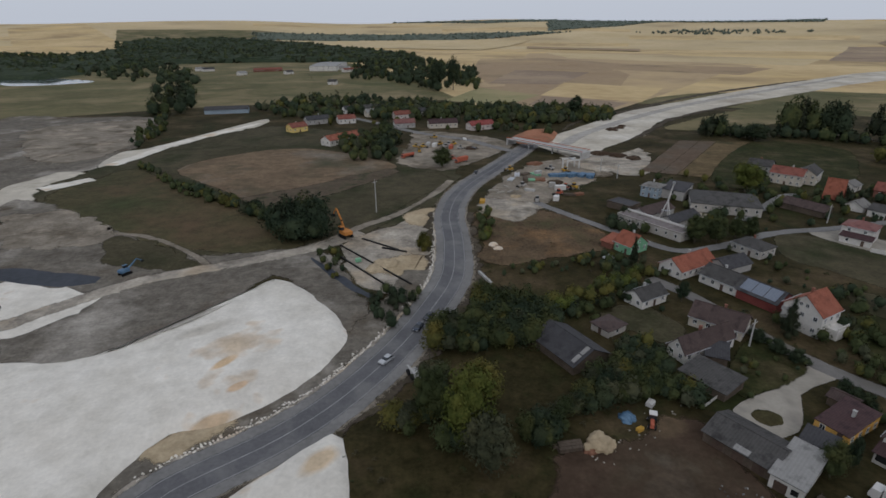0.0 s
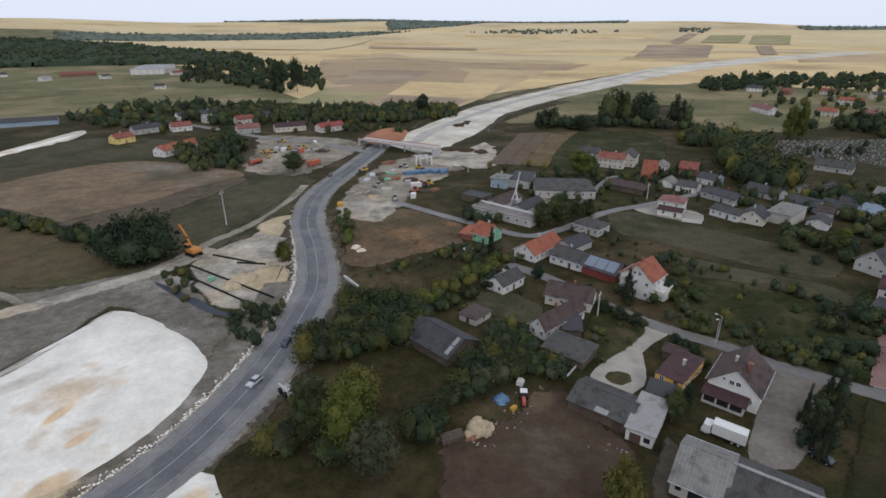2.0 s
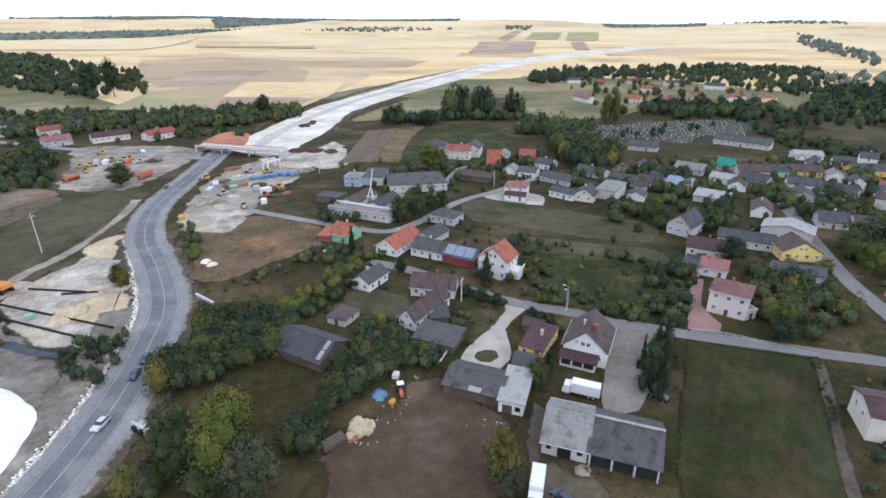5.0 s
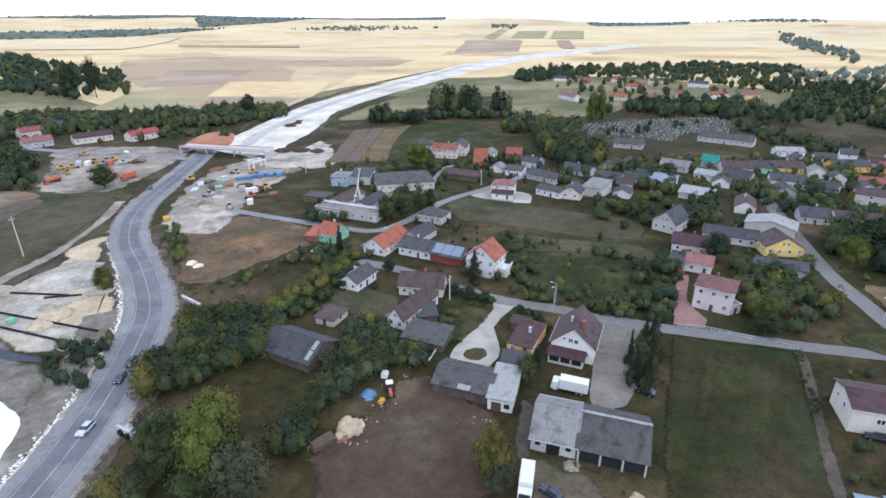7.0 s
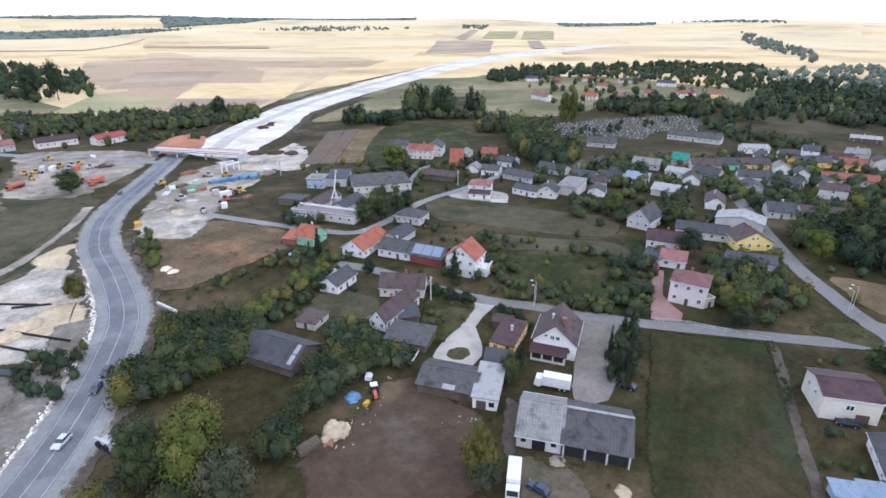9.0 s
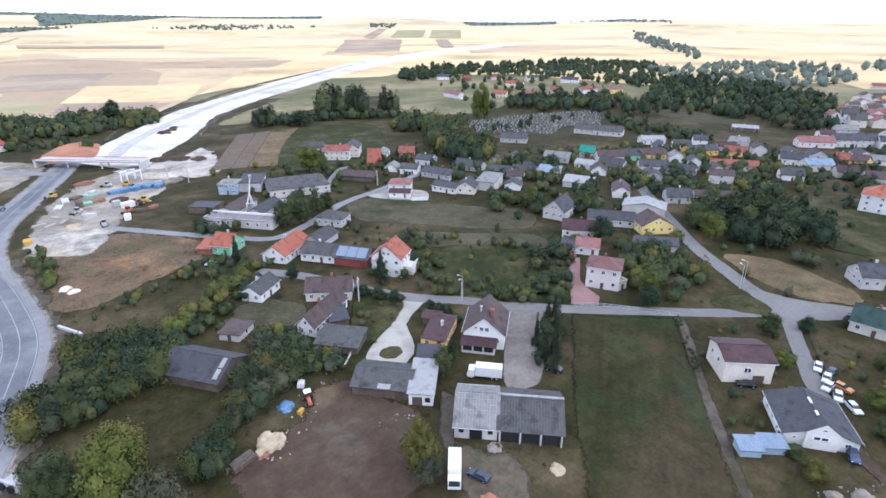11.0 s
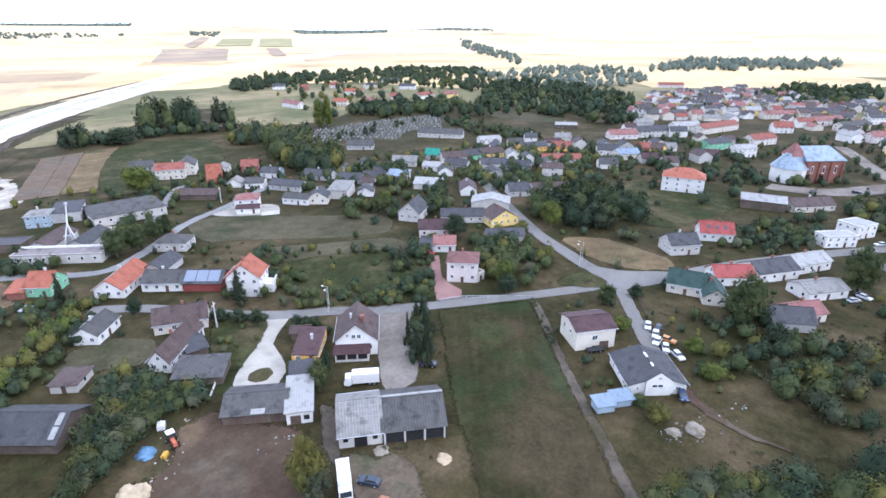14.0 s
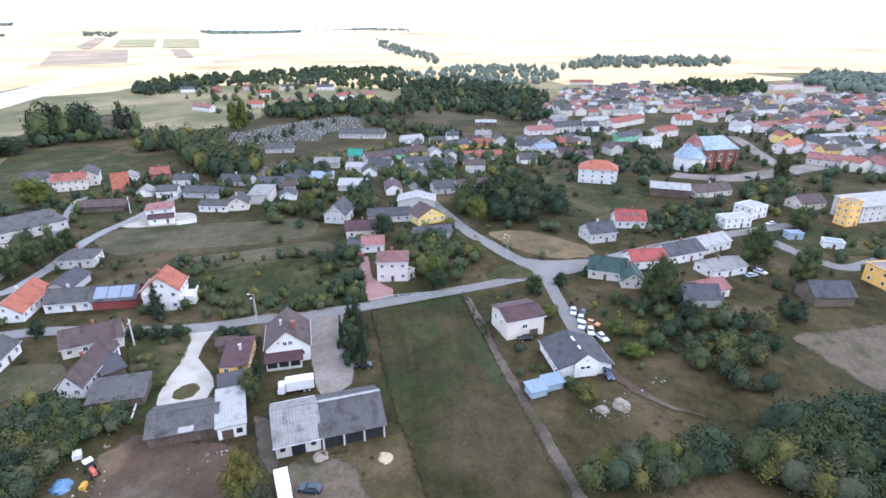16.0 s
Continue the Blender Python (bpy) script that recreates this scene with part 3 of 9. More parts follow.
def house(x, y, ang, L, D, h, r, wall, roof, ridge="x", style="gable", win=1.0, chim=1, name="house", near=False, group="", label="", door=True, over=0.45, skip=""):
    """A building on its rectangle L x D, eaves at h, ridge r higher. ridge 'y' runs across AB. win: windows per 3 m of wall."""
    if ridge == "y":
        ang, L, D = ang + 90, D, L
    kind = {"gable": "pitched", "hip": "hipped", "shed": "single-pitch", "flat": "flat"}[style]
    text = label or f"{WORDS[wall]} {name} with a {WORDS[roof]} {kind} roof"
    top = thing(name, text, name if name != "house" else "house", pose(x, y, 0, 0, 0, ang), group)
    l, d = L / 2, D / 2
    bm = bmesh.new()
    if style in ("gable", "shed"):
        prof = [(-d, 0), (d, 0), (d, h), (0, h + r), (-d, h)] if style == "gable" else [(-d, 0), (d, 0), (d, h + r), (-d, h)]
        ends = [[bm.verts.new((sx, py, pz)) for py, pz in prof] for sx in (-l, l)]
        bm.faces.new(ends[0][::-1])
        bm.faces.new(ends[1])
        n = len(prof)
        for i in range(n):
            bm.faces.new((ends[0][i], ends[0][(i + 1) % n], ends[1][(i + 1) % n], ends[1][i]))
    else:
        box(bm, -l, l, -d, d, 0, h)
    bmesh.ops.recalc_face_normals(bm, faces=bm.faces)
    part("wall", bm, wall, top)
    o = over
    t = 0.16
    if style == "gable":
        fall = r / d * o
        for s in (1, -1):
            bm = bmesh.new()
            A, B = (-l - o, -d - o, h - fall + 0.12), (l + o, -d - o, h - fall + 0.12)
            C, E_ = (l + o, 0, h + r + 0.12), (-l - o, 0, h + r + 0.12)
            slab(bm, A, B, C, E_, t)
            if s < 0:
                bmesh.ops.rotate(bm, verts=bm.verts, matrix=Matrix.Rotation(math.pi, 3, "Z"))
            part("roof", bm, roof, top)
        bm = bmesh.new()
        tube(bm, (-l - o, 0, h + r + 0.12), (l + o, 0, h + r + 0.12), 0.14, 0.14, 6)
        part("ridge", bm, roof, top)
    elif style == "shed":
        bm = bmesh.new()
        fall = r / D * o
        slab(bm, (-l - o, -d - o, h - fall + 0.12), (l + o, -d - o, h - fall + 0.12), (l + o, d + o, h + r + fall + 0.12), (-l - o, d + o, h + r + fall + 0.12), t)
        part("roof", bm, roof, top)
    elif style == "hip":
        bm = bmesh.new()
        q = max(0.0, l - d)
        lo = [bm.verts.new(p) for p in ((-l - o, -d - o, h), (l + o, -d - o, h), (l + o, d + o, h), (-l - o, d + o, h))]
        hi = [bm.verts.new((-q, 0, h + r)), bm.verts.new((q + 0.01, 0, h + r))]
        for f in ((lo[0], lo[1], hi[1], hi[0]), (lo[1], lo[2], hi[1]), (lo[2], lo[3], hi[0], hi[1]), (lo[3], lo[0], hi[0])):
            bm.faces.new(f)
        base = [bm.verts.new(v.co - Vector((0, 0, 0.15))) for v in lo]
        bm.faces.new(base[::-1])
        for i in range(4):
            bm.faces.new((base[i], base[(i + 1) % 4], lo[(i + 1) % 4], lo[i]))
        bmesh.ops.recalc_face_normals(bm, faces=bm.faces)
        part("roof", bm, roof, top)
    else:
        bm = bmesh.new()
        box(bm, -l - 0.15, l + 0.15, -d - 0.15, d + 0.15, h + 0.003, h + 0.2)
        part("roof", bm, roof, top)
        bm = bmesh.new()
        for x0, x1, y0, y1 in ((-l - 0.15, l + 0.15, -d - 0.15, -d + 0.1), (-l - 0.15, l + 0.15, d - 0.1, d + 0.15), (-l - 0.15, -l + 0.1, -d + 0.1, d - 0.1), (l - 0.1, l + 0.15, -d + 0.1, d - 0.1)):
            box(bm, x0, x1, y0, y1, h + 0.2, h + 0.42)
        part("parapet", bm, wall, top)
    DIM[top.name] = (l, d, h, r, o)
    SITES.append((x, y, max(L, D) / 2))
    rng = random.Random(int(x * 7 + y * 13))
    for k in range(chim):
        cx = (k - (chim - 1) / 2) * L * 0.35 + rng.uniform(-0.1, 0.1) * L
        bm = bmesh.new()
        box(bm, cx - 0.3, cx + 0.3, 0.3, 0.9, h + r * 0.5, h + r + 0.9)
        box(bm, cx - 0.38, cx + 0.38, 0.22, 0.98, h + r + 0.9, h + r + 1.02)
        part("chimney", bm, "brick" if rng.random() < 0.6 else "concrete", top)
    if style in ("gable", "hip") and near:
        for s in (-1, 1):
            bm = bmesh.new()
            tube(bm, (-l - o, s * (d + o + 0.06), h - 0.12), (l + o, s * (d + o + 0.06), h - 0.12), 0.08, 0.08, 6)
            part("gutter", bm, "steel", top)
    if win:
        if not near:
            win, skip = win * 0.75, skip + " back"
        storeys = max(1, round(h / 2.9))
        for side, length, dep, turn in (("front", L, d, 0), ("right", D, l, 90), ("back", L, d, 180), ("left", D, l, 270)):
            if side in skip:
                continue
            n = max(1, int(length / 3.0 * win + 0.3))
            for s in range(storeys + (1 if style == "gable" and turn in (90, 270) and r > 2.4 else 0)):
                attic = s == storeys
                zc = (s + 0.56) * h / storeys if not attic else h + r * 0.33
                cnt = (1 if r < 3.5 else 2) if attic else n
                for k in range(cnt):
                    px = (k + 0.5) / cnt * length - length / 2
                    if attic and cnt == 2:
                        px = (-0.8, 0.8)[k]
                    m = pose(0, 0, 0, 0, 0, turn) @ pose(px, -dep - 0.012, zc)
                    if door and s == 0 and side == "front" and k == n // 2 and not attic:
                        ob = new("door", DOOR_ME)
                        ob.parent = top
                        ob.matrix_basis = pose(0, 0, 0, 0, 0, turn) @ pose(px, -dep - 0.012, 0.02) @ Matrix.Diagonal((1.0, 1, 2.05, 1))
                        continue
                    put_window(top, m, 1.15 if not attic else 0.9, 1.3 if not attic else 1.1, near)
    return top


def house_rows(spots, seed, label):
    """Far houses that stand too close together to be told apart: walls, roofs and windows in one mesh."""
    rng = random.Random(seed)
    walls, roofs = ["white", "cream", "pink", "pale", "yellow", "white"], ["r_red", "r_rose", "r_grey", "r_slate", "r_rose", "r_tin", "r_brown", "r_pale", "r_grey", "r_slate", "r_brown"]
    mats = walls + roofs + ["glass"]
    V, F, S = [], [], []

    def add(m, points, faces, slot):
        i = len(V)
        V.extend(tuple(m @ Vector(p)) for p in points)
        F.extend([i + j for j in f] for f in faces)
        S.extend([slot] * len(faces))

    for x, y in spots:
        m = pose(x, y, 0, 0, 0, rng.choice((-62, -58, 28, 33, 118)))
        l, d, h, r = rng.uniform(4.5, 8), rng.uniform(4, 5.5), rng.choice((3.2, 3.6, 5.4, 6.0)), rng.uniform(2.2, 3.6)
        wall, roof = rng.randrange(len(walls)), len(walls) + rng.randrange(len(roofs))
        add(m, [(sx * l, py, pz) for sx in (-1, 1) for py, pz in ((-d, 0), (d, 0), (d, h), (0, h + r), (-d, h))],
            [(4, 3, 2, 1, 0), (5, 6, 7, 8, 9), (0, 1, 6, 5), (1, 2, 7, 6), (4, 0, 5, 9)], wall)
        for s in (-1, 1):
            a, b = (s * (d + 0.5), h - r / d * 0.5 + 0.1), (0, h + r + 0.1)
            add(m, [(sx * (l + 0.4), py, pz + t) for t in (0, 0.18) for sx in (-1, 1) for py, pz in (a, b)],
                [(0, 1, 3, 2), (4, 6, 7, 5), (0, 2, 6, 4), (1, 5, 7, 3), (0, 4, 5, 1), (2, 3, 7, 6)], roof)
        for k in range(3):
            for z in ((h * 0.5,) if h < 5 else (h * 0.27, h * 0.76)):
                wx = (k - 1) * l * 0.62
                add(m, [(wx + px * 0.55, -d - 0.03, z + pz * 0.65) for px, pz in ((-1, -1), (1, -1), (1, 1), (-1, 1))], [(0, 1, 2, 3)], len(mats) - 1)
        if rng.random() < 0.6:
            add(m, [(1 + px * 0.35, 0.6 + py * 0.35, h + r * 0.5 + pz) for pz in (0, r * 0.5 + 1.0) for px, py in ((-1, -1), (1, -1), (1, 1), (-1, 1))],
                [(4, 5, 6, 7), (0, 1, 5, 4), (1, 2, 6, 5), (2, 3, 7, 6), (3, 0, 4, 7)], len(walls))
        SITES.append((x, y, l))
    me = bpy.data.meshes.new("distant_houses")
    me.from_pydata(V, [], F)
    for k in mats:
        me.materials.append(M[k])
    me.polygons.foreach_set("material_index", S)
    return tagged(new("distant_houses", me), label, "houses", kind="stuff")


def on_roof(top, name, material, x0, x1, s0, s1, lift=0.16, label="", side=1):
    """A flat panel on the front slope (side 1) of a pitched roof, from share s0 to s1 of the way up from eave to ridge."""
    l, d, h, r, o = DIM[top.name]
    ya, yb = -d + d * s0, -d + d * s1
    za, zb = h + r * s0 + lift, h + r * s1 + lift
    bm = bmesh.new()
    slab(bm, (x0 * l, ya, za), (x1 * l, ya, za), (x1 * l, yb, zb), (x0 * l, yb, zb), 0.06)
    if side < 0:
        bmesh.ops.rotate(bm, verts=bm.verts, matrix=Matrix.Rotation(math.pi, 3, "Z"))
    return part(name, bm, material, top, label)


def flat_part(parent, name, material, x0, x1, y0, y1, z0, z1, label=""):
    bm = bmesh.new()
    box(bm, x0, x1, y0, y1, z0, z1)
    return part(name, bm, material, parent, label)


# ---- trees ----
def leaf_cards(rng, blobs, count, size):
    """Small bent leaf sprays in and round the skin of several lumps; corners and shading normals as arrays."""
    B = np.array(blobs)
    pick = rng.choice(len(B), count, p=B[:, 3] ** 2 / (B[:, 3] ** 2).sum())
    mid, r, sq = B[pick, :3], B[pick, 3], B[pick, 4]
    u = rng.normal(size=(count, 3)) + (0, 0, 0.3)
    u /= np.linalg.norm(u, axis=1)[:, None]
    k = r * (0.5 + 0.75 * rng.random(count) ** 0.8)
    c = mid + u * np.stack((k, k, k * sq), 1)
    n = u + rng.normal(size=(count, 3)) * 0.7 + (0, 0, 0.5)
    n /= np.linalg.norm(n, axis=1)[:, None]
    a = np.cross(n, rng.normal(size=(count, 3)))
    a /= np.linalg.norm(a, axis=1)[:, None]
    b = np.cross(n, a)
    s = (size * rng.uniform(0.4, 1.4, count))[:, None]
    V = np.stack((c - a * s, c - b * s * 0.7 + n * s * 0.3, c + a * s, c + b * s * 0.6 + n * s * 0.2), 1).reshape(-1, 3)
    shade = u * 0.35 + n * 0.75 + (c - (0, 0, 0.35)) * 0.7 + (0, 0, 0.25)
    shade /= np.linalg.norm(shade, axis=1)[:, None]
    return V, np.repeat(shade, 4, 0)


def lump_mesh(blobs, sub=2, shrink=0.86):
    bm = bmesh.new()
    for cx, cy, cz, r, sq in blobs:
        made = bmesh.ops.create_icosphere(bm, subdivisions=sub, radius=1.0)["verts"]
        for v in made:
            k = r * shrink * (1 + 0.3 * noise.noise(v.co * 2.1 + Vector((cx, cy, cz)) * 5) + 0.2 * noise.noise(v.co * 4.7 + Vector((cz, cx, cy)) * 5))
            v.co = Vector((cx + v.co.x * k, cy + v.co.y * k, cz + v.co.z * k * sq))
    return bm


def puffs(rng, count, wide, low, high, size, shape):
    """Lumps set in a spiral over a crown; shape(s) gives the crown's width from its foot (0) to its tip (1)."""
    out = []
    for k in range(count):
        s = (k + 0.5) / count
        a = k * 2.4 + rng.uniform(-0.4, 0.4)
        rr = wide * shape(s) * rng.uniform(0.6, 1.2)
        r = size * rng.uniform(0.55, 1.35) * (1 - 0.35 * s)
        out.append((math.cos(a) * rr, math.sin(a) * rr, low + (high - low) * s + rng.uniform(-0.06, 0.06), r, rng.uniform(0.75, 1.1)))
    return out


def fill_mesh(name, tris, quads, V, N, slots, mats):
    """One mesh out of arrays: triangles first, then four-cornered leaf sprays."""
    me = bpy.data.meshes.new(name)
    me.vertices.add(len(V))
    me.vertices.foreach_set("co", np.asarray(V, dtype=np.float32).ravel())
    loops = np.concatenate((tris.ravel(), quads.ravel())).astype(np.int32)
    me.loops.add(len(loops))
    me.loops.foreach_set("vertex_index", loops)
    me.polygons.add(len(tris) + len(quads))
    me.polygons.foreach_set("loop_start", np.concatenate((np.arange(len(tris)) * 3, len(tris) * 3 + np.arange(len(quads)) * 4)).astype(np.int32))
    me.polygons.foreach_set("material_index", np.asarray(slots, dtype=np.int32))
    for t in mats:
        me.materials.append(M[t])
    me.update(calc_edges=True)
    me.normals_split_custom_set_from_vertices(N)
    return me


def make_tree(name, tone, seed, shape, cards=5000):
    """A tree one metre high and, over its crown, about one wide; scaled when planted."""
    rng = random.Random(seed)
    top = new(name)
    if shape == "round":
        blobs = puffs(rng, 22, 0.32, 0.26, 0.88, 0.19, lambda s: math.sin(math.pi * (0.22 + 0.72 * s)) ** 0.8) + [(0, 0, 0.58, 0.36, 1.0)]
        trunk_top, width = 0.5, 0.035
    elif shape == "tall":
        blobs = puffs(rng, 20, 0.26, 0.16, 0.9, 0.19, lambda s: math.sin(math.pi * (0.2 + 0.74 * s))) + [(0, 0, 0.45, 0.24, 1.3)]
        trunk_top, width = 0.7, 0.03
    elif shape == "fir":
        blobs = puffs(rng, 30, 0.3, 0.08, 0.95, 0.13, lambda s: 1.02 - s) + [(0, 0, 0.35, 0.2, 1.4)]
        trunk_top, width = 0.85, 0.03
    else:                                        # bush
        blobs = puffs(rng, 14, 0.3, 0.18, 0.78, 0.24, lambda s: math.sin(math.pi * (0.35 + 0.6 * s))) + [(0, 0, 0.42, 0.32, 1.0)]
        trunk_top, width = 0.4, 0.03
    bm = bmesh.new()
    tube(bm, (0, 0, -0.02), (0.01, 0.0, trunk_top * 0.55), width, width * 0.7, 7)
    tube(bm, (0.01, 0, trunk_top * 0.55), (0.0, 0.01, trunk_top + 0.15), width * 0.7, width * 0.2, 6)
    part("trunk", bm, "bark", top)
    bm = bmesh.new()
    for k in range(5):
        a = k * 1.26 + rng.random()
        tube(bm, (0, 0, trunk_top * (0.5 + 0.08 * k)), (math.cos(a) * 0.26, math.sin(a) * 0.26, trunk_top * (0.5 + 0.08 * k) + 0.2), width * 0.4, width * 0.1, 5)
    part("limb", bm, "bark", top)
    part("crown", lump_mesh(blobs, 1, 0.66), tone, top, smooth=True)
    V, N = leaf_cards(np.random.default_rng(seed), blobs, cards, 0.0185 if shape != "fir" else 0.016)
    part("foliage", fill_mesh("foliage", np.zeros((0, 3), int), np.arange(len(V)).reshape(-1, 4), V, N, np.zeros(cards), [tone]), tone, top)
    return top


TREE_WORDS = {"leaf": "green broadleaf", "leaf_dark": "dark green broadleaf", "leaf_yellow": "yellowing green", "leaf_fir": "dark conifer", "leaf_grey": "grey-green willow-like", "leaf_lime": "bright lime-green"}
KINDS = {}


def plant(kind, x, y, h, w, tone="leaf", group="", label=""):
    """kind: round, tall, fir or bush; h its height, w its crown's width."""
    rng = random.Random(int(x * 31 + y * 17))
    key = (kind, tone, rng.randrange(3) if tone in ("leaf", "leaf_dark") and kind != "fir" else 0)
    m = pose(x, y, 0, 0, 0, rng.uniform(0, 360)) @ Matrix.Diagonal((w, w, h, 1))
    if key not in KINDS:
        KINDS[key] = ob = make_tree("bush" if kind == "bush" else "tree", tone, len(KINDS) + 5, kind)
        ob.matrix_basis = m
    else:
        s = KINDS[key].scale
        ob = copy_thing(KINDS[key], m @ Matrix.Diagonal((1 / s.x, 1 / s.y, 1 / s.z, 1)))
    what = {"round": "tree with a full spreading crown", "tall": "tall tree with an upright crown", "fir": "tree with a pointed crown", "bush": "garden bush with a loose outline"}[kind]
    return tagged(ob, label or f"{TREE_WORDS[tone]} {what}", "bush" if kind == "bush" else "tree", group or "village trees")


def free_spots(poly, count, seed, gap, room=4.0):
    """Scattered places that keep clear of the buildings, roads and yards there are already."""
    keep = ("meadow", "lawn", "meadow_far")
    return [p for p in scatter(poly, count, seed, gap) if soil_at(*p) in keep and all((p[0] - q[0]) ** 2 + (p[1] - q[1]) ** 2 > (q[2] + room) ** 2 for q in SITES)]


def scatter(poly, count, seed, gap=0.0):
    rng = random.Random(seed)
    xs, ys = [p[0] for p in poly], [p[1] for p in poly]
    out, tries = [], 0
    while len(out) < count and tries < count * 40:
        tries += 1
        p = (rng.uniform(min(xs), max(xs)), rng.uniform(min(ys), max(ys)))
        if inside(p, poly) and all((p[0] - q[0]) ** 2 + (p[1] - q[1]) ** 2 > gap * gap for q in out):
            out.append(p)
    return out


def clump_templates():
    """Crowns one metre high in five degrees of fineness, six of each, and six pointed ones: core corners, core normals, core triangles, spray corners, spray normals."""
    made = {}
    for level, (count, cards, size, sub) in enumerate(((24, 1700, 0.028, 2), (19, 820, 0.04, 1), (13, 300, 0.058, 1), (9, 90, 0.09, 1), (6, 34, 0.125, 0))):
        for k in range(12):
            rng = random.Random(90 + level * 20 + k)
            if k < 6:
                bulge = rng.uniform(0.5, 0.66)
                blobs = puffs(rng, count, 0.33, 0.16, 0.86, 0.2 + 0.4 / count, lambda q: math.sin(math.pi * (0.3 + bulge * q)))
            else:
                blobs = puffs(rng, count, 0.36, 0.1, 0.92, 0.14 + 0.4 / count, lambda q: 1.05 - q)
            bm = lump_mesh([(0, 0, 0.42 if k < 6 else 0.38, (0.35, 0.36, 0.39, 0.43, 0.4)[level] if k < 6 else (0.27, 0.27, 0.28, 0.3, 0.3)[level], 1.05)], max(sub, 1), 1.0)
            if sub == 0:
                bm.free()
                bm = bmesh.new()
                bmesh.ops.create_icosphere(bm, subdivisions=1, radius=0.42)
                bmesh.ops.translate(bm, verts=bm.verts, vec=(0, 0, 0.42))
            bm.normal_update()
            bm.verts.index_update()
            core = np.array([v.co[:] for v in bm.verts])
            tris = np.array([[v.index for v in f.verts] for f in bm.faces])
            norm = np.array([(v.normal * 0.7 + Vector((0, 0, 0.3))).normalized()[:] for v in bm.verts])
            bm.free()
            made[level, k] = (core, norm, tris, *leaf_cards(np.random.default_rng(level * 31 + k), blobs, cards, size))
    return made


CLUMPS = clump_templates()


def woodland(poly, count, lo, hi, tone, label, seed=1, gap=0.0, category="trees", name="woodland", aspect=1.0, free=None):
    """Many crowns that nobody would count, in one mesh. lo, hi: heights in metres; far crowns get fewer, larger leaf sprays."""
    rng = random.Random(seed)
    V, N, T, Q, ts, qs, base = [], [], [], [], [], [], 0
    tones = {"leaf": ["leaf", "leaf_dark", "leaf", "leaf_grey", "leaf", "leaf_dark", "leaf_yellow"], "leaf_dark": ["leaf_dark", "leaf_dark", "leaf", "leaf_fir"], "leaf_yellow": ["leaf_yellow", "leaf", "leaf_lime", "leaf"]}.get(tone, [tone])
    for px, py in free_spots(poly, count, seed, gap, free) if free is not None else scatter(poly, count, seed, gap):
        slot = rng.randrange(len(tones))
        h = rng.uniform(lo, hi)
        w = h * rng.uniform(0.6, 1.1) * aspect
        size = h / math.hypot(px, py)
        level = 0 if size > 0.085 else 1 if size > 0.045 else 2 if size > 0.024 else 3 if size > 0.0125 else 4
        core, cn, tris, sprays, sn = CLUMPS[level, rng.randrange(6) + (6 if tones[slot] == "leaf_fir" else 0)]
        a = rng.uniform(0, math.tau)
        turn = np.array(((math.cos(a), math.sin(a), 0), (-math.sin(a), math.cos(a), 0), (0, 0, 1)))
        put = turn * (w, w, h)
        at = (px, py, hill(px, py))
        V += [core @ put + at, sprays @ put + at]
        N += [cn @ turn, sn @ turn]
        T.append(tris + base)
        Q.append(np.arange(len(sprays)).reshape(-1, 4) + base + len(core))
        base += len(core) + len(sprays)
        ts += [slot] * len(tris)
        qs += [slot] * (len(sprays) // 4)
    me = fill_mesh(name, np.concatenate(T), np.concatenate(Q), np.concatenate(V), np.concatenate(N), ts + qs, tones)
    return tagged(new(name, me), label, category, kind="stuff")


def wheel_mesh(r, w):
    bm = bmesh.new()
    tube(bm, (0, -w / 2, 0), (0, w / 2, 0), r, r, 14)
    tyre = mesh_of("tyre", bm, "black", True)
    bm = bmesh.new()
    tube(bm, (0, -w / 2 - 0.01, 0), (0, w / 2 + 0.01, 0), r * 0.55, r * 0.55, 10)
    return tyre, mesh_of("rim", bm, "steel")


TYRE, RIM = wheel_mesh(0.32, 0.22)
BIG_TYRE, BIG_RIM = wheel_mesh(0.5, 0.3)


def wheels(parent, spots, big=False):
    for x, y in spots:
        w = part("tyre", BIG_TYRE if big else TYRE, "black", parent)
        w.location = (x, y, 0.5 if big else 0.32)
        part("rim", BIG_RIM if big else RIM, "steel", w)


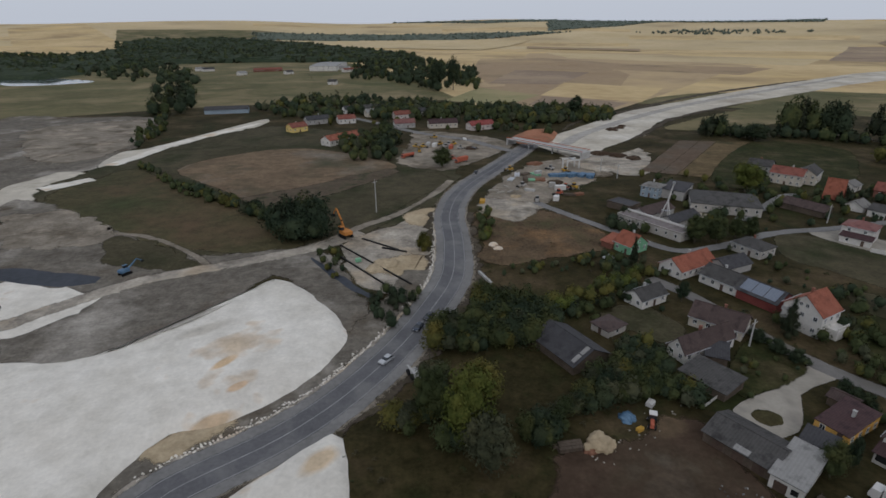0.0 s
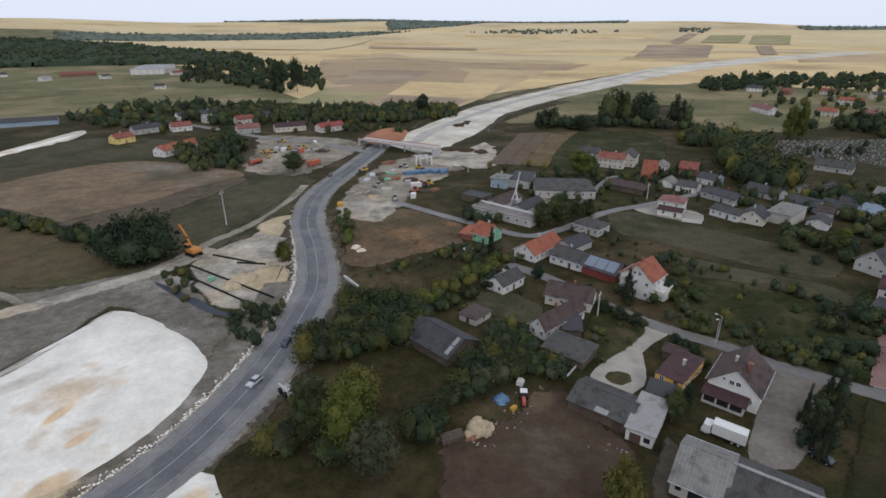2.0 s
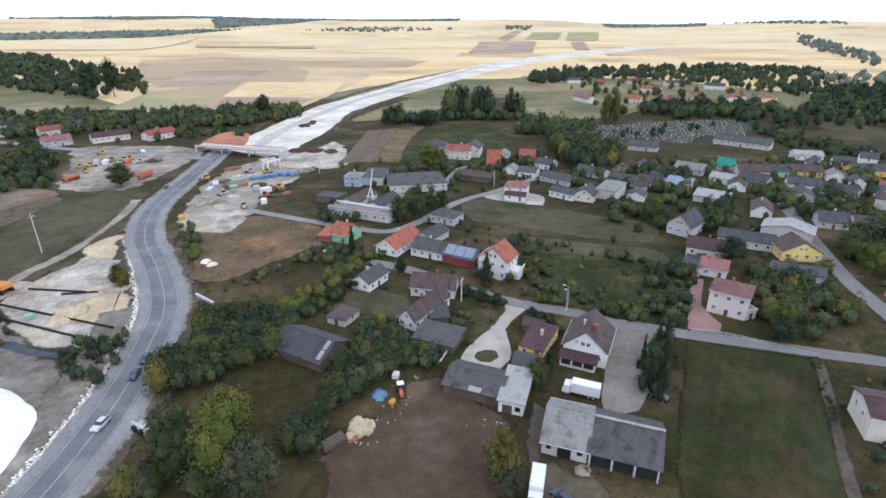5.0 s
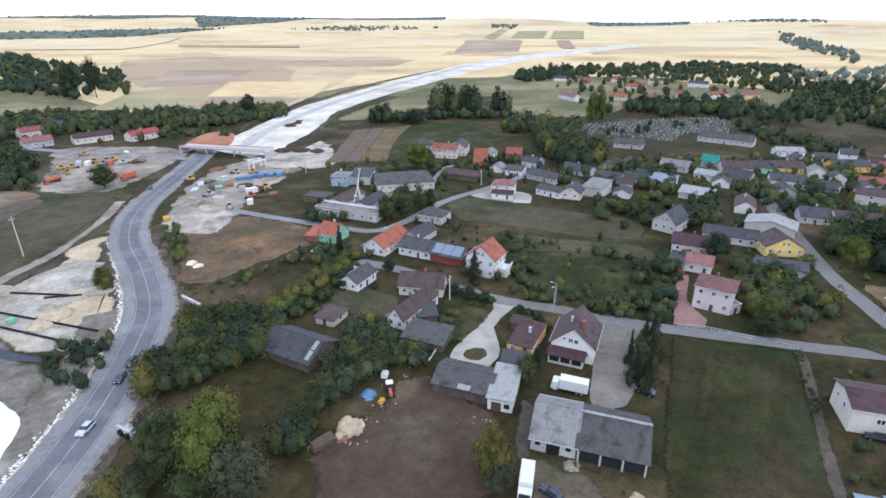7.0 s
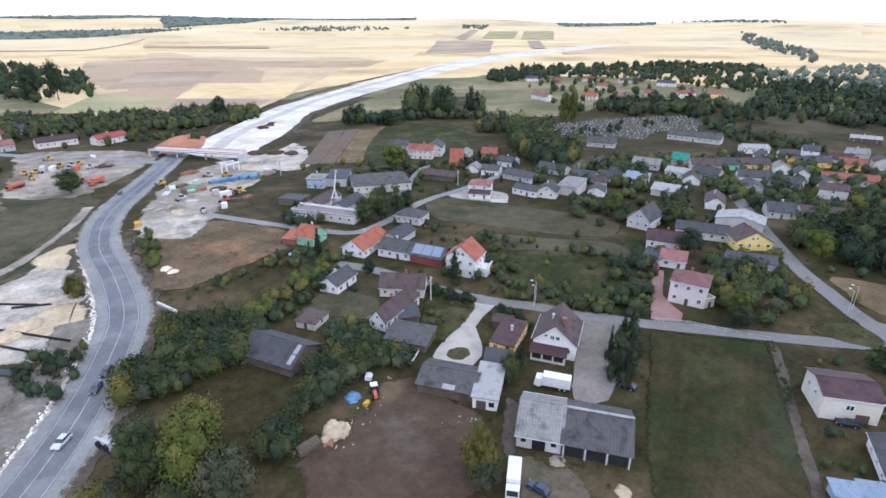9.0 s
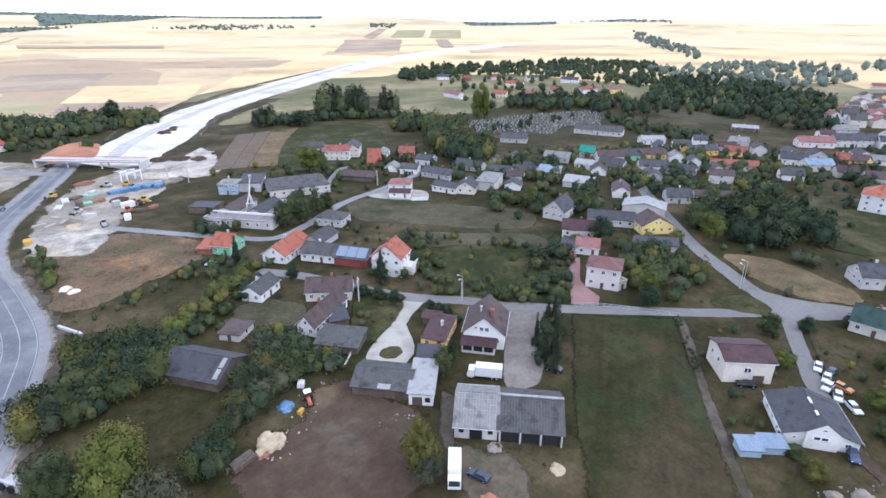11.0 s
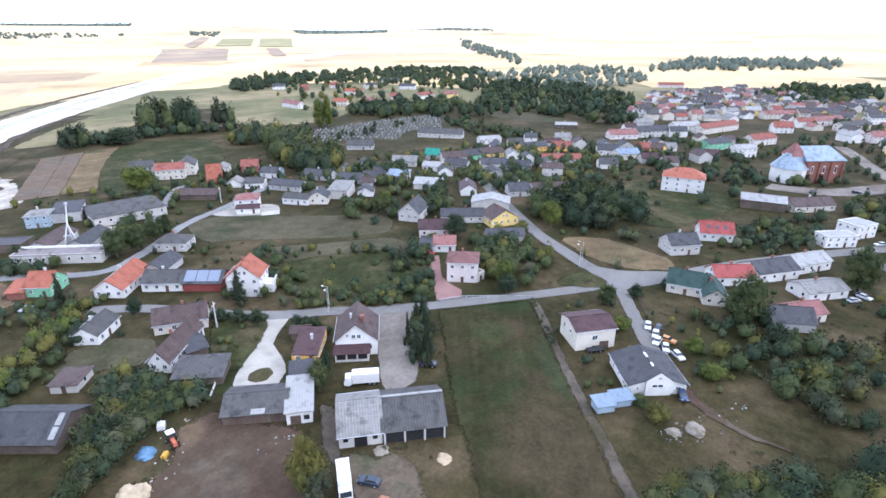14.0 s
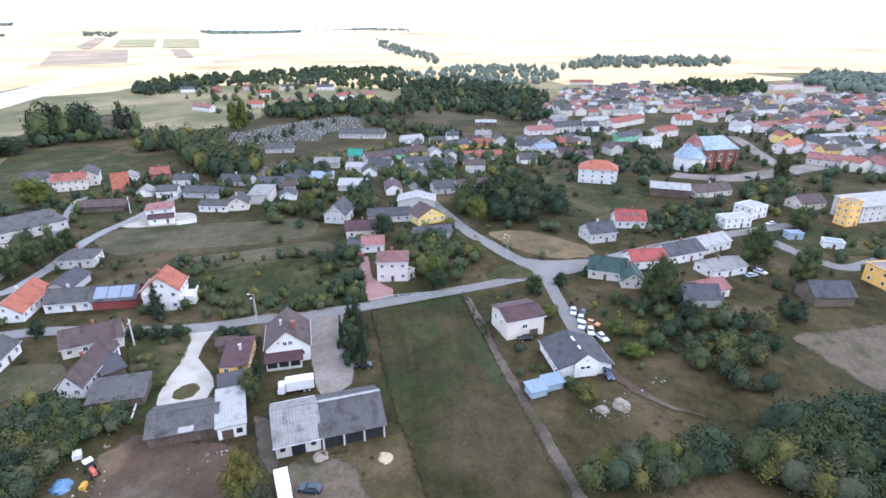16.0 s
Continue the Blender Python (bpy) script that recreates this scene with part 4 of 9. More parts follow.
def car(x, y, ang, paint="car_white", label="parked white car", group="cars"):
    SITES.append((x, y, 2.0))
    top = thing("car", label, "car", pose(x, y, ground_at(x, y) + 0.005, 0, 0, ang), group)
    bm = bmesh.new()
    prof = [(-2.15, 0.3), (-2.2, 0.75), (-1.9, 0.95), (-0.9, 0.98), (1.9, 0.98), (2.1, 0.8), (2.12, 0.3)]
    rows = [[bm.verts.new((px, s * (0.86 if pz > 0.9 else 0.9), pz)) for px, pz in prof] for s in (-1, 1)]
    bm.faces.new(rows[0])
    bm.faces.new(rows[1][::-1])
    for i in range(len(prof)):
        j = (i + 1) % len(prof)
        bm.faces.new((rows[0][j], rows[0][i], rows[1][i], rows[1][j]))
    bmesh.ops.recalc_face_normals(bm, faces=bm.faces)
    bmesh.ops.bevel(bm, geom=bm.edges[:], offset=0.05, segments=1, affect="EDGES")
    part("body", bm, paint, top)
    bm = bmesh.new()
    vs = [bm.verts.new(p) for s in (-1, 1) for p in ((-0.95, s * 0.8, 0.97), (-0.3, s * 0.66, 1.42), (1.35, s * 0.66, 1.42), (1.95, s * 0.8, 0.97))]
    for f in ((0, 1, 2, 3), (7, 6, 5, 4), (0, 4, 5, 1), (2, 6, 7, 3)):
        bm.faces.new([vs[i] for i in f])
    part("glazing", bm, "glass", top)
    flat_part(top, "roof", paint, -0.28, 1.33, -0.64, 0.64, 1.42, 1.47)
    for s in (-1, 1):
        flat_part(top, "headlight", "frame", -2.22, -2.16, s * 0.62 - 0.16, s * 0.62 + 0.16, 0.62, 0.74)
    wheels(top, [(-1.35, -0.82), (-1.35, 0.82), (1.3, -0.82), (1.3, 0.82)])
    return top


def lorry(x, y, ang, length, cab, body, label, group="lorries", tank=False):
    """A lorry whose cab points to -x."""
    top = thing("lorry", label, "truck", pose(x, y, ground_at(x, y) + 0.005, 0, 0, ang), group)
    l = length / 2
    flat_part(top, "chassis", "black", -l, l, -0.5, 0.5, 0.6, 0.9)
    bm = bmesh.new()
    prof = [(-l, 0.6), (-l - 0.1, 1.3), (-l + 0.25, 2.5), (-l + 1.7, 2.6), (-l + 1.7, 0.6)]
    rows = [[bm.verts.new((px, s * 1.2, pz)) for px, pz in prof] for s in (-1, 1)]
    bm.faces.new(rows[0])
    bm.faces.new(rows[1][::-1])
    for i in range(len(prof)):
        j = (i + 1) % len(prof)
        bm.faces.new((rows[0][j], rows[0][i], rows[1][i], rows[1][j]))
    bmesh.ops.recalc_face_normals(bm, faces=bm.faces)
    part("cab", bm, cab, top)
    bm = bmesh.new()
    vs = [bm.verts.new(p) for p in ((-l - 0.1, -1.05, 1.42), (-l - 0.1, 1.05, 1.42), (-l + 0.19, 1.0, 2.4), (-l + 0.19, -1.0, 2.4))]
    bm.faces.new(vs)
    part("windscreen", bm, "glass", top)
    bm = bmesh.new()
    if tank:
        tube(bm, (-l + 1.9, 0, 1.9), (l, 0, 1.9), 1.05, 1.05, 16)
    else:
        box(bm, -l + 1.85, l, -1.25, 1.25, 0.95, 3.5)
        bmesh.ops.bevel(bm, geom=bm.edges[:], offset=0.06, segments=1, affect="EDGES")
    part("tank" if tank else "cargo_box", bm, body, top)
    wheels(top, [(xx, s * 1.0) for s in (-1, 1) for xx in (-l + 0.9, l - 1.2, l - 2.3)], True)
    return top


def excavator(x, y, ang, paint="machine", label="yellow tracked excavator with its boom raised", reach=1.0, size=1.0):
    top = thing("excavator", label, "excavator", pose(x, y, ground_at(x, y) + 0.005, 0, 0, ang) @ Matrix.Scale(size, 4))
    for s in (-1, 1):
        bm = bmesh.new()
        box(bm, -1.9, 1.9, s * 1.1 - 0.3, s * 1.1 + 0.3, 0.0, 0.85, top=0.92)
        bmesh.ops.bevel(bm, geom=bm.edges[:], offset=0.15, segments=2, affect="EDGES")
        part("track", bm, "black", top)
    flat_part(top, "turntable", "black", -0.8, 0.8, -0.8, 0.8, 0.7, 1.0)
    bm = bmesh.new()
    box(bm, -1.9, 1.3, -1.25, 1.25, 1.0, 2.0, top=0.94)
    bmesh.ops.bevel(bm, geom=bm.edges[:], offset=0.1, segments=1, affect="EDGES")
    part("body", bm, paint, top)
    cab = flat_part(top, "cab", "glass", 0.1, 1.5, 0.3, 1.2, 2.0, 2.9)
    flat_part(cab, "cab_roof", paint, 0.05, 1.55, 0.25, 1.25, 2.9, 3.0)
    bm = bmesh.new()
    tube(bm, (1.0, -0.3, 1.8), (2.6, -0.3, 4.6 * reach), 0.28, 0.26, 6)
    tube(bm, (2.6, -0.3, 4.6 * reach), (4.6, -0.3, 6.9 * reach), 0.26, 0.2, 6)
    part("boom", bm, paint, top)
    bm = bmesh.new()
    tube(bm, (4.6, -0.3, 6.9 * reach), (6.4, -0.3, 4.9 * reach), 0.2, 0.14, 6)
    part("arm", bm, paint, top)
    bm = bmesh.new()
    box(bm, 6.1, 6.9, -0.8, 0.2, 4.1 * reach, 4.9 * reach, top=0.75)
    part("bucket", bm, "black", top)
    return top


def loader(x, y, ang, paint="machine", label="small yellow wheel loader on the works yard"):
    top = thing("wheel_loader", label, "loader", pose(x, y, ground_at(x, y) + 0.005, 0, 0, ang), "machines on the works yard")
    bm = bmesh.new()
    box(bm, -2.2, 0.6, -0.9, 0.9, 0.6, 1.7, top=0.9)
    part("body", bm, paint, top)
    cab = flat_part(top, "cab", "glass", -0.6, 0.7, -0.75, 0.75, 1.7, 2.8)
    flat_part(cab, "cab_roof", paint, -0.7, 0.8, -0.8, 0.8, 2.8, 2.92)
    bm = bmesh.new()
    for s in (-0.5, 0.5):
        tube(bm, (0.4, s, 1.4), (2.6, s, 0.7), 0.12, 0.12, 6)
    part("arm", bm, paint, top)
    bm = bmesh.new()
    box(bm, 2.4, 3.3, -1.2, 1.2, 0.1, 1.0, top=0.8)
    part("bucket", bm, "black", top)
    wheels(top, [(xx, s * 0.95) for s in (-1, 1) for xx in (-1.4, 1.0)], True)
    return top


def container(x, y, ang, material, l=6.0, label="steel site container on bare ground", h=2.5, w=2.4, name="container"):
    top = thing(name, label, name, pose(x, y, 0, 0, 0, ang), "site containers")
    bm = bmesh.new()
    box(bm, -l / 2, l / 2, -w / 2, w / 2, 0.1, h)
    bmesh.ops.bevel(bm, geom=bm.edges[:], offset=0.04, segments=1, affect="EDGES")
    part("body", bm, material, top)
    bm = bmesh.new()
    box(bm, -0.1, 0.1, -0.02, 0.05, 0.25, h - 0.15)
    rib = mesh_of("rib", bm, material)
    for k in range(int(l / 0.6)):
        for turn in (0, 180):
            part("rib", rib, material, top).matrix_basis = pose(0, 0, 0, 0, 0, turn) @ pose(-l / 2 + 0.4 + k * 0.6 if turn == 0 else l / 2 - 0.4 - k * 0.6, w / 2, 0)
    return top


def stack(x, y, ang, material, l, w, h, label, name="material_stack", rows=3):
    """Boards, pipes or blocks piled in a few uneven rows."""
    rng = random.Random(int(x * 3 + y * 5))
    top = thing(name, label, "stack", pose(x, y, 0, 0, 0, ang), "building materials")
    for k in range(rows):
        y0 = -w / 2 + k * w / rows
        for j in range(2):
            s = rng.uniform(-0.1, 0.1) * l
            bm = bmesh.new()
            box(bm, -l / 2 + s, l / 2 + s, y0 + 0.04, y0 + w / rows - 0.04, j * h / 2 + 0.005, (j + 1) * h / 2, top=0.97)
            part("beam", bm, material, top)
    return top


def power_pole(x, y, h, ang=0, label="grey concrete power pole with a crossarm"):
    top = thing("power_pole", label, "pole", pose(x, y, 0, 0, 0, ang), "power poles")
    bm = bmesh.new()
    tube(bm, (0, 0, -0.1), (0, 0, h), 0.26, 0.15, 8)
    part("shaft", bm, "concrete", top)
    bm = bmesh.new()
    box(bm, -1.1, 1.1, -0.07, 0.07, h - 1.0, h - 0.85)
    part("crossarm", bm, "concrete", top)
    for k in (-1.0, 0, 1.0):
        bm = bmesh.new()
        tube(bm, (k, 0, h - 0.85 if k else h), (k, 0, h - 0.55 if k else h + 0.3), 0.07, 0.04, 6)
        part("insulator", bm, "frame", top)
    return top


def street_lamp(x, y, ang, h=8.0):
    top = thing("street_lamp", "slim grey street lamp beside the village road", "lamp", pose(x, y, 0, 0, 0, ang), "street lamps")
    bm = bmesh.new()
    tube(bm, (0, 0, 0), (0, 0, h), 0.1, 0.06, 8)
    tube(bm, (0, 0, h), (1.4, 0, h + 0.25), 0.05, 0.04, 6)
    part("post", bm, "concrete", top)
    flat_part(top, "lamp_head", "whitemetal", 1.2, 1.9, -0.14, 0.14, h + 0.18, h + 0.34)
    return top


def fence(points, h, material, label, gap=2.5, solid=False):
    top = thing("fence", label, "fence", Matrix.Identity(4))
    line = spline(points, gap)
    bm = bmesh.new()
    box(bm, -0.06, 0.06, -0.06, 0.06, 0, h + 0.05)
    me = mesh_of("post", bm, material)
    for p in line:
        part("post", me, material, top).matrix_basis = pose(p.x, p.y, 0)
    bm = bmesh.new()
    for a, b in zip(line, line[1:]):
        d = (b - a).normalized()
        s = Vector((-d.y, d.x, 0)) * 0.03
        for z0, z1 in (((0.02, h),) if solid else ((0.15, 0.3), (h * 0.5, h * 0.5 + 0.12), (h - 0.15, h))):
            vs = [bm.verts.new(p + Vector((0, 0, z))) for z in (z0, z1) for p in (a - s, b - s, b + s, a + s)]
            for f in ((3, 2, 1, 0), (4, 5, 6, 7), (0, 1, 5, 4), (1, 2, 6, 5), (2, 3, 7, 6), (3, 0, 4, 7)):
                bm.faces.new([vs[i] for i in f])
    part("rail" if not solid else "boarding", bm, material, top)
    return top


# ---- ground: one sheet to the horizon, rising into far hills ----
def hill(x, y):
    far = math.hypot(x, y)
    s = min(1.0, max(0.0, (far - 2200) / 2400))
    az = math.degrees(math.atan2(x, y))
    crest = 118 - 34 * min(1.0, max(0.0, (az - 25) / 30)) + 12 * math.sin(az * 0.21) + 9 * noise.noise(Vector((x * 0.0012, y * 0.0012, 0)))
    return crest * (s * s * (3 - 2 * s))


bm = bmesh.new()
RINGS = [0, 60, 140, 260, 420, 640, 900, 1200, 1600, 2000] + list(range(2200, 4720, 75))
rows = []
for r in RINGS[1:]:
    rows.append([bm.verts.new((r * math.sin(k * math.tau / 180), r * math.cos(k * math.tau / 180), hill(r * math.sin(k * math.tau / 180), r * math.cos(k * math.tau / 180)))) for k in range(180)])
mid = bm.verts.new((0, 0, 0))
for k in range(180):
    bm.faces.new((mid, rows[0][(k + 1) % 180], rows[0][k]))
for i, (a, b) in enumerate(zip(rows, rows[1:])):
    for k in range(180):
        f = bm.faces.new((a[k], a[(k + 1) % 180], b[(k + 1) % 180], b[k]))
        strip_no = (i // 3 * 7 + k // 9 * 3) % 11
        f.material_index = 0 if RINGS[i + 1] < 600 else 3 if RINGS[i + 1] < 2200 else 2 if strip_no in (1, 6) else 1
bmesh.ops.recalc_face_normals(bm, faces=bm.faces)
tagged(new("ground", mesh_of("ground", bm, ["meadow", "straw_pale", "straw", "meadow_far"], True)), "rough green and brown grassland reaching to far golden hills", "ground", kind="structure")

def draped(name, points, material, label, lift=2.0, step=70.0, rag=6.0):
    """A field that follows the rise of the far hills."""
    ring, n = [], len(points)
    for i in range(n):
        p, q = Vector((*points[i], 0)), Vector((*points[(i + 1) % n], 0))
        k = max(1, int((q - p).length / step))
        ring += [ragged(p.lerp(q, j / k), rag, 0.01) for j in range(k)]
    bm = bmesh.new()
    f = bm.faces.new([bm.verts.new(p) for p in ring])
    f.normal_update()
    if f.normal.z < 0:
        f.normal_flip()
    bmesh.ops.triangulate(bm, faces=[f])
    for _ in range(4):
        long = [e for e in bm.edges if e.calc_length() > step * 2]
        if not long:
            break
        bmesh.ops.subdivide_edges(bm, edges=long, cuts=1)
        bmesh.ops.triangulate(bm, faces=bm.faces)
    for v in bm.verts:
        v.co.z = hill(v.co.x, v.co.y) + lift
    return tagged(new(name, mesh_of(name, bm, material)), label, "ground", kind="structure")


def canopy(points, height, material, label, step=22.0, name="forest_canopy"):
    """The closed, bumpy roof of a far wood, down to the ground at its rim."""
    xs, ys = [p[0] for p in points], [p[1] for p in points]
    spot, V, F = {}, [], []

    def vertex(i, j):
        if (i, j) not in spot:
            x, y = i * step, j * step
            rim = not all(inside((x + dx * step, y + dy * step), points) for dx, dy in ((1, 0), (-1, 0), (0, 1), (0, -1)))
            up = 0.3 if rim else height * (0.75 + 0.5 * noise.noise(Vector((x * 0.02, y * 0.02, 4))) + 0.35 * noise.noise(Vector((x * 0.07, y * 0.07, 8))))
            spot[i, j] = len(V)
            V.append((x + 7 * noise.noise(Vector((x, y, 1)) * 0.31), y + 7 * noise.noise(Vector((x, y, 9)) * 0.31), hill(x, y) + up))
        return spot[i, j]

    for i in range(int(min(xs) / step) - 1, int(max(xs) / step) + 1):
        for j in range(int(min(ys) / step) - 1, int(max(ys) / step) + 1):
            if all(inside((p * step, q * step), points) for p, q in ((i, j), (i + 1, j), (i + 1, j + 1), (i, j + 1))):
                F.append((vertex(i, j), vertex(i + 1, j), vertex(i + 1, j + 1), vertex(i, j + 1)))
    me = bpy.data.meshes.new(name)
    me.from_pydata(V, [], F)
    me.materials.append(M[material])
    return tagged(new(name, me), label, "trees", kind="stuff")


PLAIN = [(-16, 1750), (-9, 1350), (-4, 1000), (-1, 780), (2, 640), (4, 545), (8, 520), (12, 560), (17, 640), (24, 760), (33, 860), (44, 900), (52, 930), (58, 860), (66, 800), (74, 880), (84, 1050), (96, 1300), (108, 1500), (125, 1700)]
bm = bmesh.new()
LAYERS.append((0.02, -200, 2000, 450, 2400, [], "straw"))
rows = [[bm.verts.new((r * math.sin(radians(a)), r * math.cos(radians(a)), 0.012)) for r in (r0, r0 * 0.6 + 950, 2300)] for a, r0 in PLAIN]
for a, b in zip(rows, rows[1:]):
    for k in (0, 1):
        bm.faces.new((a[k], b[k], b[k + 1], a[k + 1]))
bmesh.ops.recalc_face_normals(bm, faces=bm.faces)
tagged(new("stubble_field", mesh_of("stubble_field", bm, "straw")), "wide golden stubble plain beyond the village", "ground", kind="structure")
# nearer plain lies in shade; its darker tone is put into this tan sheet
patch("tan_field", [(51.2, 823.2), (173.1, 1395.6), (474.3, 1424.4), (563.1, 1093.4), (279.6, 693.7), (173.6, 552.3), (67.1, 555.1)], "tan", "tan harrowed plain beside the motorway fill, shade in its tone", straight=True, step=20, rag=1.5)
patch("brown_field", [(118.3, 1044.3), (337.1, 1080.7), (307.4, 763.9), (183.9, 607.1), (75.4, 676.1)], "umber", "harrowed brown field in the plain", straight=True, step=20, rag=1.5)
patch("tan_field", [(98.4, 1518.1), (530.8, 1595.3), (665.1, 1184.4), (422.2, 945.6), (346.5, 1111.1), (95.2, 1138.7)], "tan", "tan harrowed strip in the plain", straight=True, step=20, rag=1.5)
patch("brown_field", [(331.9, 993.6), (412.0, 898.7), (279.6, 693.7), (225.6, 720.3)], "tan", "tan harrowed field beside the motorway fill", straight=True, step=20, rag=1.5)
patch("brown_field", [(48.5, 783.5), (131.6, 804.6), (135.5, 597.9), (41.4, 590.9)], "umber", "dry brown harrowed field", straight=True, step=20, rag=1.5)
patch("tan_field", [(277.3, 1824.2), (691.1, 1766.9), (667.7, 1451.8), (411.3, 1354.3), (215.6, 1519.9)], "tan", "tan strip in the plain", straight=True, step=20, rag=1.5)
patch("tan_field", [(1449.9, 1336.4), (2776.1, 1558.6), (2078.9, 979.5), (1491.5, 984.7), (1156.8, 1044.6)], "tan", "tan strip beside the motorway fill", straight=True, step=20, rag=1.5)
draped("straw_field", [(-2285, 3049), (-2347, 3783), (-1101, 2075), (-1073, 1711), (-1317, 1767)], "straw", "golden stubble field behind the wood")
draped("brown_field", [(1470, 2067), (1681, 1931), (1083, 1258), (920, 1353)], "earth_far", "dark brown harrowed plot in the plain", 0.06)
draped("brown_field", [(1642, 2164), (2005, 2494), (2023, 2449), (1591, 2031)], "earth_far", "narrow dark harrowed strip in the plain")
draped("green_field", [(2028, 2366), (2179, 2294), (1860, 1991), (1731, 2068)], "green_far", "pale green sown plot in the plain")
draped("green_field", [(2209, 2283), (2366, 2214), (1971, 1839), (1837, 1919)], "green_far", "pale green sown plot in the plain")
draped("brown_field", [(1786, 1823), (1832, 1794), (1394, 1332), (1348, 1356)], "earth_far", "small brown harrowed plot in the plain")
patch("brown_field", [(93, 1438), (275, 1548), (420, 1256), (281, 1002), (178, 813), (68, 822), (56, 1063)], "umber", "broad brown harrowed field in the plain", straight=True, step=20, rag=4.0)
patch("brown_field", [(144, 1111), (271, 1038), (170, 815), (69, 838)], "earth_far", "dark purple-brown ploughed field in the plain", straight=True, step=20, rag=4.0)
patch("straw_field", [(185, 845), (302, 759), (222, 614), (121, 682)], "straw", "golden stubble field beside the motorway fill", straight=True, step=20, rag=1.5)
patch("green_field", [(50, 775), (122, 686), (68, 593), (2, 633)], "green_far", "pale olive field behind the far village", straight=True, step=20, rag=1.5)
patch("brown_field", [(123, 674), (206, 607), (162, 549), (94, 597)], "earth_far", "dark ploughed field beside the motorway fill", straight=True, step=20, rag=1.5)
draped("brown_field", [(352, 2363), (726, 2090), (658, 1894), (326, 2193)], "umber", "thin brown strip across the stubble")
patch("straw_field", [(337, 1883), (945, 1414), (762, 1189), (340, 1515)], "straw_pale", "long golden stubble strip in the plain", straight=True, step=20, rag=3.0)
patch("brown_field", [(387, 1275), (657, 1122), (514, 964), (333, 1103)], "umber", "long tan strip in the plain", straight=True, step=20, rag=3.0)
draped("straw_field", [(-410, 2864), (425, 2740), (141, 2084), (-340, 2324)], "straw_pale", "wide hazed far stubble field before the far wood belt")
draped("straw_field", [(-1759, 2168), (-1293, 2416), (-1087, 1880), (-1407, 1722)], "straw", "golden stubble field beyond the pond", 3.0)
draped("green_field", [(-1738, 3099), (-1040, 3271), (-554, 2974), (-986, 2775), (-1416, 2499)], "meadow_far", "green meadow behind the dark wood, haze in its colour")
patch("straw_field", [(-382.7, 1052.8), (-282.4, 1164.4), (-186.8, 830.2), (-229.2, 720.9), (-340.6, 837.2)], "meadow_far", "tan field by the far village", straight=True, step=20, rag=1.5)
patch("straw_field", [(988.3, 175.8), (1338.9, 59.1), (1316.2, -169.4), (1167.4, -262.0), (978.0, -88.7), (892.6, 122.6)], "straw", "golden field between the woods and the town", straight=True, step=20, rag=1.5)
patch("rubble_ground", [(-412.8, 509.7), (-340.8, 521.2), (-269.1, 512.3), (-220.4, 392.6), (-217.9, 355.1), (-210.7, 309.6), (-227.5, 291.0), (-233.6, 274.2)], "greyfill", "grey stripped rubble ground", rag=4.0)
patch("pond", [(-785.7, 999.7), (-686.2, 971.5), (-561.7, 902.5), (-573.0, 856.6), (-616.6, 832.8), (-673.6, 852.4)], "water", "pale pond behind the meadow", category='water')
patch("gravel_spread", [(-343.2, 448.9), (-315.3, 487.9), (-267.8, 502.4), (-231.7, 414.5), (-224.9, 367.6), (-233.0, 334.3), (-271.1, 347.8)], "gravel", "pale gravel spread over stripped ground", rag=5.0)
patch("chalk_track", [(-206.6, 238.8), (-232.8, 273.1), (-229.2, 293.5), (-223.3, 311.2), (-195.4, 297.8), (-201.5, 266.4)], "chalk_far", "pale chalk fill of the new motorway")
patch("chalk_track", [(-213.2, 327.9), (-218.9, 363.8), (-207.0, 378.4), (-190.2, 430.0), (-165.5, 502.7), (-156.2, 477.5), (-172.0, 406.4), (-188.1, 344.5), (-203.6, 320.5)], "chalk_far", "pale chalk fill of the new motorway")
patch("dry_meadow", [(-208.2, 263.5), (-208.0, 316.4), (-192.9, 378.1), (-150.8, 463.0), (-63.2, 422.1), (5.6, 312.5), (2.0, 275.8), (-32.7, 201.6), (-68.4, 178.3), (-102.3, 185.0), (-153.6, 213.0)], "fallow", "dry olive-brown meadow round the fields", rag=4.0)
patch("ploughed_field", [(-197.7, 256.5), (-195.5, 295.3), (-182.4, 315.9), (-143.0, 278.2), (-97.4, 243.2), (-69.8, 211.9), (-52.3, 192.8), (-72.9, 185.7), (-97.4, 188.2), (-130.1, 202.8), (-158.1, 220.2)], "russet", "dark russet fallow field", rag=3.0)
patch("ploughed_field", [(-158.4, 315.5), (-134.3, 358.5), (-89.8, 372.1), (-28.9, 324.4), (-54.4, 290.5), (-93.8, 256.8), (-116.6, 272.3)], "plough_tan", "ploughed tan-brown field", rag=0.8)
patch("crop_field", [(-91.4, 249.3), (-57.2, 288.1), (-27.7, 309.0), (-2.7, 302.0), (3.6, 284.8), (-12.2, 255.6), (-34.4, 213.5), (-54.6, 218.8), (-72.9, 232.0)], "fallow", "dark olive strip field behind the power pole", rag=0.8)
strip("chalk_track", [(-161.8, 482.8), (-174.7, 448.2), (-187.1, 416.1), (-196.6, 386.2), (-199.8, 356.6), (-205.0, 325.7)], [6, 8, 9, 9, 9, 10], "chalk", "pale chalk fill of the new motorway", rag=1.2)
strip("chalk_track", [(-196.5, 294.1), (-203.7, 282.6), (-211.1, 272.9)], [9, 10, 11], "chalk", "pale chalk fill of the new motorway", rag=1.2)
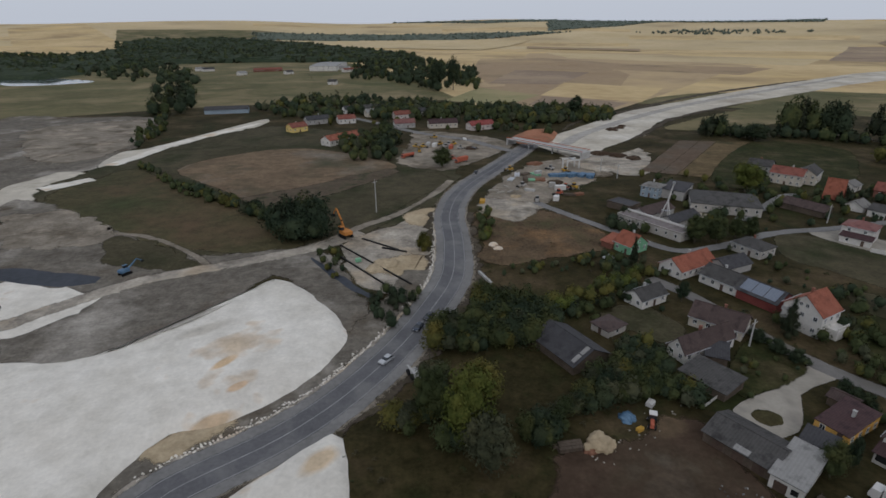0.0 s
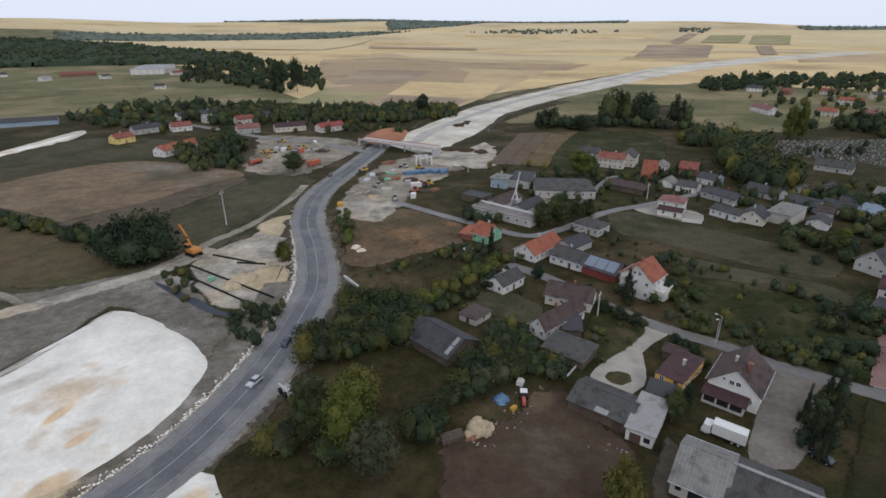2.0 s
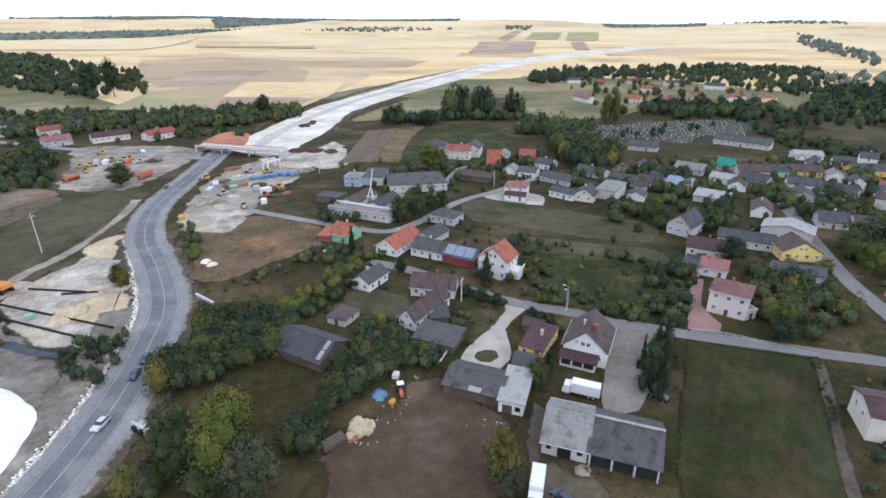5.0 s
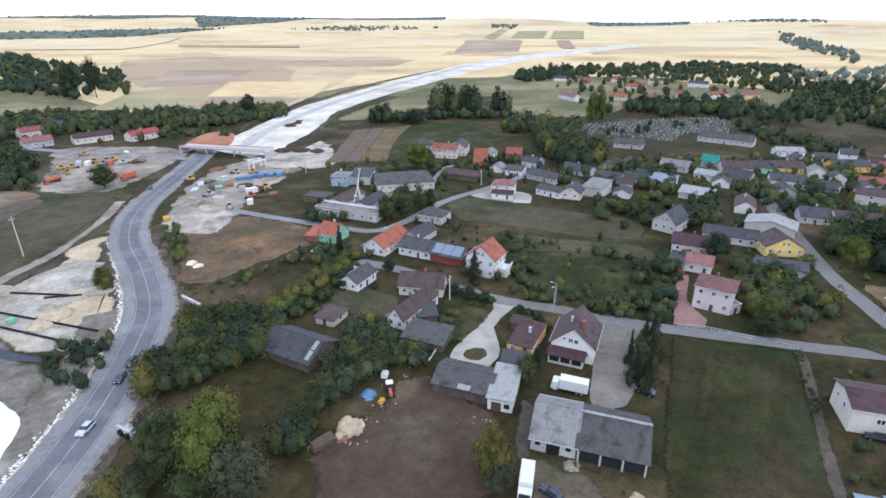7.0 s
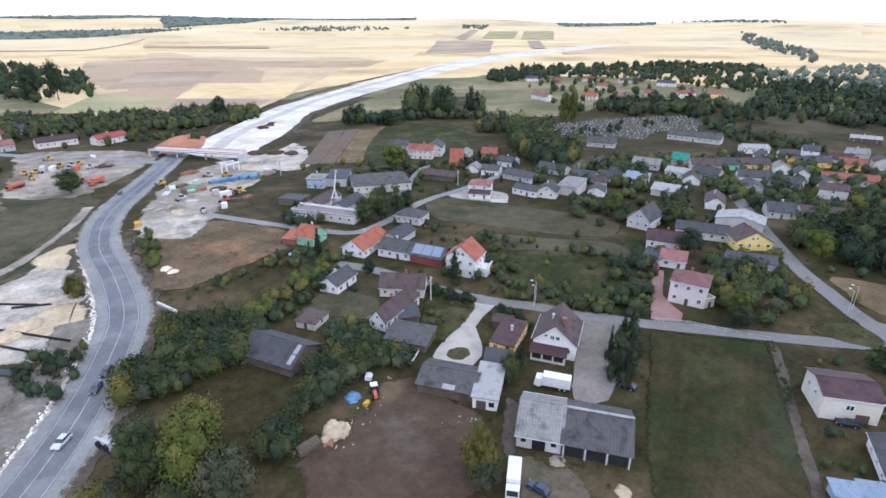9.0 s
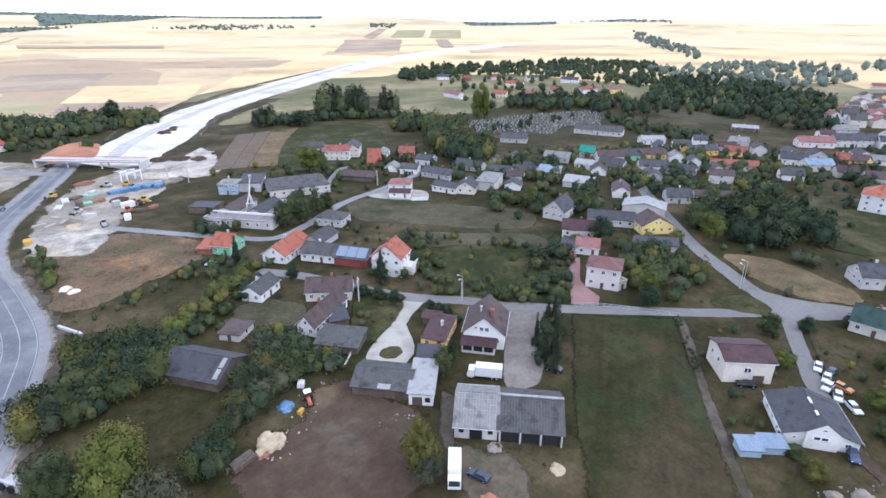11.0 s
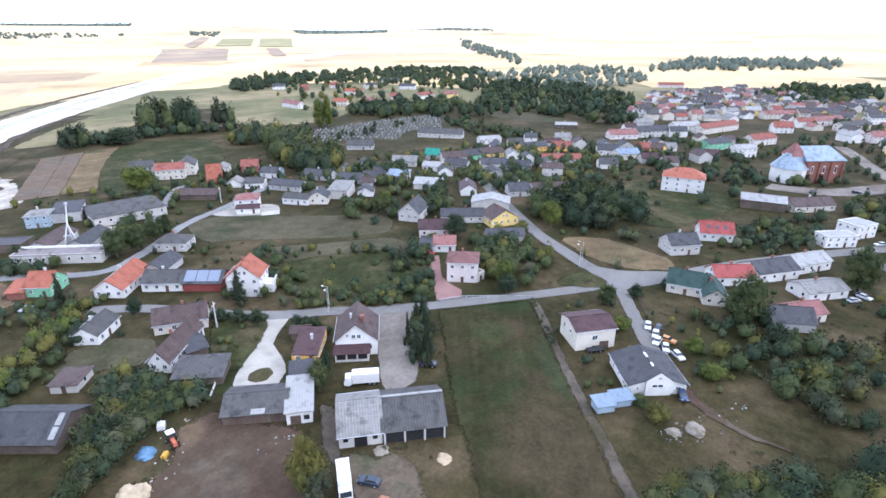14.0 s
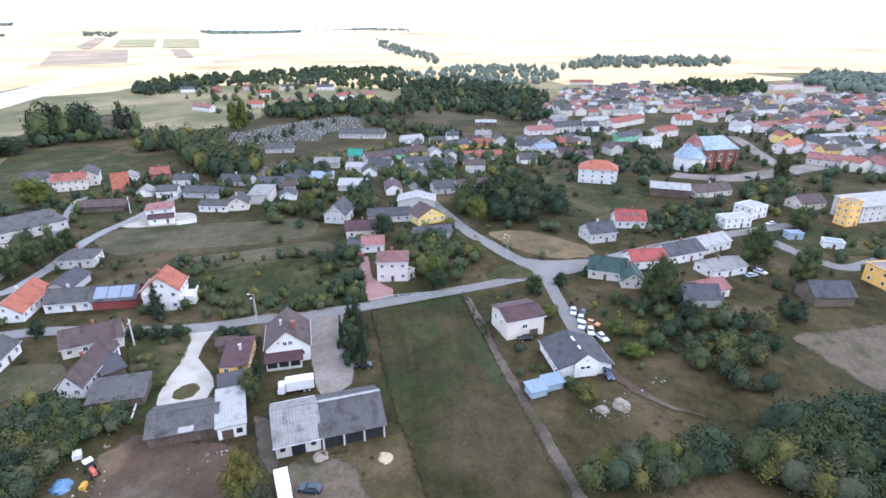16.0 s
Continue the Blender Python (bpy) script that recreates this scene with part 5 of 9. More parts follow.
patch("rubble_ground", [(-209.3, 242.2), (-192.5, 249.0), (-157.9, 223.9), (-126.7, 202.8), (-95.4, 183.8), (-48.2, 188.7), (-30.7, 160.2), (-21.4, 137.5), (-21.4, 119.7), (-28.8, 128.2), (-39.0, 146.4), (-56.1, 163.9), (-69.0, 143.1), (-82.2, 125.7), (-95.3, 115.1), (-109.9, 111.6)], "greyfill", "grey graded earth beside the chalk fill", rag=3.0)
patch("chalk_patch", [(-147.7, 161.4), (-128.4, 157.8), (-108.8, 152.8), (-109.7, 140.0), (-123.1, 129.0)], "chalk", "pale chalk spread over graded earth", rag=4.0)
patch("chalk_patch", [(-198.6, 228.2), (-173.1, 235.8), (-139.2, 212.8), (-139.0, 196.8), (-157.3, 191.1), (-172.7, 194.2)], "gravel", "pale gravel spread over graded earth", rag=5.0)
patch("dark_pool", [(-156.4, 172.8), (-134.1, 169.3), (-116.1, 164.5), (-120.9, 157.7), (-148.4, 162.2)], "wetmud", "dark wet ditch in the graded earth", category='water')
patch("pale_margin", [(-97.7, 257.6), (-72.1, 277.0), (-48.5, 301.9), (-29.7, 315.2), (-27.7, 302.2), (-45.3, 276.1), (-72.5, 245.8), (-92.6, 245.5)], "dusty", "greyish trodden margin of the ploughed field", rag=1.5)
patch("weedy_ground", [(-135.5, 202.2), (-122.9, 199.9), (-107.8, 192.1), (-93.1, 181.5), (-84.8, 174.1), (-95.9, 169.8), (-107.1, 172.2), (-121.5, 177.2)], "fallow", "dark weedy ground beside the graded earth", rag=2.5)
strip("field_track", [(-138.4, 207.4), (-125.6, 205.1), (-110.4, 197.6), (-93.4, 184.3), (-82.9, 173.8)], 2.6, "gravel", "pale curving track round the russet field", rag=0.8)
strip("earth_track", [(4.6, 287.5), (-7.0, 254.0), (-20.7, 229.6), (-33.5, 215.2), (-46.0, 197.0), (-58.0, 186.0)], 4.5, "gravel", "grey-brown earth track beside the strip field", rag=0.6)
patch("grass_verge", [(1.5, 268.0), (-4.5, 242.0), (-18.5, 217.0), (-27.3, 212.0), (-17.5, 231.0), (-3.5, 259.0)], "fallow", "dark grass verge beside the earth track", rag=0.8)
strip("earth_track", [(-33.0, 206.5), (-38.4, 200.2), (-51.4, 188.8), (-77.2, 174.4), (-100.8, 161.7), (-117.1, 143.5), (-130.1, 126.1)], 7, "rubble_pale", "pale earth track past the excavator", rag=0.8)
patch("works_ground", [(-37.4, 195.5), (-22.4, 213.4), (-1.5, 235.9), (-2.5, 183.8), (-6.0, 159.9), (-15.0, 151.1), (-26.7, 158.0), (-34.9, 173.9)], "rubble_pale", "pale gravel works ground with ruts", rag=2.5)
patch("sand_patch", [(-19.5, 181.3), (-8.2, 182.8), (-5.6, 166.5), (-12.0, 160.0), (-20.4, 169.0)], "sand", "yellow sand spread on the works ground", rag=2.5)
patch("sand_patch", [(-17.5, 229.6), (-3.1, 239.2), (-3.4, 218.1), (-12.9, 214.7)], "sand", "pale sand beside the road")
strip("ditch", [(-48.3, 180.4), (-36.7, 165.7), (-28.4, 155.1), (-22.3, 149.6)], [1.0, 3.2, 3.6, 2.0], "wetmud", "dark wet ditch beside the works ground", rag=0.8, category="water")
mound("chalk_fill", [(-116.4, 109.3), (-95.3, 115.1), (-81.9, 125.1), (-68.7, 142.4), (-55.6, 162.1), (-37.3, 146.4), (-27.2, 129.7), (-27.1, 118.4), (-34.9, 103.2), (-46.3, 91.4), (-56.8, 88.0), (-61.9, 76.3), (-64.0, 66.5), (-80.6, 63.3)], 1.6, 3.5, "chalk", "white chalky motorway fill with orange stains beside the road", rough=0.5, rag=0.8)
mound("chalk_fill", [(-40.1, 69.2), (-33.7, 77.5), (-23.0, 88.5), (-19.5, 83.3), (-17.5, 74.7), (-17.8, 66.3), (-28.4, 63.1)], 1.2, 2.5, "chalk", "white chalky fill between road and bushes", rough=0.4, rag=0.6)
MAIN_ROAD = [(-54.9, 63.2), (-50.0, 73.3), (-34.0, 86.8), (-22.3, 101.3), (-11.0, 122.1), (-2.1, 145.5), (3.4, 166.6), (4.2, 197.3), (3.3, 232.3), (11.5, 271.9), (34.7, 322.1), (51.5, 358.2), (71.7, 401.6)]
strip("road_corridor", MAIN_ROAD[:9], 20, "dirt", "grey-brown disturbed earth along the main road", rag=3.0)
strip("road_bank", MAIN_ROAD[:7], 11, "greyfill", "grey-brown bank between the road and the chalk fill", rag=1.5, offset=-11.5)
patch("sandy_bank", [(-60.5, 82.0), (-56.7, 88.5), (-50.2, 93.0), (-46.0, 94.8), (-44.6, 91.6), (-49.9, 84.8), (-54.9, 80.0)], "sand", "spilt orange sand between road and chalk fill", rag=1.0)
strip("road_verge", MAIN_ROAD, 15.0, "gravel", "grey gravel verge of the main road", rag=1.2)
strip("chalk_verge", MAIN_ROAD[:9], 1.3, "rubble_pale", "pale rubble edge of the main road", rag=0.9, offset=-7.2, step=1.0)
strip("road_shoulder", MAIN_ROAD, 13.6, "shoulder", "grey milled shoulder of the main road", rag=0.5)
strip("main_road", MAIN_ROAD, 8.0, "asphalt", "worn grey asphalt main road curving through the works", rag=0.15)
for off in (3.7, -3.7):
    strip("edge_line", MAIN_ROAD, 0.16, "mark", "worn white edge line of the main road", rag=0.0, offset=off)
strip("centre_line", MAIN_ROAD, 0.2, "mark", "worn white centre line of the main road", rag=0.05, category="road marking")
patch("dry_field", [(14.3, 233.7), (31.2, 229.7), (46.6, 234.5), (65.8, 206.9), (62.7, 188.1), (48.4, 182.1), (32.6, 176.2), (18.8, 172.8), (14.2, 179.3), (14.3, 196.7)], "dryweed", "rust-brown waste ground with dry weeds", rag=3.0)
patch("works_yard", [(16.9, 232.2), (21.5, 255.0), (33.9, 290.1), (55.4, 325.8), (85.0, 335.6), (90.2, 306.1), (79.7, 283.2), (58.1, 259.4), (47.4, 237.6), (30.6, 226.8)], "gravel", "grey gravel works yard with machines", rag=4.0)
patch("works_yard", [(-27.4, 328.5), (-23.8, 386.8), (-20.7, 438.3), (17.5, 425.5), (49.8, 390.0), (33.8, 350.9), (9.3, 316.5), (-4.3, 311.8)], "gravel", "pale gravel works yard with red lorries", rag=3.0)
patch("pale_sand", [(19.2, 251.8), (28.2, 254.0), (45.2, 242.5), (40.5, 229.3), (31.6, 220.0), (18.2, 232.2)], "rubble_pale", "pale sand spread on the works yard", rag=3.0)
strip("side_road", [(51.2, 356.5), (34.1, 379.0), (16.0, 405.0), (-20.6, 434.0), (-67.9, 492.4), (-116.2, 545.0)], 7, "shoulder", "grey side road into the far village")
patch("motorway_fill", [(67.4, 375.9), (92.9, 426.7), (128.4, 472.8), (184.6, 545.1), (292.4, 640.4), (458.7, 783.1), (711.2, 977.0), (1021.5, 1152.1), (1402.6, 1316.0), (2281.4, 1650.5), (3432.1, 1931.1), (3069.7, 1725.3), (1932.6, 1395.8), (1217.0, 1140.3), (865.5, 974.7), (576.6, 791.2), (421.1, 671.4), (315.6, 593.1), (242.2, 531.9), (187.4, 475.5), (151.2, 407.4), (115.9, 361.0), (98.2, 342.8), (82.8, 340.4)], "chalk_far", "pale chalk fill of the new motorway through the fields", rag=1.5, step=8.0, straight=True)
strip("motorway_lane", [(78.0, 368.0), (112.0, 425.0), (176.0, 502.0), (262.0, 590.0), (400.0, 705.0), (672.2, 926.0)], [9, 9, 10, 10, 10, 8], "haul", "grey graded haul track along the motorway fill", rag=1.2, step=12.0)
strip("spoil_bank", [(96.0, 437.0), (123.8, 487.0), (187.4, 550.4), (312.0, 676.0), (469.7, 797.0), (560.0, 862.0)], [2, 5, 8, 9, 9, 4], "dirt", "dark spoil bank along the motorway fill", rag=2.5, step=8.0)
strip("spoil_bank", [(129.0, 384.0), (160.0, 426.0), (205.0, 490.0), (262.0, 544.0), (330.0, 600.0)], [3, 5, 6, 5, 2], "dirt", "weedy dark spoil bank along the motorway fill", rag=2.5, step=8.0)
patch("rubble_apron", [(75.7, 340.8), (100.2, 349.3), (121.8, 366.4), (137.9, 364.1), (123.1, 312.2), (111.5, 297.2), (87.3, 307.7)], "rubble_pale", "pale rubble apron beside the bridge", rag=5.0)
patch("weedy_slope", [(109.0, 364.9), (160.9, 422.3), (220.3, 497.7), (213.0, 468.7), (161.2, 399.0), (116.8, 352.1)], "meadow", "weedy slope beside the motorway fill")
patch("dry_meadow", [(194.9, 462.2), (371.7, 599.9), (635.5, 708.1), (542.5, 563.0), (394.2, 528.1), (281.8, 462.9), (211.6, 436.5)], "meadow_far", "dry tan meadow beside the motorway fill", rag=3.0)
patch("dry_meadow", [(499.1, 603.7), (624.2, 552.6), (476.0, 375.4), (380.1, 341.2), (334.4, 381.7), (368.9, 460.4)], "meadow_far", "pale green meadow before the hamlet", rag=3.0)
patch("striped_field", [(114.7, 305.1), (173.8, 394.6), (187.7, 392.4), (124.8, 301.0)], "plough", "brown strip of a striped field", rag=0.4, straight=True)
patch("striped_field", [(124.8, 301.0), (187.7, 392.4), (199.9, 391.4), (132.6, 296.6)], "plough", "grey-brown strip of a striped field", rag=0.4, straight=True)
patch("striped_field", [(132.6, 296.6), (199.9, 391.4), (221.7, 388.0), (147.4, 289.9)], "drygrass", "tan strip of a striped field", rag=0.4, straight=True)
patch("garden_field", [(505, 230), (539, 211), (524, 157), (505, 150), (479, 166)], "fallow", "pale mown strip behind the cemetery hedge", rag=1.0)
patch("terrace", [(149.3, 205.1), (162.9, 209.3), (171.2, 198.6), (174.2, 189.2), (164.6, 179.7), (154.9, 186.2), (151.8, 195.0)], "paving", "pale paved yard round the white house", rag=0.3)
patch("workshop_yard", [(110.6, 232.5), (120.2, 226.0), (105.1, 212.3), (102.6, 220.2)], "rubble_pale", "pale yard between workshop and hall", rag=0.8)
patch("garden_field", [(147.6, 286.4), (223.7, 386.8), (269.4, 367.1), (260.1, 332.1), (203.3, 258.3), (174.3, 258.5)], "lawn", "green garden field behind the cream house")
patch("mown_field", [(135.0, 203.4), (148.3, 199.9), (163.8, 177.4), (175.7, 154.5), (188.2, 135.3), (170.0, 122.1), (154.8, 134.7), (142.3, 153.0), (133.2, 167.2), (124.8, 179.9)], "fallow", "mown olive-brown field behind the houses", rag=0.5)
patch("weed_field", [(130.8, 153.1), (151.3, 131.4), (164.5, 116.4), (157.9, 104.3), (139.4, 120.1), (124.6, 139.0)], "fallow", "weedy garden strip with pale patches", rag=0.6)
patch("orchard_grass", [(122.5, 136.6), (155.9, 102.8), (125.9, 75.1), (113.9, 89.6), (104.9, 110.4)], "lawn", "long grass of the orchard plot")
patch("mud_yard", [(23.3, 82.6), (32.8, 84.6), (46.7, 92.0), (55.5, 90.0), (58.6, 73.1), (54.1, 65.2), (43.7, 55.5), (20.4, 66.0)], "mud", "trampled brown farmyard with scattered rubbish", rag=3.0)
patch("crop_field", [(119.5, 70.5), (138.3, 48.6), (123.4, 38.6), (106.1, 28.1), (90.2, 17.7), (74.7, 8.2), (63.6, 0.7), (49.3, 20.3), (59.7, 28.6), (70.4, 36.6), (85.8, 48.5)], "crop", "green and brown strip field between the houses", rag=0.5, straight=True)
strip("field_track", [(138.9, 46.7), (121.7, 36.1), (105.0, 25.9), (91.0, 16.6), (76.8, 7.4), (66.2, 0.2)], 2.3, "dirt", "narrow grey-brown earth track along the strip field", rag=0.3, category='path')
patch("driveway", [(110.4, 86.4), (117.1, 79.8), (101.8, 67.9), (85.7, 58.1), (79.6, 62.6), (88.1, 70.4)], "yard", "grey paved driveway beside the gabled house", rag=0.3)
patch("turning_drive", [(91.4, 112.0), (95.0, 107.2), (86.2, 103.2), (81.4, 100.3), (77.6, 93.1), (73.5, 88.1), (68.9, 86.2), (65.1, 89.4), (62.6, 92.3), (63.5, 95.5), (66.4, 97.7), (75.0, 101.8), (83.5, 106.4)], "paving", "pale paved drive with a turning circle", rag=0.2)
patch("garden_lawn", [(83.3, 124.2), (90.0, 111.7), (84.1, 106.3), (68.4, 99.3), (67.1, 106.8)], "lawn", "green garden lawn beside the turning drive", rag=0.6)
patch("garden_lawn", [(59.0, 144.0), (67.6, 134.0), (62.2, 123.9), (54.6, 125.0), (44.5, 134.2), (48.8, 140.9)], "fallow", "dry lawn between the cottages", rag=2.4)
heap(69.6, 92.6, 3.4, 0.5, "lawn", "low dark round bed within the turning circle", "flower_bed", "flower bed", 0.3)
patch("forecourt", [(56.1, 57.3), (64.3, 50.7), (64.2, 45.1), (53.6, 36.9), (48.5, 42.9), (50.4, 49.6)], "dusty", "dusty gravel forecourt of the barn", rag=3.4)
patch("farm_track", [(68.1, 72.4), (68.4, 68.7), (56.7, 57.8), (54.9, 57.7), (58.5, 63.6)], "dirt", "brown rutted track beside the barn", rag=0.6)
strip("village_road", [(69.0, 162.2), (77.7, 148.6), (85.2, 128.2), (93.9, 110.5), (103.1, 98.6), (110.2, 86.3), (112.9, 83.6), (123.7, 70.2), (135.7, 57.0), (147.6, 43.5), (161.3, 30.1), (168.4, 25.8)], 5.0, "lane", "grey asphalt village road between the gardens", rag=0.2)
strip("village_road", [(284.3, 138.0), (231.3, 95.2), (198.1, 66.7), (183.4, 50.3), (172.4, 36.6), (170.2, 25.0), (180.2, 11.2), (201.3, -8.0), (227.8, -36.5), (252.1, -65.7)], 6.0, "lane", "grey asphalt road bending through the village", rag=0.2)
strip("village_road", [(165.8, 29.0), (159.1, 24.4), (144.0, 17.8), (129.9, 11.5), (120.5, 5.7)], 4.2, "lane", "narrow asphalt lane past the brown-roofed house", rag=0.3)
strip("dirt_track", [(121.3, 6.3), (115.5, 3.2), (110.3, -0.7), (106.1, -6.1), (102.5, -13.1), (101.7, -20.2)], [3.4, 3.6, 3.2, 2.6, 1.8, 0.5], "mud", "rutted brown dirt track past the wide house", rag=1.2, category='path')
strip("village_road", [(226.7, -53.8), (211.3, -65.0), (206.6, -74.4), (218.8, -88.3)], 6, "lane", "pale lane past the small kiosks", rag=0.3)
strip("village_road", [(44.4, 246.8), (60.6, 221.4), (74.1, 202.2), (87.4, 186.2), (105.1, 189.5), (134.5, 203.6), (161.6, 208.6), (180.1, 213.6), (199.6, 218.1)], 4.5, "shoulder", "pale lane from the works to the village", rag=0.3)
strip("village_road", [(128.4, 219.6), (149.3, 237.3), (167.8, 254.6), (177.2, 256.8)], 4.5, "shoulder", "pale lane behind the long hall", rag=0.3)
patch("junction", [(173.3, 40.0), (176.3, 26.0), (182.8, 11.5), (171.1, 14.2), (163.3, 21.9), (157.1, 25.6), (162.1, 30.4)], "lane", "wide asphalt road junction", rag=0.2)
patch("red_drive", [(154.3, 93.9), (156.7, 90.7), (140.5, 80.6), (137.0, 75.2), (134.6, 70.1), (129.9, 68.0), (124.6, 73.9), (139.2, 83.8)], "paving_red", "red block-paved drive beside the pale two-storey house", rag=0.2, straight=True)
patch("stubble_plot", [(197.4, 54.6), (204.2, 36.5), (193.5, 14.6), (185.2, 12.7), (178.1, 27.3), (183.2, 42.4)], "drygrass", "dry straw-coloured plot beside the road", rag=1.5)
patch("verge_grass", [(154.8, 44.6), (167.9, 39.8), (164.3, 29.9), (157.4, 32.4)], "lawn", "green verge beside the junction", rag=0.3)
patch("meadow_plot", [(266.5, 76.1), (307.9, 36.3), (291.9, -7.5), (249.6, 7.4), (231.1, 21.1), (240.5, 57.3)], "lawn", "olive grass plot before the white house", rag=0.6)
patch("ploughed_field", [(147.1, -45.2), (154.6, -57.8), (164.1, -79.4), (118.3, -67.4), (125.5, -59.4), (133.6, -52.4)], "dusty", "bare pinkish-brown field", rag=2.5)
strip("square", [(330.9, -20.4), (329.4, -29.0), (333.2, -51.6), (354.7, -75.0), (368.6, -89.8), (406.8, -126.4)], 14, "yard", "pale paved street before the church", rag=0.3)
strip("square", [(481.9, -69.6), (457.1, -73.3), (392.5, -81.1), (367.2, -86.8)], 9, "yard", "pale paved street beside the church", rag=0.3)
patch("green", [(235.9, -54.3), (247.3, -75.2), (249.1, -99.2), (230.6, -93.4), (219.3, -74.2), (226.7, -60.7)], "lawn", "short grass green with kiosks", rag=0.3)


# ---- the near village ----
pale_barn = house(67.0, 60.9, -51, 8.7, 13.5, 3.0, 3.4, "pale", "r_pale", name='barn', win=0, chim=0, near=True, label='pale block barn with a bleached translucent corrugated roof')
open_barn = house(73.8, 52.2, -52, 12.9, 13.5, 3.0, 3.3, "wood", "r_grey", name='barn', win=0, chim=0, label='open-fronted dark barn with a grey corrugated roof')
gabled = house(93.2, 80.8, -56, 10.6, 12.3, 4.6, 4.6, "white", "r_brown", ridge="y", near=True, win=0, chim=0, label="white gabled house with a steep dark brown tiled roof")
porch = house(86.3, 77.4, -56, 8.5, 3.0, 2.5, 0.8, "pale", "r_maroon", style="shed", name="porch", chim=0, win=0, label="lean-to porch with a maroon roof against the gabled house")
house(84.3, 89.8, -62, 6.6, 11.5, 2.0, 1.4, "orange", "r_maroon", style="shed", near=True, over=0.15, label="low orange-walled house with a brown-red sloping roof")
house(74.5, 83.6, -48, 5.3, 4.5, 2.3, 0.5, "wood", "r_slate", style='shed', name='shed', chim=0, win=0)
farm_shed = house(60.4, 83.6, -54, 13.1, 10.0, 2.6, 1.8, "wood", "r_grey", name='barn', chim=0, win=0, label='long low grey farm shed with a corrugated roof')
white_shed = house(65.4, 75.9, -50, 5.4, 11.5, 3.2, 1.0, "white", "r_tin", style='shed', name='shed', chim=0, win=0, label='white shed with a bleached pale roof')
house(66.8, 119.0, -64, 5.5, 18.0, 3.0, 3.2, "white", "r_brown", ridge='y', near=True, label='white cottage wing with a weathered brown roof')
house(77.2, 130.8, -41, 13.7, 9.0, 3.0, 3.0, "cream", "r_brown", near=True, label='cream farmhouse with a weathered brown roof')
house(62.9, 104.9, -55, 11.3, 8.0, 2.2, 0.9, "wood", "r_grey", style='shed', name='shed', chim=0, win=0)
house(69.0, 115.1, -25, 4.8, 6.5, 2.4, 0.8, "wood", "r_slate", style='shed', name='shed', chim=0, win=0)
house(61.9, 146.0, -60, 6.8, 10.6, 3.0, 2.2, "white", "r_grey", ridge='y', near=True, label='small white house with a grey pitched roof')
house(45.8, 129.2, -56, 6.0, 7.2, 2.3, 0.7, "pale", "r_brown", style='hip', name='garage', chim=0, win=0.4, label='pale block garage with a low brown roof')
dark_barn = house(32.5, 118.0, -61, 15.9, 11.7, 2.6, 3.0, "wood", "r_slate", name='barn', chim=0, win=0, label='dark timber barn with white roof lights')
tall_white = house(101.9, 130.6, -61, 10.4, 9.0, 6.7, 4.3, "white", "r_orange", ridge="y", near=True, label="tall white house with an orange tiled roof and balconies")
house(91.8, 156.8, -59, 12.8, 9.5, 3.0, 2.6, "white", "r_grey", near=True, label='long white cottage with a grey roof')
solar_barn = house(98.0, 145.5, -60, 12.2, 9.5, 3.0, 2.6, "redwood", "r_slate", chim=0, win=0, name='barn', label='dark red boarded barn under large solar panels')
house(84.4, 169.0, -60, 9.1, 17.7, 3.0, 3.2, "white", "r_orange", ridge='y', near=True, label='white cottage with an orange tiled roof')
house(99.0, 169.3, -65, 8.0, 12.0, 2.8, 2.2, "grey", "r_slate", ridge='y', chim=0, win=0, name='shed')
house(70.6, 187.4, -58, 7.7, 9.6, 3.4, 3.4, "green", "r_orange", near=True, label='mint-green house with an orange tiled roof')
house(65.0, 191.3, -53, 5.0, 7.0, 2.4, 1.4, "brick", "r_orange", style='shed', chim=0, win=0, name='carport', label='orange-roofed carport beside the green house')
house(115.2, 184.1, -60, 11.3, 9.2, 3.4, 2.2, "pale", "r_grey", style='hip', near=True, label='grey-white cottage with a grey hipped roof')
house(130.2, 238.3, -20, 28.7, 22.3, 4.2, 3.2, "pale", "r_grey", style='hip', chim=0, label='long pale hall with a grey hipped roof')
workshop = house(86.7, 208.9, -56, 30.5, 6.6, 3.4, 0.4, "pale", "r_felt", style='flat', chim=0, name='workshop', label='long low workshop with a pale flat roof and white parapet')
flat_part(workshop, "back_parapet", "whitemetal", -15.2, 15.2, 3.3, 3.7, 3.6, 4.5, "white parapet along the back")
house(93.0, 226.5, -56, 9.0, 19.0, 3.2, 2.2, "grey", "r_brown", ridge='y', chim=0, win=0, name='shed', label='workshop shed with a dark purplish roof')
house(101.0, 216.5, -56, 7.5, 18.0, 3.0, 2.0, "grey", "r_slate", ridge='y', chim=0, win=0, name='shed', label='workshop shed with a dark slate roof')
house(84.0, 238.0, -51, 12.0, 9.0, 2.8, 0.4, "wood", "r_slate", style='flat', chim=0, win=0, name='carport', label='low dark carport behind the workshop')
house(104.6, 257.6, -43, 8.8, 9.0, 5.4, 1.6, "blue", "r_pale", style='hip', near=True, label='pale blue house with a light hipped roof')
house(115.5, 255.6, -41, 10.8, 12.0, 4.6, 1.6, "grey", "r_slate", style='shed', chim=0, win=0.4, label='dark grey workshop block beside the blue house', name='workshop')
house(164.2, 197.5, -50, 10.5, 9.5, 5.6, 2.0, "white", "r_rose", style='hip', win=0.7, near=True, label='bright white house with a dull red hipped roof')
house(159.2, 192.2, -50, 10.0, 3.0, 2.6, 0.9, "white", "r_maroon", style='shed', chim=0, name='porch', label='white front porch with a dark lean-to roof')
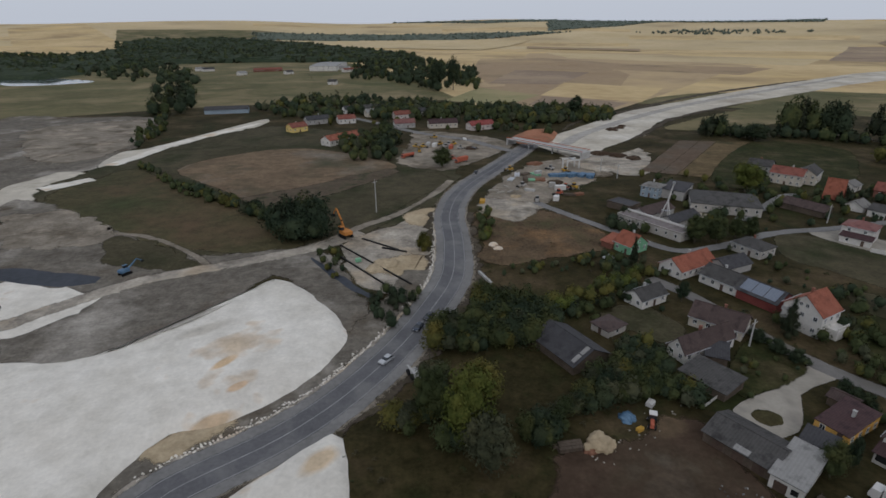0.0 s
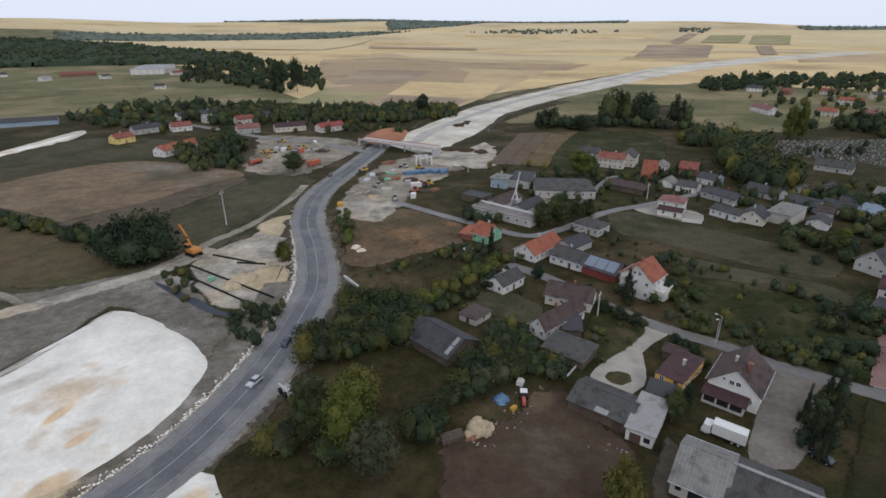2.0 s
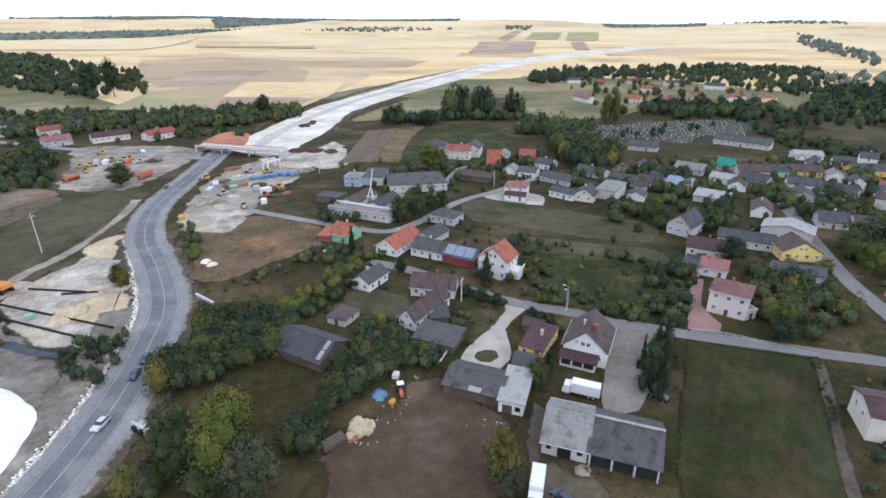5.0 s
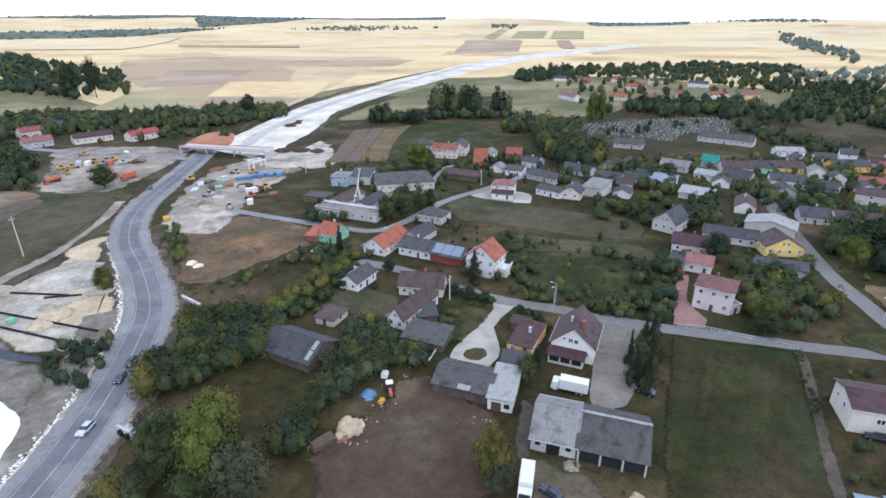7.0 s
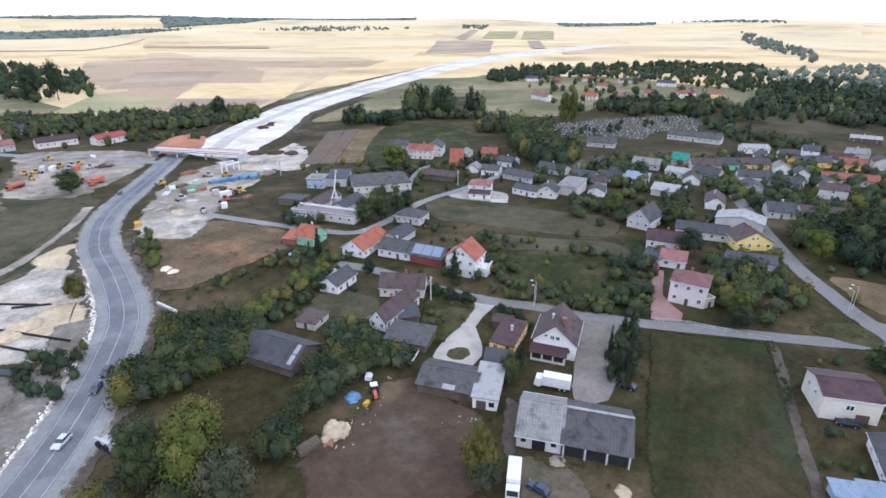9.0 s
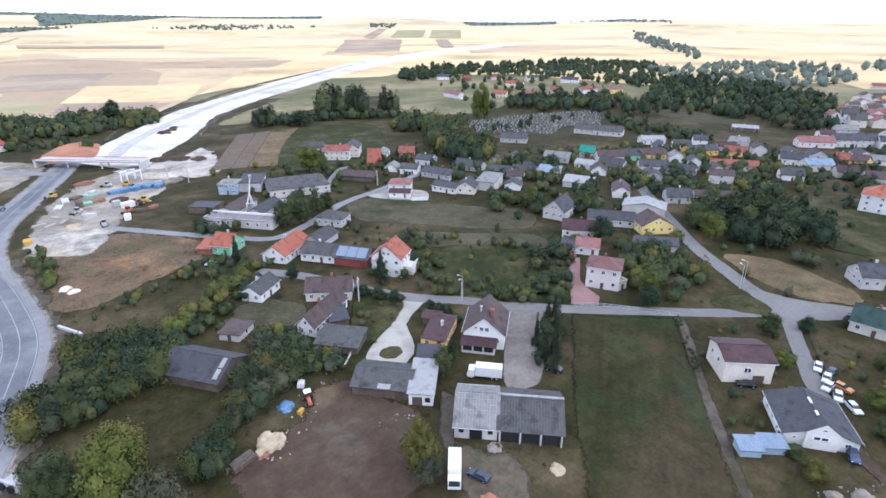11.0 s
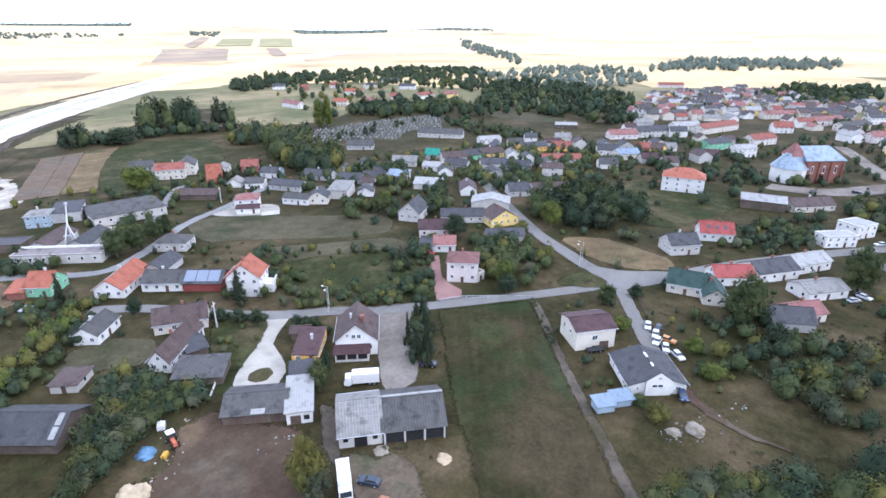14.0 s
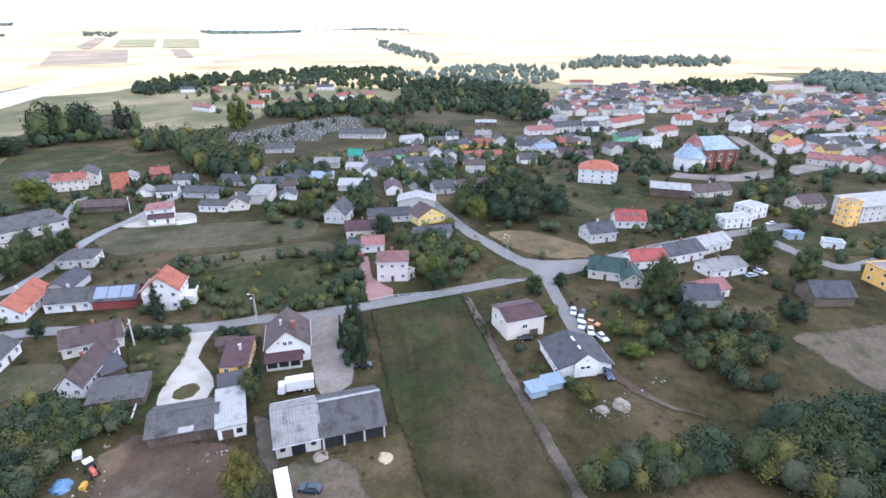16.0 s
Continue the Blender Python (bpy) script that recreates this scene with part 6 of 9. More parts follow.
house(184.5, 279.5, -44, 15.0, 11.5, 5.8, 2.8, "cream", "r_red", near=True, label='cream two-storey house with a dull red roof')
house(196.5, 281.0, -44, 9.5, 15.0, 5.8, 3.0, "cream", "r_grey", ridge='y', near=True, chim=0, label='cream side wing with a grey gabled roof')
house(181.5, 300.5, -40, 12.0, 10.0, 5.4, 2.6, "grey", "r_grey", label='grey house behind the cream house')
house(190.5, 251.2, -44, 7.4, 7.0, 1.2, 8.6, "brick", "r_orange", chim=0, win=0, name='shed', label='narrow shed with a steep bright orange roof')
house(164.6, 231.5, -59, 18.2, 8.0, 2.8, 2.2, "wood", "r_brown", chim=0, win=0, name='barn', label='dark brown barn beside the lane')
house(193.8, 223.2, -58, 9.6, 9.0, 3.2, 2.0, "white", "r_grey")
house(213.8, 231.7, -70, 9.9, 9.0, 3.4, 2.2, "white", "r_slate")
house(218.4, 253.5, -47, 9.6, 10.0, 3.6, 3.0, "brick", "r_red")
house(216.7, 229.4, -30, 4.6, 7.0, 4.0, 1.0, "blue", "r_pale", style='flat', chim=0)
house(199.0, 205.0, -76, 17.8, 9.0, 3.0, 2.2, "grey", "r_slate")
house(182.9, 183.3, -73, 13.1, 8.0, 3.0, 1.8, "white", "r_grey", near=True, label='long low white cottage with a grey roof')
house(189.5, 175.7, -59, 9.5, 11.0, 3.4, 3.0, "cream", "r_slate", ridge='y')
house(202.8, 172.5, -69, 9.8, 14.0, 4.6, 1.4, "pale", "r_pale", style='shed', chim=0, win=0, name='shed', label='pale shed with a bleached sloping roof')
house(224.4, 205.2, -77, 16.8, 10.0, 2.8, 2.4, "grey", "r_slate")
house(226.8, 184.8, -69, 13.5, 9.0, 2.8, 2.4, "grey", "r_slate", chim=0)
house(236.5, 175.1, -69, 13.2, 9.0, 3.0, 2.2, "white", "r_slate")
house(244.7, 164.7, -69, 11.8, 10.0, 3.0, 1.4, "pale", "r_blue", style='shed', chim=0, name='shed', win=0.4)
house(236.9, 140.9, -69, 14.8, 8.0, 3.0, 1.6, "pale", "r_tin", style='shed', chim=0, name='shed', win=0.4)
house(273.3, 157.8, -76, 12.3, 9.0, 3.2, 2.0, "white", "r_tin")
house(300.6, 173.9, -69, 8.7, 10.0, 3.6, 3.2, "pale", "r_jade", label='pale house with a jade green roof')
house(284.3, 147.8, -81, 14.2, 10.0, 3.0, 3.0, "grey", "r_slate")
house(191.0, 122.4, -78, 9.7, 13.0, 4.0, 4.6, "pale", "r_slate", ridge='y', near=True, label='steep-gabled pale house with a slate-grey roof')
house(144.7, 74.7, -67, 10.2, 9.5, 7.2, 2.0, "pink", "r_dull", style='hip', near=True, label='pale pinkish two-storey house with a dull red roof')
house(145.1, 70.3, -14, 3.8, 5.0, 2.8, 0.4, "cream", "r_pale", style='flat', chim=0, name='veranda', win=0.6, label='cream veranda on the side of the pink house')
house(164.9, 92.6, -62, 8.1, 9.0, 3.0, 2.2, "white", "r_rose", near=True, label='white garage house with a reddish roof')
house(162.2, 97.8, -75, 5.9, 9.0, 2.8, 1.8, "white", "r_slate", chim=0, name='garage', win=0.4)
house(177.5, 104.5, -58, 12.3, 11.0, 3.6, 2.4, "pink", "r_maroon", label='pink-walled house with a maroon roof')
house(202.8, 85.6, -40, 13.3, 10.5, 3.6, 3.6, "yellow", "r_brown", ridge='y', near=True, label='yellow house with a dark brown roof')
house(198.3, 101.6, -60, 18.8, 9.0, 3.2, 2.2, "pale", "r_slate", label='long low house with a slate-grey roof')
house(219.9, 97.2, -69, 17.5, 11.0, 4.4, 2.0, "pale", "r_tin", ridge='y', chim=0, name='barn', win=0, label='barn with a gleaming tin roof')
house(185.6, 76.2, -57, 15.2, 7.0, 2.6, 1.8, "grey", "r_slate", chim=0, name='shed', win=0)
cream_house = house(124.6, 27.0, -50, 11.1, 10.0, 5.8, 1.5, "cream", "r_maroon", win=0, chim=0, near=True, label='cream house with a plain maroon roof')
wide_gable = house(113.9, 9.7, -60, 13.6, 13.0, 2.7, 2.3, "white", "r_slate", ridge="y", near=True, win=0, chim=0, label="wide white-gabled house with a dark grey roof")
house(97.2, 16.3, -49, 4.0, 3.2, 1.9, 0.4, "blue", "r_blue", style='shed', chim=0, name='shed', win=0, label='small shed with a pale blue tin roof')
house(101.1, 13.2, -49, 4.3, 3.0, 1.9, 0.4, "blue", "r_blue", style='shed', chim=0, name='shed', win=0, label='small shed with a pale blue tin roof')
house(171.5, 6.4, -88, 11.1, 10.5, 3.2, 3.2, "cream", "r_green", near=True, label='cream house with a dark green roof')
house(168.5, -1.4, -77, 6.8, 12.0, 3.0, 2.6, "cream", "r_green", ridge='y', near=True, label='cream cross wing with a dark green roof')
house(184.8, -5.8, -61, 12.9, 8.0, 3.4, 2.6, "white", "r_bright", label='white house with a bright red metal roof')
house(196.3, -17.4, -47, 16.3, 10.0, 3.6, 2.6, "white", "r_slate", label='white-gabled house with a slate roof')
house(210.4, -28.9, -43, 15.1, 9.0, 3.4, 2.2, "white", "r_tin")
house(187.7, -31.1, -50, 14.7, 9.0, 3.0, 1.8, "white", "r_pale")
house(160.4, -21.7, -70, 11.2, 9.0, 3.0, 2.8, "grey", "r_slate", chim=0, name='barn', win=0)
house(166.9, -25.3, -48, 10.6, 8.0, 3.0, 2.2, "cream", "r_rose")
house(206.0, 12.3, -54, 11.5, 9.5, 4.0, 3.2, "pale", "r_slate", near=True, label='pale blue-grey house with a slate roof')
dormered = house(228.0, 1.2, -73, 12.6, 9.5, 3.4, 3.6, "white", "r_bright", near=True, label='white house with a bright red dormered roof')
house(299.9, 20.7, -86, 20.6, 13.0, 7.8, 4.2, "white", "r_orange", style='hip', near=True, win=0.6, label='tall white house with an orange hipped roof')
house(286.2, -16.7, -88, 18.8, 13.0, 4.2, 1.8, "wood", "r_tin", name='barn', chim=0, win=0, label='long dark barn with a pale tin roof')
house(291.9, -35.5, -53, 21.7, 10.0, 3.2, 2.6, "cream", "r_brown")
house(242.5, -41.5, -57, 13.1, 6.5, 4.4, 0.4, "white", "r_tin", style='flat', chim=0, near=True, label='white flat-roofed modern house')
house(260.0, -50.4, -42, 11.0, 9.0, 5.4, 0.4, "white", "r_tin", style='flat', chim=0, near=True, label='white flat-roofed modern house')
house(284.7, -77.5, -55, 14.0, 10.0, 3.4, 3.0, "cream", "r_brown")
house(262.0, -88.0, -54, 6.5, 6.0, 11, 0.4, "orange", "r_felt", style='flat', chim=0, near=True, label='tall orange stair tower of a school building')
house(280.5, -103.8, -55, 33.2, 14.0, 7.5, 1.2, "pale", "r_tin", style='shed', chim=0, label='pale school block with a light tin roof')
house(175.5, -59.5, -70, 12.4, 9.5, 3.4, 3.2, "wood", "r_slate", chim=0, win=0, name='barn')
house(196.8, -84.6, -61, 14.2, 10.0, 6, 0.4, "orange", "r_felt", style='flat', chim=0, label='orange flat-roofed house beside the lane')
house(234.2, -62.7, -70, 6.0, 4.0, 2.6, 0.4, "blue", "r_blue", style='flat', chim=0, name='kiosk', win=0.5, label='pale blue kiosk on the green')
house(228.1, -74.8, -90, 6.7, 5.0, 2.7, 0.4, "white", "r_blue", style='flat', chim=0, name='kiosk', win=0.5, label='white kiosk with a pale blue roof on the green')

# middle of the town
house(300.7, 158.8, -46, 15.8, 10.0, 3.4, 3, "white", "r_brown", style='gable', group='town houses')
house(312.9, 151.1, -39, 9.9, 10.0, 3.4, 3, "green", "r_slate", style='gable', group='town houses')
house(324.4, 142.8, -42, 15.1, 10.0, 3.4, 3, "yellow", "r_brown", style='gable', group='town houses')
house(303.4, 234.7, -58, 18.7, 10.0, 3.4, 3, "grey", "r_grey", style='gable', group='town houses')
house(276.7, 180.3, -69, 15.2, 10.0, 3.2, 2.6, "pale", "r_pale", style='gable', group='town houses')
house(371.5, 206.4, -73, 35.6, 10.0, 3.8, 3.2, "pale", "r_grey", style='gable', group='town houses')
house(356.4, 125.4, -34, 20.3, 10.0, 3.4, 2.8, "orange", "r_slate", style='gable', group='town houses')
house(370.2, 108.3, -69, 13.0, 10.0, 3.2, 2.8, "orange", "r_red", style='gable', group='town houses')
house(332.3, 97.1, -58, 25.3, 10.0, 3, 2.4, "pale", "r_red", style='gable', group='town houses')
house(300.2, 114.0, -81, 14.8, 10.0, 3, 2.6, "grey", "r_slate", style='gable', group='town houses')
house(248.9, 94.7, -53, 11.0, 10.0, 3.2, 3, "grey", "r_slate", style='gable', group='town houses')
house(263.9, 80.7, -53, 23.4, 10.0, 2.8, 2, "white", "r_brown", style='gable', group='town houses')
house(368.0, 163.2, -45, 16.0, 10.0, 3.4, 2, "white", "r_tin", style='gable', group='town houses')
house(462.1, 131.7, -69, 18.0, 10.0, 3.6, 1.6, "wood", "r_tin", style='gable', group='town houses')
house(369.9, 75.9, -69, 13.9, 10.0, 4, 3, "white", "r_slate", style='gable', group='town houses')
house(363.8, 62.3, -48, 14.9, 10.0, 4, 2.8, "cream", "r_blue", style='gable', group='town houses')
house(437.2, 79.4, -56, 22.3, 10.0, 4, 3, "pink", "r_rose", style='gable', group='town houses')
house(458.1, 61.3, -47, 28.4, 10.0, 5, 3.4, "pale", "r_slate", style='gable', group='town houses')
house(391.2, 46.0, -98, 8.3, 10.0, 4, 3, "orange", "r_brown", style='gable', group='town houses')
house(390.5, 55.0, -69, 7.0, 10.0, 4, 3, "brick", "r_red", style='gable', group='town houses')
house(498.9, 39.6, -47, 24.7, 10.0, 5, 3, "white", "r_tin", style='gable', group='town houses')
house(509.5, 15.5, -30, 49.4, 10.0, 5, 3, "cream", "r_red", style='gable', group='town houses')
house(409.9, -5.4, -47, 15.7, 10.0, 6, 2, "white", "r_tin", style='gable', group='town houses')
house(427.8, 12.3, -38, 21.9, 10.0, 5, 2.6, "green", "r_slate", style='gable', group='town houses')
house(464.1, -16.6, -38, 24.4, 10.0, 5, 3, "pink", "r_red", style='gable', group='town houses')
house(774.0, 17.8, -49, 41.2, 10.0, 4, 0.5, "white", "r_tin", style='flat', group='town houses')
house(639.1, 47.1, -48, 27.1, 10.0, 4, 2.6, "blue", "r_slate", style='gable', group='town houses')
house(697.3, 73.9, -43, 27.0, 10.0, 4, 3, "white", "r_grey", style='gable', group='town houses')
house(907.4, 99.3, -68, 36.2, 10.0, 4, 3, "pink", "r_red", style='gable', group='town houses')
house(428.0, -97.2, -36, 23.9, 10.0, 6, 3, "pink", "r_orange", style='gable', group='town houses')
house(609.3, -155.0, -49, 30.9, 10.0, 5, 3, "cream", "r_rose", style='gable', group='town houses')
house(391.2, -112.9, -112, 22.4, 10.0, 4, 3, "pale", "r_rose", style='gable', group='town houses')
house(431.0, -130.1, -94, 12.9, 10.0, 4, 1.5, "white", "r_pale", style='gable', group='town houses')
house(424.9, -144.6, -81, 15.9, 10.0, 3.5, 2.4, "grey", "r_slate", style='gable', group='town houses')
house(500.6, -147.5, -58, 48.0, 10.0, 3.4, 1, "white", "r_tin", style='gable', group='town houses')
house(469.7, -161.6, -53, 22.1, 10.0, 5, 3, "orange", "r_orange", style='gable', group='town houses')
house(573.7, -87.2, -44, 31.9, 10.0, 5, 3, "cream", "r_grey", style='gable', group='town houses')
house(521.0, -98.5, -48, 23.3, 10.0, 5, 3, "pink", "r_rose", style='gable', group='town houses')
house(597.3, -69.3, -44, 36.2, 10.0, 5, 3, "pink", "r_rose", style='gable', group='town houses')
house(631.6, -114.5, -51, 26.2, 10.0, 6, 2.4, "white", "r_slate", style='gable', group='town houses')
house(937.8, -192.0, -51, 55.3, 10.0, 8, 1, "pink", "r_rose", style='gable', group='town houses')
house(898.2, -218.0, -68, 28.0, 10.0, 8, 1, "cream", "r_rose", style='gable', group='town houses')
house(622.1, -33.5, -55, 34.6, 10.0, 5, 2.6, "cream", "r_rose", style='gable', group='town houses')
house(680.8, -72.0, -69, 32.0, 10.0, 4, 2, "white", "r_slate", style='gable', group='town houses')
house(532.3, -33.1, -69, 15.4, 10.0, 5, 4, "white", "r_red", style='gable', group='town houses')
house(581.3, 449.8, -68, 22.7, 9.0, 5, 3, "white", "r_orange", group='hamlet houses')
house(509.2, 374.7, -25, 13.9, 9.0, 5, 3, "white", "r_rose", group='hamlet houses')
house(486.9, 396.5, -69, 15.1, 9.0, 5, 3, "cream", "r_orange", group='hamlet houses')
house(592.6, 349.7, -10, 27.8, 9.0, 5, 3, "white", "r_red", group='hamlet houses')
house(445.1, 429.2, -103, 30.2, 9.0, 5, 3, "white", "r_rose", group='hamlet houses')
house(593.9, 544.7, -68, 9.7, 9.0, 5, 3, "brick", "r_red", group='hamlet houses')
house(582.1, 582.9, -44, 17.4, 9.0, 5, 3, "white", "r_slate", group='hamlet houses')
house(680.2, 429.1, -68, 23.8, 9.0, 5, 3, "white", "r_slate", group='hamlet houses')
house(751.5, 507.0, -27, 29.9, 9.0, 5, 3, "pale", "r_slate", group='hamlet houses')
house(640.6, 528.1, -68, 15.7, 9.0, 5, 3, "pink", "r_red", group='hamlet houses')
house(615.7, 326.7, -29, 19.4, 9.0, 5, 3, "yellow", "r_rose", group='hamlet houses')
house(666.2, 482.1, -24, 22.8, 9.0, 5, 3, "cream", "r_grey", group='hamlet houses')
house(560.9, 373.2, -68, 10.0, 9.0, 5, 3, "cream", "r_red", group='hamlet houses')

# far village beyond the works
house(-118.6, 441.7, 45, 14.0, 10.0, 4.2, 2.8, "yellow", "r_red", group='far village houses')
house(-74.0, 394.7, 52, 30.7, 10.0, 4.2, 2.8, "white", "r_orange", group='far village houses')
house(-85.3, 483.2, 22, 15.1, 10.0, 4.2, 2.8, "white", "r_red", group='far village houses')
house(-90.8, 543.3, 30, 14.2, 10.0, 4.2, 2.8, "white", "r_slate", group='far village houses')
house(-70.6, 550.7, 18, 22.8, 10.0, 4.2, 2.8, "pale", "r_grey", group='far village houses')
house(-65.5, 521.2, 25, 15.6, 10.0, 4.2, 2.8, "cream", "r_tin", group='far village houses')
house(-37.8, 506.9, 24, 15.4, 10.0, 4.2, 2.8, "pink", "r_red", group='far village houses')
house(0.0, 458.4, 12, 24.1, 10.0, 4.2, 2.8, "cream", "r_maroon", group='far village houses')
house(31.2, 449.1, 27, 21.7, 10.0, 4.2, 2.8, "pink", "r_bright", group='far village houses')
house(-32.4, 459.1, 17, 17.0, 10.0, 4.2, 2.8, "grey", "r_rose", group='far village houses')
house(-16.4, 527.0, 17, 22.4, 10.0, 4.2, 2.8, "grey", "r_slate", group='far village houses')
house(-110.5, 480.5, 33, 20.8, 10.0, 4.2, 2.8, "grey", "r_slate", group='far village houses')
house(-338.4, 1096.0, 29, 53.6, 10.0, 4.2, 2.8, "brick", "r_red", group='far village houses')
house(-479.5, 1119.5, -3, 17.2, 10.0, 4.2, 2.8, "white", "r_tin", group='far village houses')
house(-459.9, 1109.7, 39, 21.5, 10.0, 4.2, 2.8, "white", "r_slate", group='far village houses')
house(-280.8, 1030.3, 53, 15.3, 10.0, 4.2, 2.8, "white", "r_grey", group='far village houses')
house(-359.1, 1010.0, 49, 15.5, 10.0, 4.2, 2.8, "white", "r_tin", group='far village houses')
house(-163.3, 834.2, -3, 12.7, 10.0, 4.2, 2.8, "white", "r_grey", group='far village houses')
house(-174.0, 1085.5, 43, 39.0, 10.0, 4.2, 2.8, "white", "r_red", group='far village houses')
house(-201.2, 1132.8, -4, 32.0, 10.0, 4.2, 2.8, "white", "r_tin", group='far village houses')
house(-233.3, 1169.2, 1, 52.6, 137.6, 9, 1.5, "white", "r_tin", chim=0, name='factory_hall', win=0.4, label='long white factory hall with a pale tin roof')
house(-214.5, 547.7, 14, 41.0, 14.0, 4, 2.5, "blue", "r_slate", chim=0, name='barn', win=0, label='long blue-grey farm hall')

# outskirts of the town
TOWN = [(541, 95), (764, 104), (923, -4), (756, -103), (888, -300), (708, -279), (352, -150), (357, -131), (446, -103), (492, -84), (612, -33), (566, 31)]
rng = random.Random(8)
spots = sorted(free_spots(TOWN, 380, 21, 10.5, 5.0), key=lambda p: math.hypot(*p))
for k, (px, py) in enumerate(spots[:80]):
    house(px, py, rng.choice((-62, -58, 28, 33, 118)), rng.uniform(9, 16), rng.uniform(8, 11), rng.choice((3.2, 3.6, 5.4, 6.0)), rng.uniform(2.2, 3.6),
          rng.choice(("white", "cream", "pink", "pale", "yellow", "white", "cream")), rng.choice(("r_red", "r_rose", "r_grey", "r_slate", "r_rose", "r_tin", "r_brown", "r_pale", "r_grey", "r_slate", "r_brown")),
          win=0.3, group="town houses", skip="left right", chim=k % 2, door=False)
house_rows(spots[80:], 9, "crowded white and cream town houses with red and grey roofs")
MIDTOWN = [(267.3, 182.8), (343.2, 165.1), (417.8, 109.3), (522.7, 70.1), (522.1, -20.5), (408.8, -6.8), (332.9, 43.1), (308.6, 73.7), (252.6, 97.0), (225.6, 129.9)]
for k, (px, py) in enumerate(free_spots(MIDTOWN, 58, 22, 13.0, 5.5)):
    house(px, py, rng.choice((-62, -55, 30, 35)), rng.uniform(8, 15), rng.uniform(7, 10), rng.choice((2.8, 3.2, 3.6, 5.0)), rng.uniform(2.0, 3.2),
          rng.choice(("white", "cream", "pale", "grey", "white", "pale")), rng.choice(("r_grey", "r_slate", "r_slate", "r_brown", "r_slate", "r_brown", "r_maroon", "r_rose", "r_pale", "r_slate")),
          win=0.4, group="town houses", skip="left right", chim=k % 2)
GAP_A = [(202.3, 280.0), (239.6, 256.0), (262.5, 195.5), (234.2, 161.8), (213.9, 155.5), (181.0, 203.1), (182.1, 240.2)]
for k, (px, py) in enumerate(free_spots(GAP_A, 14, 23, 12.0, 4.5)):
    house(px, py, rng.choice((-62, -55, 30, 35)), rng.uniform(6, 11), rng.uniform(5, 8), rng.choice((2.4, 2.8, 3.0)), rng.uniform(1.5, 2.4),
          rng.choice(("pale", "grey", "white", "wood")), rng.choice(("r_grey", "r_slate", "r_brown", "r_pale")), win=0.4, name="outbuilding", group="outbuildings", skip="left right", chim=0)


def pipe(points):
    top = thing("pipeline", "dark steel pipe laid over the works ground", "pipe", Matrix.Identity(4), "pipes on the works ground")
    bm = bmesh.new()
    (x0, y0), (x1, y1) = points
    n = 6
    tube(bm, (x0, y0, 0.4), (x1, y1, 0.4), 0.32, 0.32, 8)
    part("pipe", bm, "black", top)
    for k in range(n + 1):
        x, y = x0 + (x1 - x0) * k / n, y0 + (y1 - y0) * k / n
        flat_part(top, "support", "wood", x - 0.3, x + 0.3, y - 0.3, y + 0.3, 0, 0.25)
    return top


def tractor(x, y, ang):
    top = thing("tractor", "old tractor with a white cab roof in the farmyard", "tractor", pose(x, y, ground_at(x, y) + 0.005, 0, 0, ang))
    bm = bmesh.new()
    box(bm, -1.9, 0.4, -0.4, 0.4, 0.6, 1.4, top=0.9)
    part("body", bm, "machine_red", top)
    cab = flat_part(top, "cab", "glass", 0.3, 1.6, -0.7, 0.7, 1.2, 2.4)
    flat_part(cab, "cab_roof", "whitemetal", 0.2, 1.7, -0.8, 0.8, 2.4, 2.55, "white cab roof")
    wheels(top, [(1.2, -0.9), (1.2, 0.9), (-1.4, -0.7), (-1.4, 0.7)], True)
    return top


def culvert(x, y, ang):
    """A pale headwall with two pipe mouths, solid and black for the shade inside."""
    top = thing("culvert", "pale concrete culvert headwall with black ends for two shaded pipes", "culvert", pose(x, y, 0, 0, 0, ang))
    flat_part(top, "headwall", "concrete", -2.6, 2.6, 0.0, 0.5, 0, 2.0)
    flat_part(top, "apron", "concrete", -2.4, 2.4, 0.5, 2.6, 0, 0.9)
    # solid ends, black to paint the shade in the hollow pipes
    for px in (-1.1, 1.1):
        bm = bmesh.new()
        tube(bm, (px, -0.5, 0.95), (px, 0.02, 0.95), 0.75, 0.75, 14)
        part("pipe_mouth", bm, "black", top)
    return top


# ---- works, bridge, vehicles and small things ----
BRIDGE = (70.1, 361.9, -49, 64.2)
RED_SLOPE = [(50.0, 396.2), (67.3, 435.9), (91.0, 433.2), (74.9, 384.2)]
MAST_AT = (96.7, 221.0)   # height 15.7
CHURCH_AT = (358.6, -41.9)
GRAVES = [(339.1, 314.4), (412.6, 298.4), (482.6, 266.4), (415.4, 230.7), (380.2, 243.4), (345.1, 232.0), (332.9, 264.0), (304.4, 267.0), (306.7, 283.9)]
power_pole(-30.3, 232.8, 15.1, 40)
excavator(-39.1, 201.7, 130, "machine_orange", "orange tracked excavator with its boom raised", size=1.5)
excavator(-109.1, 167.2, 60, "tarp", "blue tracked excavator on the graded earth", reach=0.6)
# cars on the main road
car(-14.4, 114.3, 53, "car_silver", "silver estate car on the main road", "cars on the road")
car(-4.2, 136.1, 61, "car_black", "black car on the main road", "cars on the road")
car(19.0, 302.2, 72, "car_black", "dark car on the main road near the bridge", "cars on the road")
car(-7.0, 130.1, 65, "car_navy", "dark blue car on the main road", "cars on the road")
